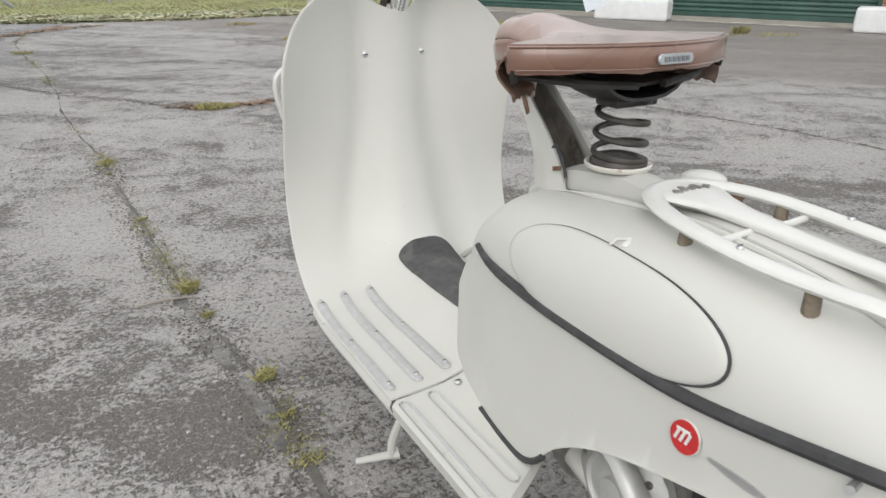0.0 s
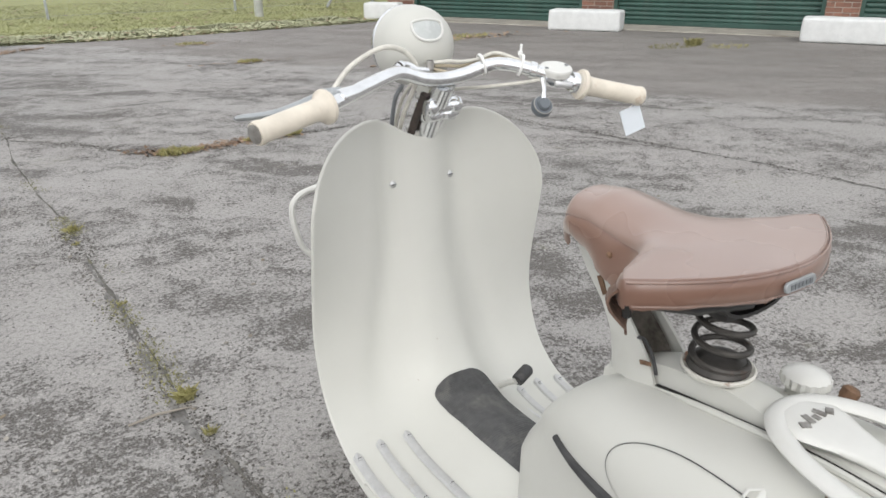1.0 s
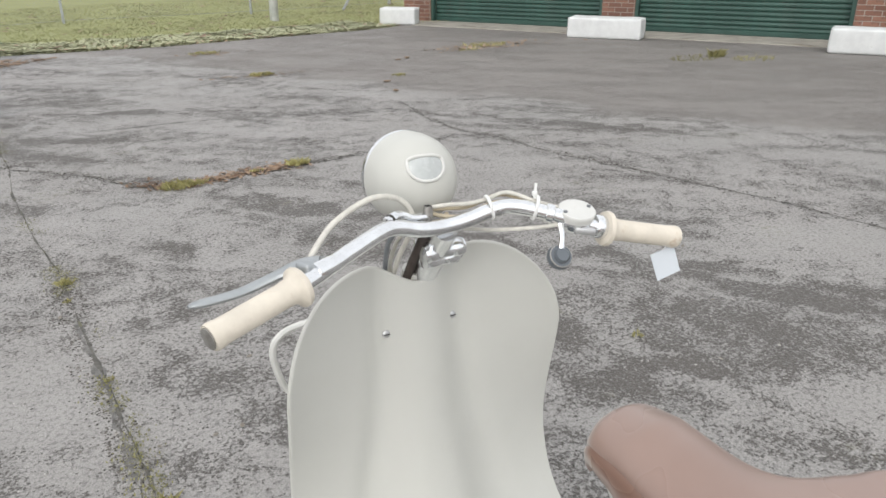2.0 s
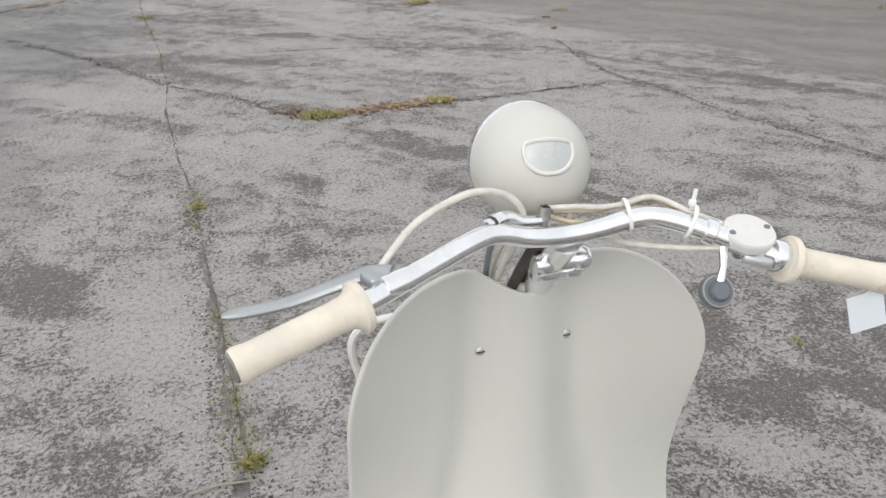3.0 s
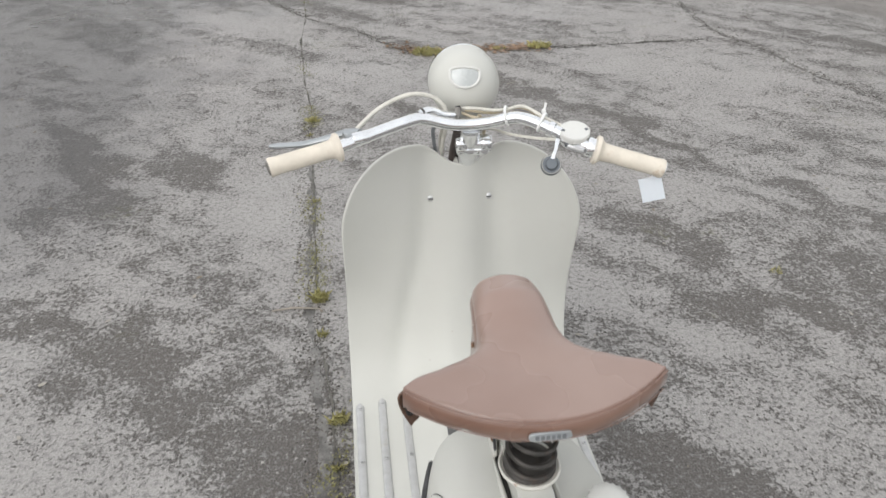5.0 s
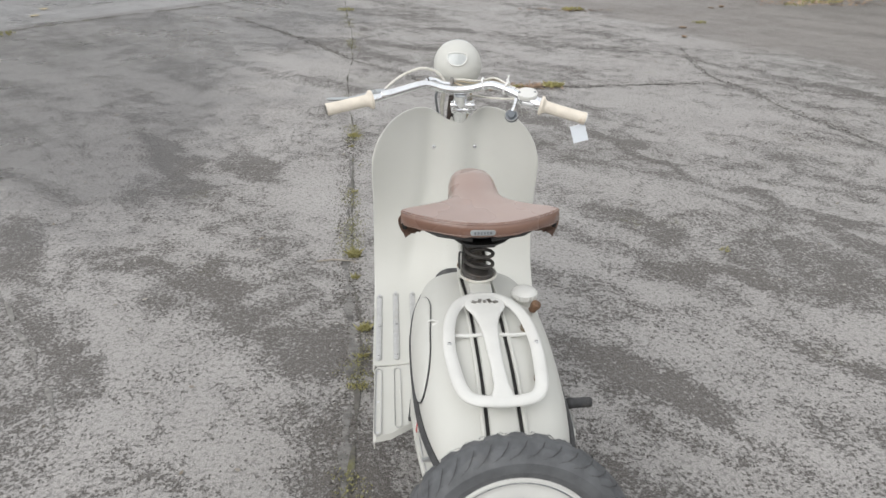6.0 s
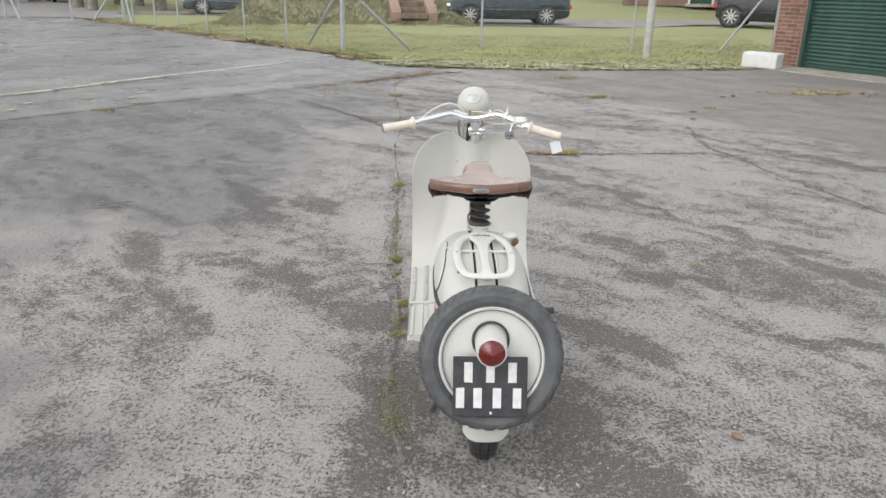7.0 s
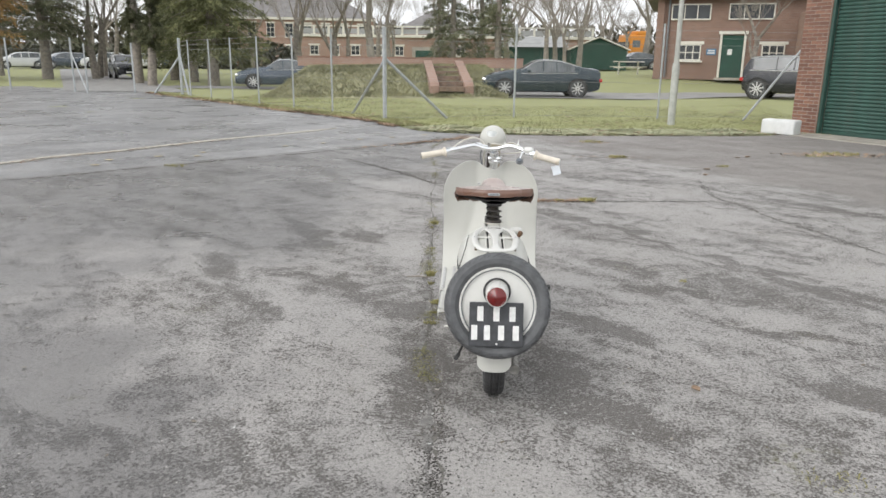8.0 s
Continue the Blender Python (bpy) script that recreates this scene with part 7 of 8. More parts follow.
scatter("grass", "rough tufted grass on the mound", "grass", 14000, lambda r: (lambda x, t: (x, 24.8 + 4.4 * t, land(x, 26) + 1.16 * interp(24.8 + 4.4 * t, [24.6, 25.3, 26.2, 27.2, 28.2, 29.4], [0, .1, .42, .78, .97, 1.0]) * smooth_step(x, -8.6, -6.9) * (1 - smooth_step(x, 0.2, 1.6)) - 0.02))(r.uniform(-8.2, 1.2), r.random()), MOUND_GRASS, 0.13, 32, 0.6, 0.35, 0.10)
PAR = thing("brick_parapet", "low orange-brick parapet on the mound", "brick wall", (-2.9, 29.7, land(-3, 29.7) + 1.05))
part("brickwork", box(bmesh.new(), (9.8, 0.34, 0.36), pose(0, 0, 0.18)), BRICK_ORANGE, PAR, smooth=False)
part("coping", box(bmesh.new(), (9.86, 0.38, 0.05), pose(0, 0, 0.385), 0.008), BRICK_RED, PAR, smooth=False)
for x in (-1.72, -0.42):
    CH = thing("cheek_wall", "sloping orange-brick cheek wall beside steps", "brick wall", (x, 26.2, land(x, 26.2)), 8.5, "cheek walls of the steps")
    bm = bmesh.new()
    lo, hi = [], []
    for y, z in ((-1.0, 0.42), (-0.9, 0.52), (0.6, 0.92), (2.2, 1.34), (2.4, 1.36)):
        lo.append((y, z))
    vs = [[bm.verts.new((sx * 0.17, y, zz)) for y, zz in lo] + [bm.verts.new((sx * 0.17, 2.4, -0.1)), bm.verts.new((sx * 0.17, -1.0, -0.1))] for sx in (-1, 1)]
    for k in range(7):
        bm.faces.new((vs[0][k], vs[0][(k + 1) % 7], vs[1][(k + 1) % 7], vs[1][k]))
    bm.faces.new(vs[0])
    bm.faces.new(vs[1][::-1])
    bmesh.ops.recalc_face_normals(bm, faces=bm.faces)
    part("brickwork", bm, BRICK_ORANGE, CH, smooth=False)
ST = thing("mound_steps", "worn brick steps up the mound", "steps", (-1.07, 26.2, land(-1, 26.2)), 8.5)
for k in range(1, 6):
    part("step", box(bmesh.new(), (0.98, 0.7, 0.18), pose(0, -1.5 + k * 0.66, 0.12 + k * 0.185), 0.01), OLD_STEPS, ST, smooth=False)


# ---- cars
def car(label, loc, rz, paint, shape="saloon", length=4.6, height=1.43, width=1.8, category="car", group="parked cars"):
    """x runs from tail to nose; body, glass, lamps and wheels."""
    T = thing("car", label, category, loc, rz, group)
    L, H, W = length, height, width / 2
    if shape == "saloon":
        st = [(-0.500, 0.36, 0.72, 0.86, 0.80), (-0.488, 0.28, 0.68, 1.04, 0.90), (-0.43, 0.20, 0.69, 1.10, 0.97), (-0.36, 0.19, 0.69, 1.13, 0.99), (-0.22, 0.18, 0.69, 1.33, 1.0), (-0.10, 0.18, 0.68, 1.42, 1.0), (0.00, 0.18, 0.67, 1.42, 1.0), (0.07, 0.18, 0.66, 1.34, 1.0), (0.17, 0.18, 0.66, 1.07, 1.0), (0.30, 0.19, 0.64, 0.99, 0.99), (0.42, 0.20, 0.60, 0.88, 0.96), (0.485, 0.22, 0.52, 0.72, 0.88), (0.50, 0.28, 0.46, 0.60, 0.80)]
        glass = (-0.30, 0.17)
    else:
        st = [(-0.500, 0.30, 0.72, 0.95, 0.80), (-0.488, 0.26, 0.70, 1.10, 0.90), (-0.44, 0.22, 0.72, 1.36, 0.97), (-0.36, 0.20, 0.72, 1.43, 0.99), (-0.15, 0.19, 0.71, 1.46, 1.0), (0.02, 0.18, 0.70, 1.43, 1.0), (0.10, 0.18, 0.69, 1.34, 1.0), (0.25, 0.18, 0.68, 1.04, 1.0), (0.34, 0.19, 0.66, 0.98, 0.99), (0.44, 0.20, 0.60, 0.88, 0.95), (0.488, 0.22, 0.55, 0.72, 0.86), (0.50, 0.28, 0.50, 0.62, 0.78)]
        glass = (-0.43, 0.22)
    k = H / 1.43
    fine = catmull([(a * L, 0, 0) for a, *_ in st], 5)
    par = [catmull([(s[0] * L, s[j], 0) for s in st], 5) for j in (1, 2, 3, 4)]

    def at(x):
        return [interp(x, [p.x for p in q], [p.y for p in q]) for q in par]

    def section(x):
        lo, belt, top, f = at(x)
        w = W * f
        belt = min(belt, top - 0.04) + 0.22
        belt = min(belt, top - 0.03)
        cab = max(0.0, min(1.0, (top - belt) / 0.4))
        wr = w * (0.86 - 0.09 * cab)
        half = [(0.80 * w, lo), (0.96 * w, lo + 0.06), (w, 0.42), (w * 0.985, (0.42 + belt) / 2), (w * 0.95, belt), (wr + 0.02, top - 0.05), (wr * 0.86, top - 0.012), (wr * 0.45, top), (0, top + 0.004)]
        return [Vector((x, -a, z * k)) for a, z in half] + [Vector((x, a, z * k)) for a, z in reversed(half[:-1])]

    bm = bmesh.new()
    vs = grid(bm, [section(p.x) for p in fine])
    bm.faces.new(vs[0][::-1])
    bm.faces.new(vs[-1])
    bmesh.ops.recalc_face_normals(bm, faces=bm.faces)
    body = part("body", bm, paint, T, angle=45)
    axles = (-0.305 * L, 0.31 * L) if shape == "saloon" else (-0.345 * L, 0.29 * L)
    g0, g1 = glass[0] * L, glass[1] * L
    for sy in (0, 1):
        spans = [(g0 + 0.10, g0 + 0.36 * (g1 - g0)), (g0 + 0.38 * (g1 - g0), g0 + 0.60 * (g1 - g0)), (g0 + 0.625 * (g1 - g0), g1 - 0.20)]
        for a, b in spans:
            rows = []
            for x in np.linspace(a, b, 7):
                s = section(x)
                p, q = (s[4], s[5]) if sy == 0 else (s[-5], s[-6])
                out = Vector((0, -0.006 if sy == 0 else 0.006, 0.003))
                rows.append([p.lerp(q, 0.06) + out, p.lerp(q, 0.94) + out])
            bm = bmesh.new()
            grid(bm, rows)
            part("side_window", bm, CAR_GLASS, body)
        bm = bmesh.new()
        lo = [section(x)[4 if sy == 0 else -5] for x in np.linspace(g0, g1, 12)]
        part("window_trim", tube(bm, lo, 0.012, 5), ALU, body)
        hi = [section(x)[5 if sy == 0 else -6] for x in np.linspace(g0, g1, 16)]
        part("window_trim", tube(bmesh.new(), hi, 0.012, 5), ALU, body)
        bm = bmesh.new()
        box(bm, (0.14, 0.10, 0.11), pose(g1 - 0.28, (-1 if sy == 0 else 1) * (W + 0.06), 0.98 * k), 0.03, 2)
        part("mirror", bm, paint, body)
    for a, b, nm in ((g1 - 0.02, g1 - 0.52 if shape == "saloon" else g1 - 0.45, "windscreen"), (g0 + 0.02, g0 + 0.42, "rear_window") if shape == "saloon" else (-0.489 * L, -0.452 * L, "rear_window")):
        rows = []
        for x in np.linspace(a, b, 6):
            s = section(x)
            rows.append([s[i] + Vector((0.0, 0, 0.008)) for i in (6, 7, 8, 9, 10)])
        bm = bmesh.new()
        grid(bm, rows)
        part(nm, bm, CAR_GLASS, body)
    for sx, mat in ((0.472, PLATE_WHITE), (-0.488, RED_ENAMEL)):
        for sy in (-1, 1):
            part("headlight" if sx > 0 else "tail_light", box(bmesh.new(), (0.16, 0.36, 0.13), pose(sx * L, sy * W * 0.68, 0.64 * k, 0, 0, -sy * 18 * (1 if sx > 0 else -1)), 0.03, 2), CHROME if sx > 0 else mat, body)
    part("grille", box(bmesh.new(), (0.05, 0.52, 0.13), pose(0.492 * L, 0, 0.55 * k), 0.02, 2), GAP_SHADE, body)
    part("front_plate", box(bmesh.new(), (0.02, 0.5, 0.11), pose(0.505 * L, 0, 0.40 * k)), PLATE_WHITE, body)
    for x in axles:
        for sy in (-1, 1):
            m = axis_pose((x, sy * (W - 0.10), 0.335), (0, sy, 0))
            arch = part("wheel_arch", lathe(bmesh.new(), [(0.385, 0.0), (0.385, 0.112), (0.345, 0.114)], 26, m), GAP_SHADE, body)
            w = part("tyre", lathe(bmesh.new(), [(0.20, -0.10), (0.32, -0.10), (0.335, -0.07), (0.335, 0.10), (0.32, 0.125), (0.245, 0.125)], 26, m), RUBBER, T)
            rim = part("rim", lathe(bmesh.new(), [(0.25, 0.05), (0.262, 0.128), (0.24, 0.130), (0.235, 0.08), (0.0, 0.075)], 26, m), CAP_GREY, w)
            bm = bmesh.new()
            for q in range(9):
                box(bm, (0.05, 0.22, 0.02), m @ pose(0, 0, 0.118, 0, 0, q * 40) @ pose(0, 0.125, 0), 0.006)
            part("spokes", bm, ALU, w)
    return T


def on(x, y):
    return (x, y, land(x, y) + 0.018)


car("dark blue-grey saloon car parked on the lane", on(2.50, 27.05), 181.5, CAR_PAINT)
car("black hatchback parked beside the garages", on(11.35, 23.85), -33, CAR_PAINT_BLACK, "hatch", 3.6, 1.46, 1.70)
car("steel-blue saloon parked behind the mound", on(-9.78, 34.3), 196, CAR_PAINT_BLUE, "saloon", 4.5)
car("dark car parked before an orange lorry", on(13.7, 62.0), 186, CAR_PAINT, "saloon", 4.4)
car("dark grey people carrier by the trees", on(-25.2, 49.6), -56, CAR_PAINT_BLACK, "hatch", 4.4, 1.62, 1.75)
for k in range(7):
    car("white and silver car in the far car park", on(-47 + k * 3.2, 65.0 + 1.8 * k), 215 + 8 * (k % 3), (CAR_WHITE, CAR_WHITE, CAR_PAINT_BLUE)[k % 3], "hatch", 4.2, 1.5, 1.75, group="cars in the far car park")

# orange lorry
LR = thing("lorry", "orange lorry cab behind the brick house", "lorry", on(16.4, 76.0), 200)
cab = part("cab", box(bmesh.new(), (2.2, 2.4, 2.3), pose(0, 0, 1.95), 0.18, 3), ORANGE, LR)
part("windscreen", box(bmesh.new(), (0.05, 2.1, 0.75), pose(1.09, 0, 2.2, 0, -4), 0.02), CAR_GLASS, cab)
for sy in (-1, 1):
    part("side_window", box(bmesh.new(), (0.9, 0.05, 0.7), pose(0.35, sy * 1.19, 2.2), 0.02), CAR_GLASS, cab)
part("wind_deflector", box(bmesh.new(), (1.2, 2.2, 0.5), pose(-0.4, 0, 3.25), 0.15, 2), ORANGE, cab)
part("bumper", box(bmesh.new(), (0.3, 2.4, 0.5), pose(1.05, 0, 0.65), 0.05, 2), CAP_GREY, cab)
for x in (0.4, -2.6):
    for sy in (-1, 1):
        part("wheel", lathe(bmesh.new(), [(0.3, -0.14), (0.5, -0.14), (0.5, 0.14), (0.3, 0.14)], 20, axis_pose((x, sy * 1.05, 0.5), (0, sy, 0))), RUBBER, LR)
part("chassis", box(bmesh.new(), (4.5, 1.0, 0.3), pose(-1.8, 0, 0.8)), CAP_GREY, LR)


# ---- buildings: x along the front, y into the building, origin at the front's left foot
def window(parent, x, z, w, h, nx=2, nz=2, y=0.0, lintel=True):
    win = part("window", box(bmesh.new(), (w, 0.05, h), pose(x, y - 0.012, z + h / 2)), WINDOW_DARK, parent, smooth=False)
    bm = bmesh.new()
    t = 0.06
    for sx in (-1, 1):
        box(bm, (t, 0.07, h + t), pose(x + sx * w / 2, y - 0.035, z + h / 2))
    for zz in (z, z + h):
        box(bm, (w + t, 0.074, t), pose(x, y - 0.037, zz))
    for k in range(1, nx):
        box(bm, (0.045, 0.06, h), pose(x - w / 2 + w * k / nx, y - 0.034, z + h / 2))
    for k in range(1, nz):
        box(bm, (w, 0.056, 0.04), pose(x, y - 0.032, z + h * k / nz))
    part("frame", bm, CREAM_TRIM, win, smooth=False)
    if lintel:
        part("sill", box(bmesh.new(), (w + 0.24, 0.16, 0.07), pose(x, y - 0.07, z - 0.07)), CREAM_TRIM, win, smooth=False)
        part("head", box(bmesh.new(), (w + 0.30, 0.10, 0.13), pose(x, y - 0.04, z + h + 0.10)), CREAM_TRIM, win, smooth=False)
    return win


def block(name, label, a, yaw, w, d, h, wall, roof="flat", roof_mat=None, category="building", z0=None, rise=1.6, over=0.35):
    x, y = a
    T = thing(name, label, category, (x, y, land(x, y) - 0.1 if z0 is None else z0), yaw)
    W = part("wall", box(bmesh.new(), (w, d, h), pose(w / 2, d / 2, h / 2)), wall, T, smooth=False)
    bm = bmesh.new()
    if roof == "flat":
        box(bm, (w + 2 * over, d + 2 * over, 0.28), pose(w / 2, d / 2, h + 0.14), 0.02)
    else:
        q = [bm.verts.new(p) for p in ((-over, -over, h), (w + over, -over, h), (w + over, d + over, h), (-over, d + over, h))]
        if roof == "hip":
            r = [bm.verts.new(p) for p in ((d / 2, d / 2, h + rise), (w - d / 2, d / 2, h + rise))]
            fs = ((q[0], q[1], r[1], r[0]), (q[1], q[2], r[1]), (q[2], q[3], r[0], r[1]), (q[3], q[0], r[0]))
        elif roof == "gable_front":
            r = [bm.verts.new(p) for p in ((w / 2, -over, h + rise), (w / 2, d + over, h + rise))]
            fs = ((q[0], q[1], r[0]), (q[1], q[2], r[1], r[0]), (q[2], q[3], r[1]), (q[3], q[0], r[0], r[1]))
        else:
            r = [bm.verts.new(p) for p in ((-over, d / 2, h + rise), (w + over, d / 2, h + rise))]
            fs = ((q[0], q[1], r[1], r[0]), (q[1], q[2], r[1]), (q[2], q[3], r[0], r[1]), (q[3], q[0], r[0]))
        if roof == "gable_front":
            for y in (-0.02, d + 0.02):
                g = bmesh.new()
                g.faces.new([g.verts.new(p) for p in ((0, y, h - 0.02), (w, y, h - 0.02), (w / 2, y, h + rise * w / (w + 2 * over)))])
                part("gable", g, wall, T, smooth=False)
            fs = (fs[1], fs[3])
        for f in fs:
            bm.faces.new(f)
        if roof != "gable_front":
            bm.faces.new(q[::-1])
        bmesh.ops.recalc_face_normals(bm, faces=bm.faces)
    if roof == "gable_front":
        thick(bm, 0.06)
    part("roof", bm, roof_mat or SLATE, T, smooth=False)
    return T, W


# the two-storey brick house behind the garages
HS, HW = block("brick_house", "two-storey brown-brick house with cream windows", (8.75, 34.5), -15.5, 9.5, 8.0, 3.72, BRICK_BROWN, "flat", SLATE, z0=0.72, over=0.55)
part("pilaster", box(bmesh.new(), (0.32, 0.2, 3.7), pose(0.16, -0.08, 1.85)), BRICK_BROWN, HW, smooth=False)
window(HS, 1.62, 0.92, 1.0, 0.70, 3, 2)
window(HS, 5.35, 0.92, 0.95, 0.70, 3, 2)
window(HS, 1.55, 2.80, 1.75, 0.68, 3, 1, lintel=False)
window(HS, 4.25, 2.80, 1.95, 0.68, 3, 1, lintel=False)
DR = part("door", box(bmesh.new(), (0.95, 0.08, 1.98), pose(3.55, -0.03, 1.07), 0.01), GREEN_SHED, HS, "dark green panelled door")
bm = bmesh.new()
for sx in (-1, 1):
    box(bm, (0.10, 0.14, 2.12), pose(3.55 + sx * 0.53, -0.055, 1.10))
box(bm, (1.30, 0.16, 0.14), pose(3.55, -0.065, 2.19))
part("frame", bm, CREAM_TRIM, DR, smooth=False)
part("notice", box(bmesh.new(), (0.2, 0.01, 0.26), pose(3.45, -0.078, 1.30)), PLATE_WHITE, DR, smooth=False)
part("step", box(bmesh.new(), (1.4, 0.5, 0.12), pose(3.55, -0.22, 0.05)), CONCRETE, HS, smooth=False)
SG = part("sign", box(bmesh.new(), (0.44, 0.03, 0.30), pose(2.62, -0.02, 1.30)), BLUE_SIGN, HS, "small blue wall sign", smooth=False)
for k in range(2):
    part("sign_bar", box(bmesh.new(), (0.32, 0.012, 0.06), pose(2.62, -0.042, 1.25 + 0.11 * k)), PLATE_WHITE, SG, smooth=False)
part("drainpipe", tube(bmesh.new(), [(0.55, -0.12, 0.1), (0.55, -0.12, 2.0), (0.55, -0.12, 3.7)], 0.05, 6), CAP_GREY, HS)
part("side_wing", box(bmesh.new(), (3.4, 3.0, 3.0), pose(8.0, -1.55, 1.5)), BRICK_ORANGE, HS, smooth=False)

SH, SW_ = block("green_shed", "dark green timber shed with pale gable roof", (7.6, 57.4), -4, 4.4, 8, 1.55, GREEN_SHED, "gable_front", ROOF_PALE, z0=1.0, rise=0.95, over=0.2)
bm = bmesh.new()
tube(bm, [(-0.25, -0.28, 1.52), (2.2, -0.28, 2.52), (4.65, -0.28, 1.52)], 0.055, 4)
part("bargeboard", bm, CREAM_TRIM, SH, smooth=False)
SH2, _ = block("green_shed", "long green shed with a pale roof behind the cars", (2.6, 62), 0, 5.0, 7, 1.8, GREEN_SHED, "gable", ROOF_PALE, z0=1.0, rise=1.0)

HB, HBW = block("brick_hall", "long single-storey brick building with a white balustrade", (-18, 73), 3, 30, 9, 2.75, BRICK_ORANGE, "flat", CREAM_TRIM, z0=1.1, over=0.2)
for x in np.linspace(0, 30, 21):
    part("baluster", box(bmesh.new(), (0.22, 0.2, 0.75), pose(x, 0.1, 3.4)), CREAM_TRIM, HB, smooth=False)
part("balustrade_rail", box(bmesh.new(), (30.4, 0.24, 0.14), pose(15, 0.1, 3.84)), CREAM_TRIM, HB, smooth=False)
part("balustrade_panel", box(bmesh.new(), (30.0, 0.06, 0.5), pose(15, 0.16, 3.35)), ROOF_PALE, HB, smooth=False)
part("garage_door", box(bmesh.new(), (1.9, 0.08, 1.1), pose(12.8, -0.03, 0.95)), GREEN_SHED, HB, smooth=False)
part("door_surround", box(bmesh.new(), (2.6, 0.05, 1.7), pose(12.8, -0.01, 1.0)), CONCRETE, HB, smooth=False)
for x in (1.5, 3.6, 5.7, 8.0, 10.2, 16.5, 18.6, 20.6, 23.0, 25.2):
    window(HB, x, 1.0, 0.85, 0.9, 2, 2)
BB, BBW = block("barrack_block", "two-storey brick barrack block with white windows", (-35, 91.5), 12, 22, 11, 6.3, BRICK_ORANGE, "hip", SLATE, z0=0.6, rise=3.4)
for f in range(2):
    for k in range(9):
        window(BB, 1.6 + k * 2.35, 1.1 + f * 2.75, 1.0, 1.7, 2, 3)
part("porch", box(bmesh.new(), (1.8, 1.0, 2.6), pose(17.2, -0.5, 1.3)), CREAM_TRIM, BB, smooth=False)
part("eaves_band", box(bmesh.new(), (22.5, 0.3, 0.3), pose(11, -0.18, 6.15)), CREAM_TRIM, BB, smooth=False)
for x in (5.5, 14.0):
    part("chimney", box(bmesh.new(), (1.0, 1.0, 2.4), pose(x, 5.5, 9.8)), BRICK_ORANGE, BB, smooth=False)
CB, _ = block("brick_house", "brick house with a grey roof behind the hall", (-9.5, 92), 0, 9, 8, 4.6, BRICK_ORANGE, "hip", SLATE, z0=1.0, rise=2.6)
LB, _ = block("brick_house", "brick house far behind the trees", (27, 82), -10, 14, 9, 5.2, BRICK_RED, "hip", SLATE, z0=1.0, rise=2.4)
BN = thing("picnic_bench", "pale timber picnic bench on the grass", "bench", on(9.2, 42.6), 10)
part("top", box(bmesh.new(), (1.7, 0.7, 0.06), pose(0, 0, 0.74)), CREAM_TRIM, BN, smooth=False)
for sy in (-1, 1):
    part("seat", box(bmesh.new(), (1.7, 0.26, 0.05), pose(0, sy * 0.68, 0.44)), CREAM_TRIM, BN, smooth=False)
    part("leg", box(bmesh.new(), (0.08, 1.5, 0.09), pose(sy * 0.6, 0, 0.40)), CREAM_TRIM, BN, smooth=False)
    part("leg", box(bmesh.new(), (0.08, 0.08, 0.74), pose(sy * 0.6, 0, 0.37)), CREAM_TRIM, BN, smooth=False)


# ---- trees
def bare_tree(seed, height, trunk_r, spread=0.5, fine=3, droop=0.0):
    """Tapered trunk, limbs and fine twigs: returns trunk and crown bmeshes."""
    rnd = random.Random(seed)
    trunk, crown = bmesh.new(), bmesh.new()

    def grow(p, d, length, r, depth):
        pts, rs = [p], [r]
        for k in range(3):
            d = (d + Vector((rnd.uniform(-1, 1), rnd.uniform(-1, 1), rnd.uniform(-0.3, 0.5) - droop * depth)) * (0.07 if depth == 0 else 0.17)).normalized()
            pts.append(pts[-1] + d * length / 3)
            rs.append(max(0.006, r * (1 - 0.14 * (k + 1))))
        tube(trunk if depth < 2 else crown, pts if depth < 4 else pts[::3], rs if depth < 4 else rs[::3], 8 if depth < 1 else (5 if depth < 3 else 3))
        if depth >= 5:
            return
        for c in range((3, 4, 4, 4, fine)[depth]):
            a = rnd.uniform(0, 2 * math.pi)
            side = Vector((math.cos(a), math.sin(a), 0))
            nd = (d * (1 - spread * 0.5) + side * spread * rnd.uniform(0.6, 1.3) + Vector((0, 0, 0.22))).normalized()
            start = pts[-1] if c == 0 else pts[-1 - (c % 3)].lerp(pts[-1], rnd.random())
            grow(start, nd, length * rnd.uniform(0.55, 0.8), rs[-1] * (rnd.uniform(0.62, 0.85) if depth == 0 else rnd.uniform(0.42, 0.68)), depth + 1)

    grow(Vector((0, 0, -0.2)), Vector((0, 0, 1)), height * 0.28, trunk_r, 0)
    return trunk, crown


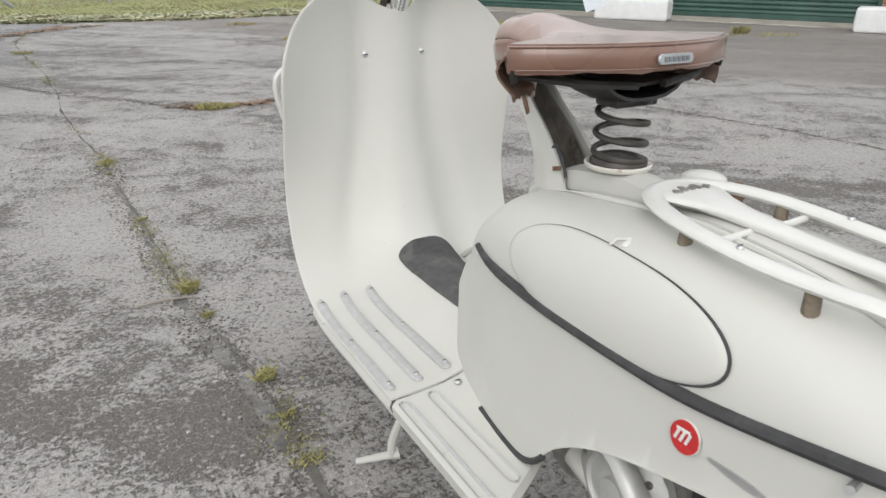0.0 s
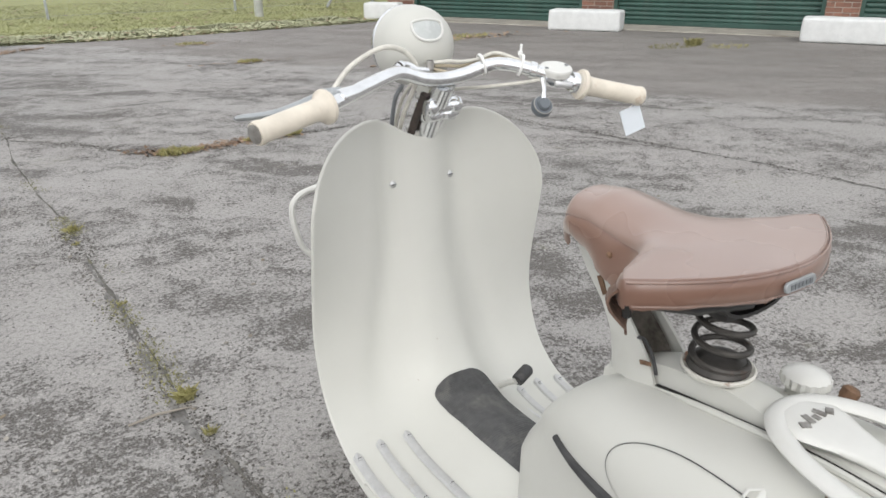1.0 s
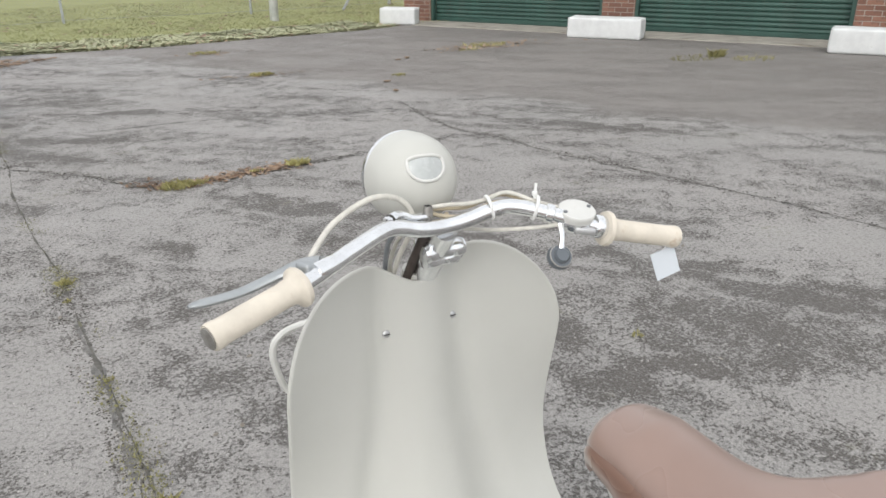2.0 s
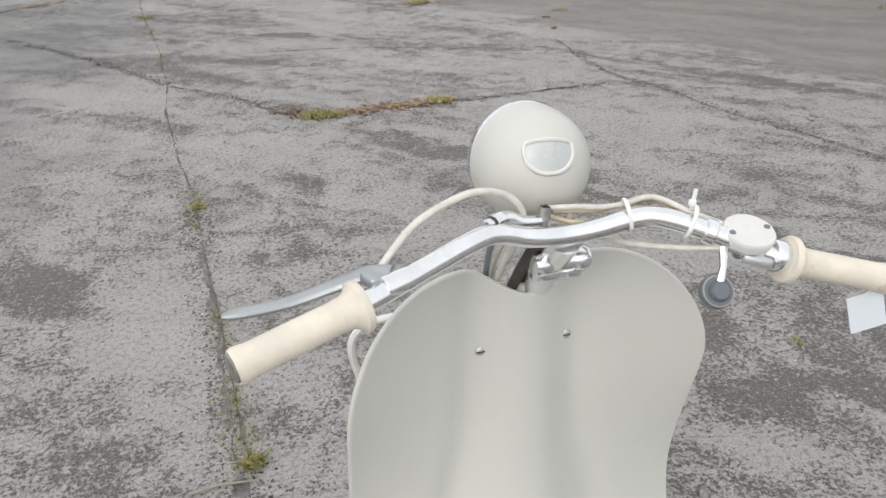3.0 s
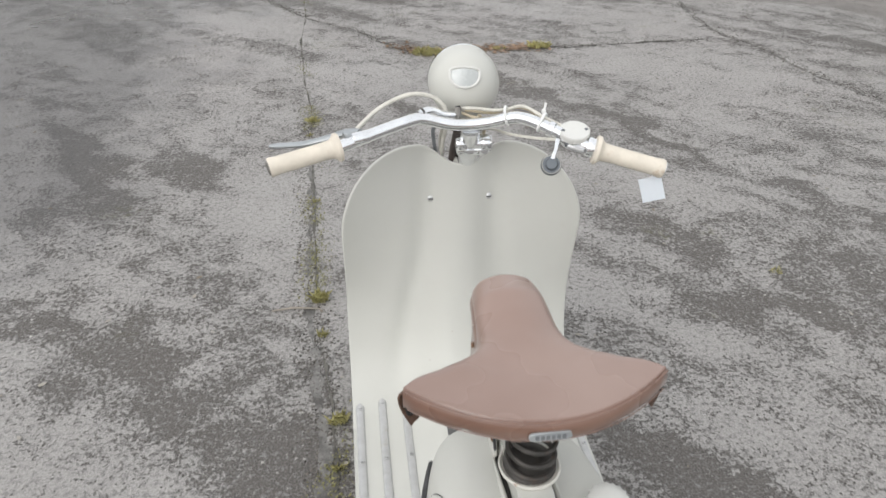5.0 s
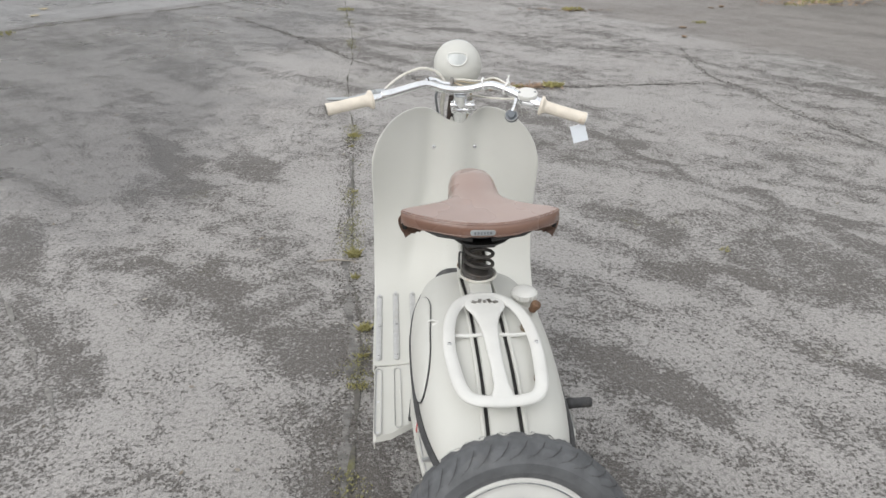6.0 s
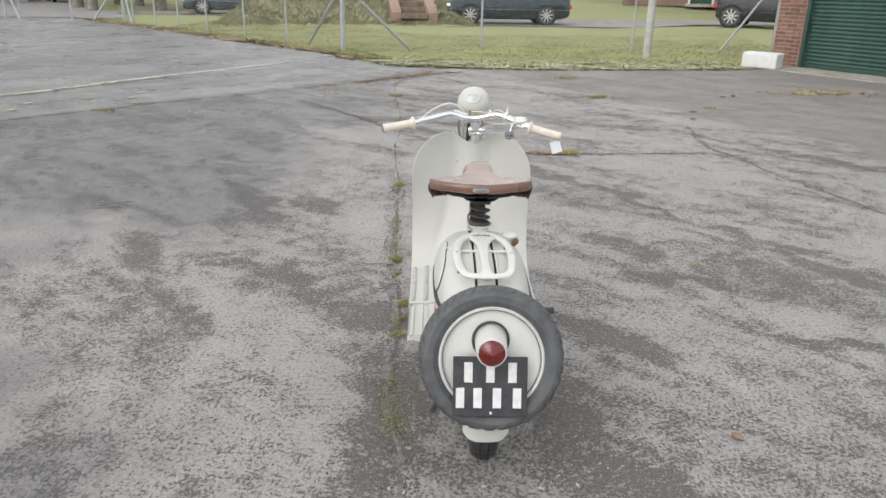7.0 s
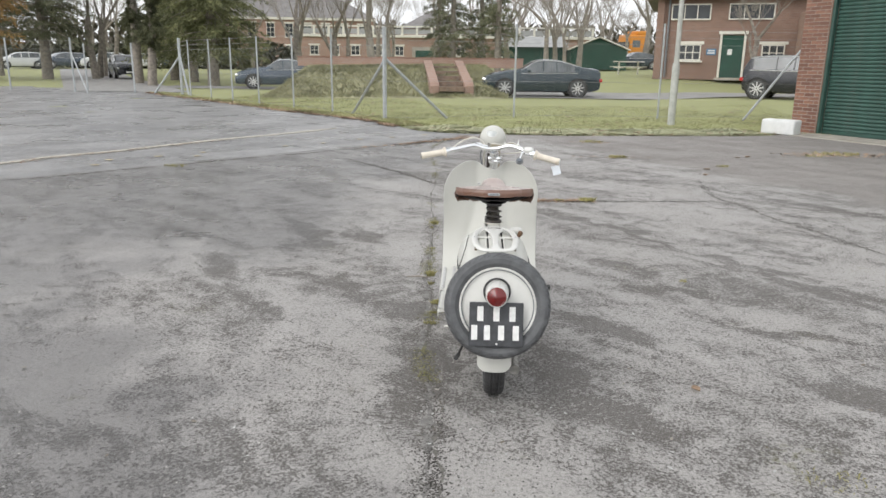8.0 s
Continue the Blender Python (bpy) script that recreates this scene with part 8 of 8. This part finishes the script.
def conifer(seed, height, width, trunk_r, base, boughs, sprays, bush=False):
    """Trunk with drooping boughs; each bough carries many thin hanging sprays."""
    rnd = random.Random(seed)
    trunk = tube(bmesh.new(), [(0, 0, -0.2), (0.04, 0, height * 0.25), (0.1, 0, height * 0.5), (0, 0, height)], [trunk_r * 1.15, trunk_r * 0.85, trunk_r * 0.6, 0.03], 9)
    verts, faces = [], []
    for k in range(boughs):
        t = rnd.random() ** 1.1
        z = base + (height - base) * t
        reach = width * (1 - t) ** 0.6 * rnd.uniform(0.45, 1.1) + 0.15
        if bush:
            reach = width * rnd.uniform(0.3, 1.0) * (0.55 + 0.45 * math.sin(z * 2.1 + seed))
        a = rnd.uniform(0, 2 * math.pi)
        d = Vector((math.cos(a), math.sin(a), 0))
        side = Vector((-d.y, d.x, 0))
        sag = rnd.uniform(0.15, 0.5)
        if k % 3 == 0 and not bush:
            pts = [d * reach * s + Vector((0, 0, z + 0.15 * reach * s - sag * reach * s * s)) for s in (0, 0.35, 0.7, 0.95)]
            tube(trunk, pts, [0.05, 0.035, 0.02, 0.008], 4)
        for q in range(sprays):
            s = rnd.random() ** 0.65
            fan = 0.42 * reach * s * (1.15 - s)
            c = d * reach * s + side * rnd.uniform(-fan, fan) + Vector((0, 0, z + 0.15 * reach * s - sag * reach * s * s - rnd.random() ** 2 * 0.22))
            n = (d * rnd.uniform(0.2, 0.9) + side * rnd.uniform(-0.7, 0.7) + Vector((0, 0, rnd.uniform(-0.9, 0.15)))).normalized()
            u = n.cross(Vector((rnd.gauss(0, 1), rnd.gauss(0, 1), rnd.gauss(0, 1)))).normalized() * rnd.uniform(0.014, 0.035)
            v = n * rnd.uniform(0.12, 0.34)
            i = len(verts)
            verts.extend((c, c + v * 0.4 - u, c + v, c + v * 0.4 + u))
            faces.append((i, i + 1, i + 2, i + 3))
    return trunk, verts, faces


def plant_bare(seed, height, r, label, loc, mat=BARK, spread=0.5, fine=3, droop=0.0):
    T = thing("tree", label, "tree", loc, seed * 37 % 360, "bare trees beyond the fence")
    a, b = bare_tree(seed, height, r, spread, fine, droop)
    part("trunk", a, mat, T)
    part("crown", b, mat, T, smooth=False)
    return T


def plant_conifer(seed, height, width, r, base, n, q, label, loc, mat=NEEDLES, bush=False, rz=0):
    T = thing("conifer" if not bush else "ivy_clad_tree", label, "tree", loc, rz, "evergreens beyond the fence")
    a, v, f = conifer(seed, height, width, r, base, n, q, bush)
    part("trunk", a, BARK, T)
    raw("crown", [tuple(p) for p in v], f, mat, T)
    return T


B1 = plant_bare(1, 13.0, 0.27, "tall bare winter tree beside the lane", on(-26.1, 47.2), BARK, 0.42)
B2 = plant_bare(2, 12.0, 0.34, "pale-barked bare tree with a forked trunk", on(-6.25, 42.1), BARK_PALE, 0.36)
B3 = plant_bare(3, 10.0, 0.19, "slender bare tree with spreading twigs", on(4.1, 41.4), BARK, 0.6, 4)
B4 = plant_bare(4, 13.5, 0.22, "tall thin bare tree beyond the fence", on(-27.0, 49.5), BARK, 0.36, 4)
B5 = plant_bare(5, 12.5, 0.30, "bare tree with a dense crown of fine twigs", on(-10.5, 41.3), BARK, 0.48, 4)
C1 = plant_conifer(11, 15.0, 3.3, 0.30, 1.7, 560, 110, "dense green conifer with drooping boughs", on(-14.4, 37.4))
C2 = plant_conifer(12, 16.0, 3.5, 0.32, 2.7, 460, 110, "dark spreading conifer beyond the fence", on(-28.6, 45.7), NEEDLES_DARK)
C3 = plant_conifer(13, 13.0, 1.45, 0.20, 1.1, 190, 62, "dark slender evergreen beside the hall", on(-1.54, 45.5), NEEDLES_DARK)
I1 = plant_conifer(14, 12.0, 1.15, 0.26, 2.3, 330, 60, "old tree trunk clad in olive ivy", on(-19.2, 38.7), IVY_DARK, True)
BE = plant_conifer(15, 12.0, 3.0, 0.22, 2.4, 260, 70, "copper beech still holding orange leaves", on(-29.6, 41.0), BEECH, False)


def again(ob, x, y, rz, s=1.0, lean=0.0):
    c = copy_thing(ob, pose(*on(x, y), 0, lean, rz))
    c.scale = (s, s, s)
    return c


again(I1, -16.9, 35.3, 150, 0.85, -7)
again(C1, -20.5, 47.0, 200, 0.95)
again(C1, -17.8, 43.5, 80, 0.8)
again(C2, -33.5, 47.0, 140, 1.05)
again(C2, -24.5, 58.0, 140, 0.8)
again(B2, -5.3, 43.0, 130, 0.85)
again(B5, -9.2, 46.0, 100, 0.9)
again(B4, -8.0, 44.0, 30, 0.8)
again(B4, -28.6, 53.5, 80, 0.95)
again(B3, 12.0, 30.4, 200, 0.85)
again(C3, 1.4, 45.5, 90, 1.05)
again(C3, 0.4, 47.5, 190, 0.95)
again(C3, -2.6, 49.0, 10, 0.9)
again(B3, 5.9, 47.0, 20, 0.9)
rnd = random.Random(77)
for k, (x, y, s) in enumerate([(-14.0, 56, 1.0), (-11.5, 58, 0.9), (-19, 60, 1.1), (-31, 60, 1.1), (-40, 58, 1.0), (7.5, 52, 0.9), (14.5, 62, 1.1), (9.8, 68, 1.1), (19, 58, 1.0), (4.0, 68, 1.0), (-3.5, 62, 1.0), (-9, 66, 1.0), (24, 66, 1.2), (-46, 50, 1.1), (-36, 52, 1.0), (6.5, 58, 0.9), (2.5, 56, 0.9), (-6.5, 55, 0.9), (5.0, 76, 1.1), (8.0, 74, 1.2), (12.0, 78, 1.2), (2.0, 80, 1.2), (15.0, 72, 1.1), (-1.0, 84, 1.3), (10.5, 60, 0.9)]):
    again((B1, B5, B3, B4, B5)[k % 5], x, y, k * 53, s)
for k in range(44):
    x = -100 + k * 4.6 + rnd.uniform(-2, 2)
    again((B1, B4, B5, B3)[k % 4], x, 108 + rnd.uniform(-6, 18), rnd.uniform(0, 360), rnd.uniform(1.0, 1.5))
scatter("far_hedge", "dark mixed hedge beyond the car park", "woodland", 9000, lambda r: (lambda x: (x, 78 + 0.12 * x + r.uniform(-1.5, 1.5), 0.1 + (2.6 + 0.9 * noise.noise(Vector((x * 0.35, 0, 4)))) * r.random() ** 0.8))(r.uniform(-75, -19)), foliage_material("dark_hedge", (0.085, 0.09, 0.055), (0.17, 0.165, 0.115)), 0.5, 57, 0.5, 0.3)
HG = scatter("far_hedge", "brown-green far hedge and woodland edge", "woodland", 12000, lambda r: (r.uniform(-120, 100), r.uniform(112, 122), 0.4 + 6.5 * r.random() ** 1.6), foliage_material("winter_hedge", (0.11, 0.10, 0.075), (0.20, 0.18, 0.14)), 1.1, 55, 0.6, 0.3)

# ---------------------------------------------------------------- bricks of the garage piers
bm = box(bmesh.new(), (0.213, 0.10, 0.064), None, 0.004)
BRICK_ME = bpy.data.meshes.new("brick")
bm.to_mesh(BRICK_ME)
bm.free()
finish(BRICK_ME, BRICK, smooth=False)
bm = box(bmesh.new(), (0.100, 0.10, 0.064), None, 0.004)
HALF_ME = bpy.data.meshes.new("brick")
bm.to_mesh(HALF_ME)
bm.free()
finish(HALF_ME, BRICK, smooth=False)
rnd = random.Random(3)
for (a, b), courses in zip(PIERS[:3], (42, 14, 14)):
    halves = round((b - a) / 0.1125)
    unit = (b - a - 0.006) / halves
    for row in range(courses):
        k = 0
        while k < halves:
            half = (row % 2 and k == 0) or k == halves - 1
            w = 1 if half else 2
            o = new("brick", HALF_ME if half else BRICK_ME)
            o.parent = WALL
            o.matrix_basis = pose(a + 0.003 + (k + w / 2) * unit, 0.044 + rnd.uniform(-0.003, 0.003), 0.037 + row * 0.0745, 0, rnd.uniform(-0.6, 0.6), rnd.uniform(-0.5, 0.5)) @ Matrix.Diagonal((unit / 0.1125, 1, 1, 1))
            k += w
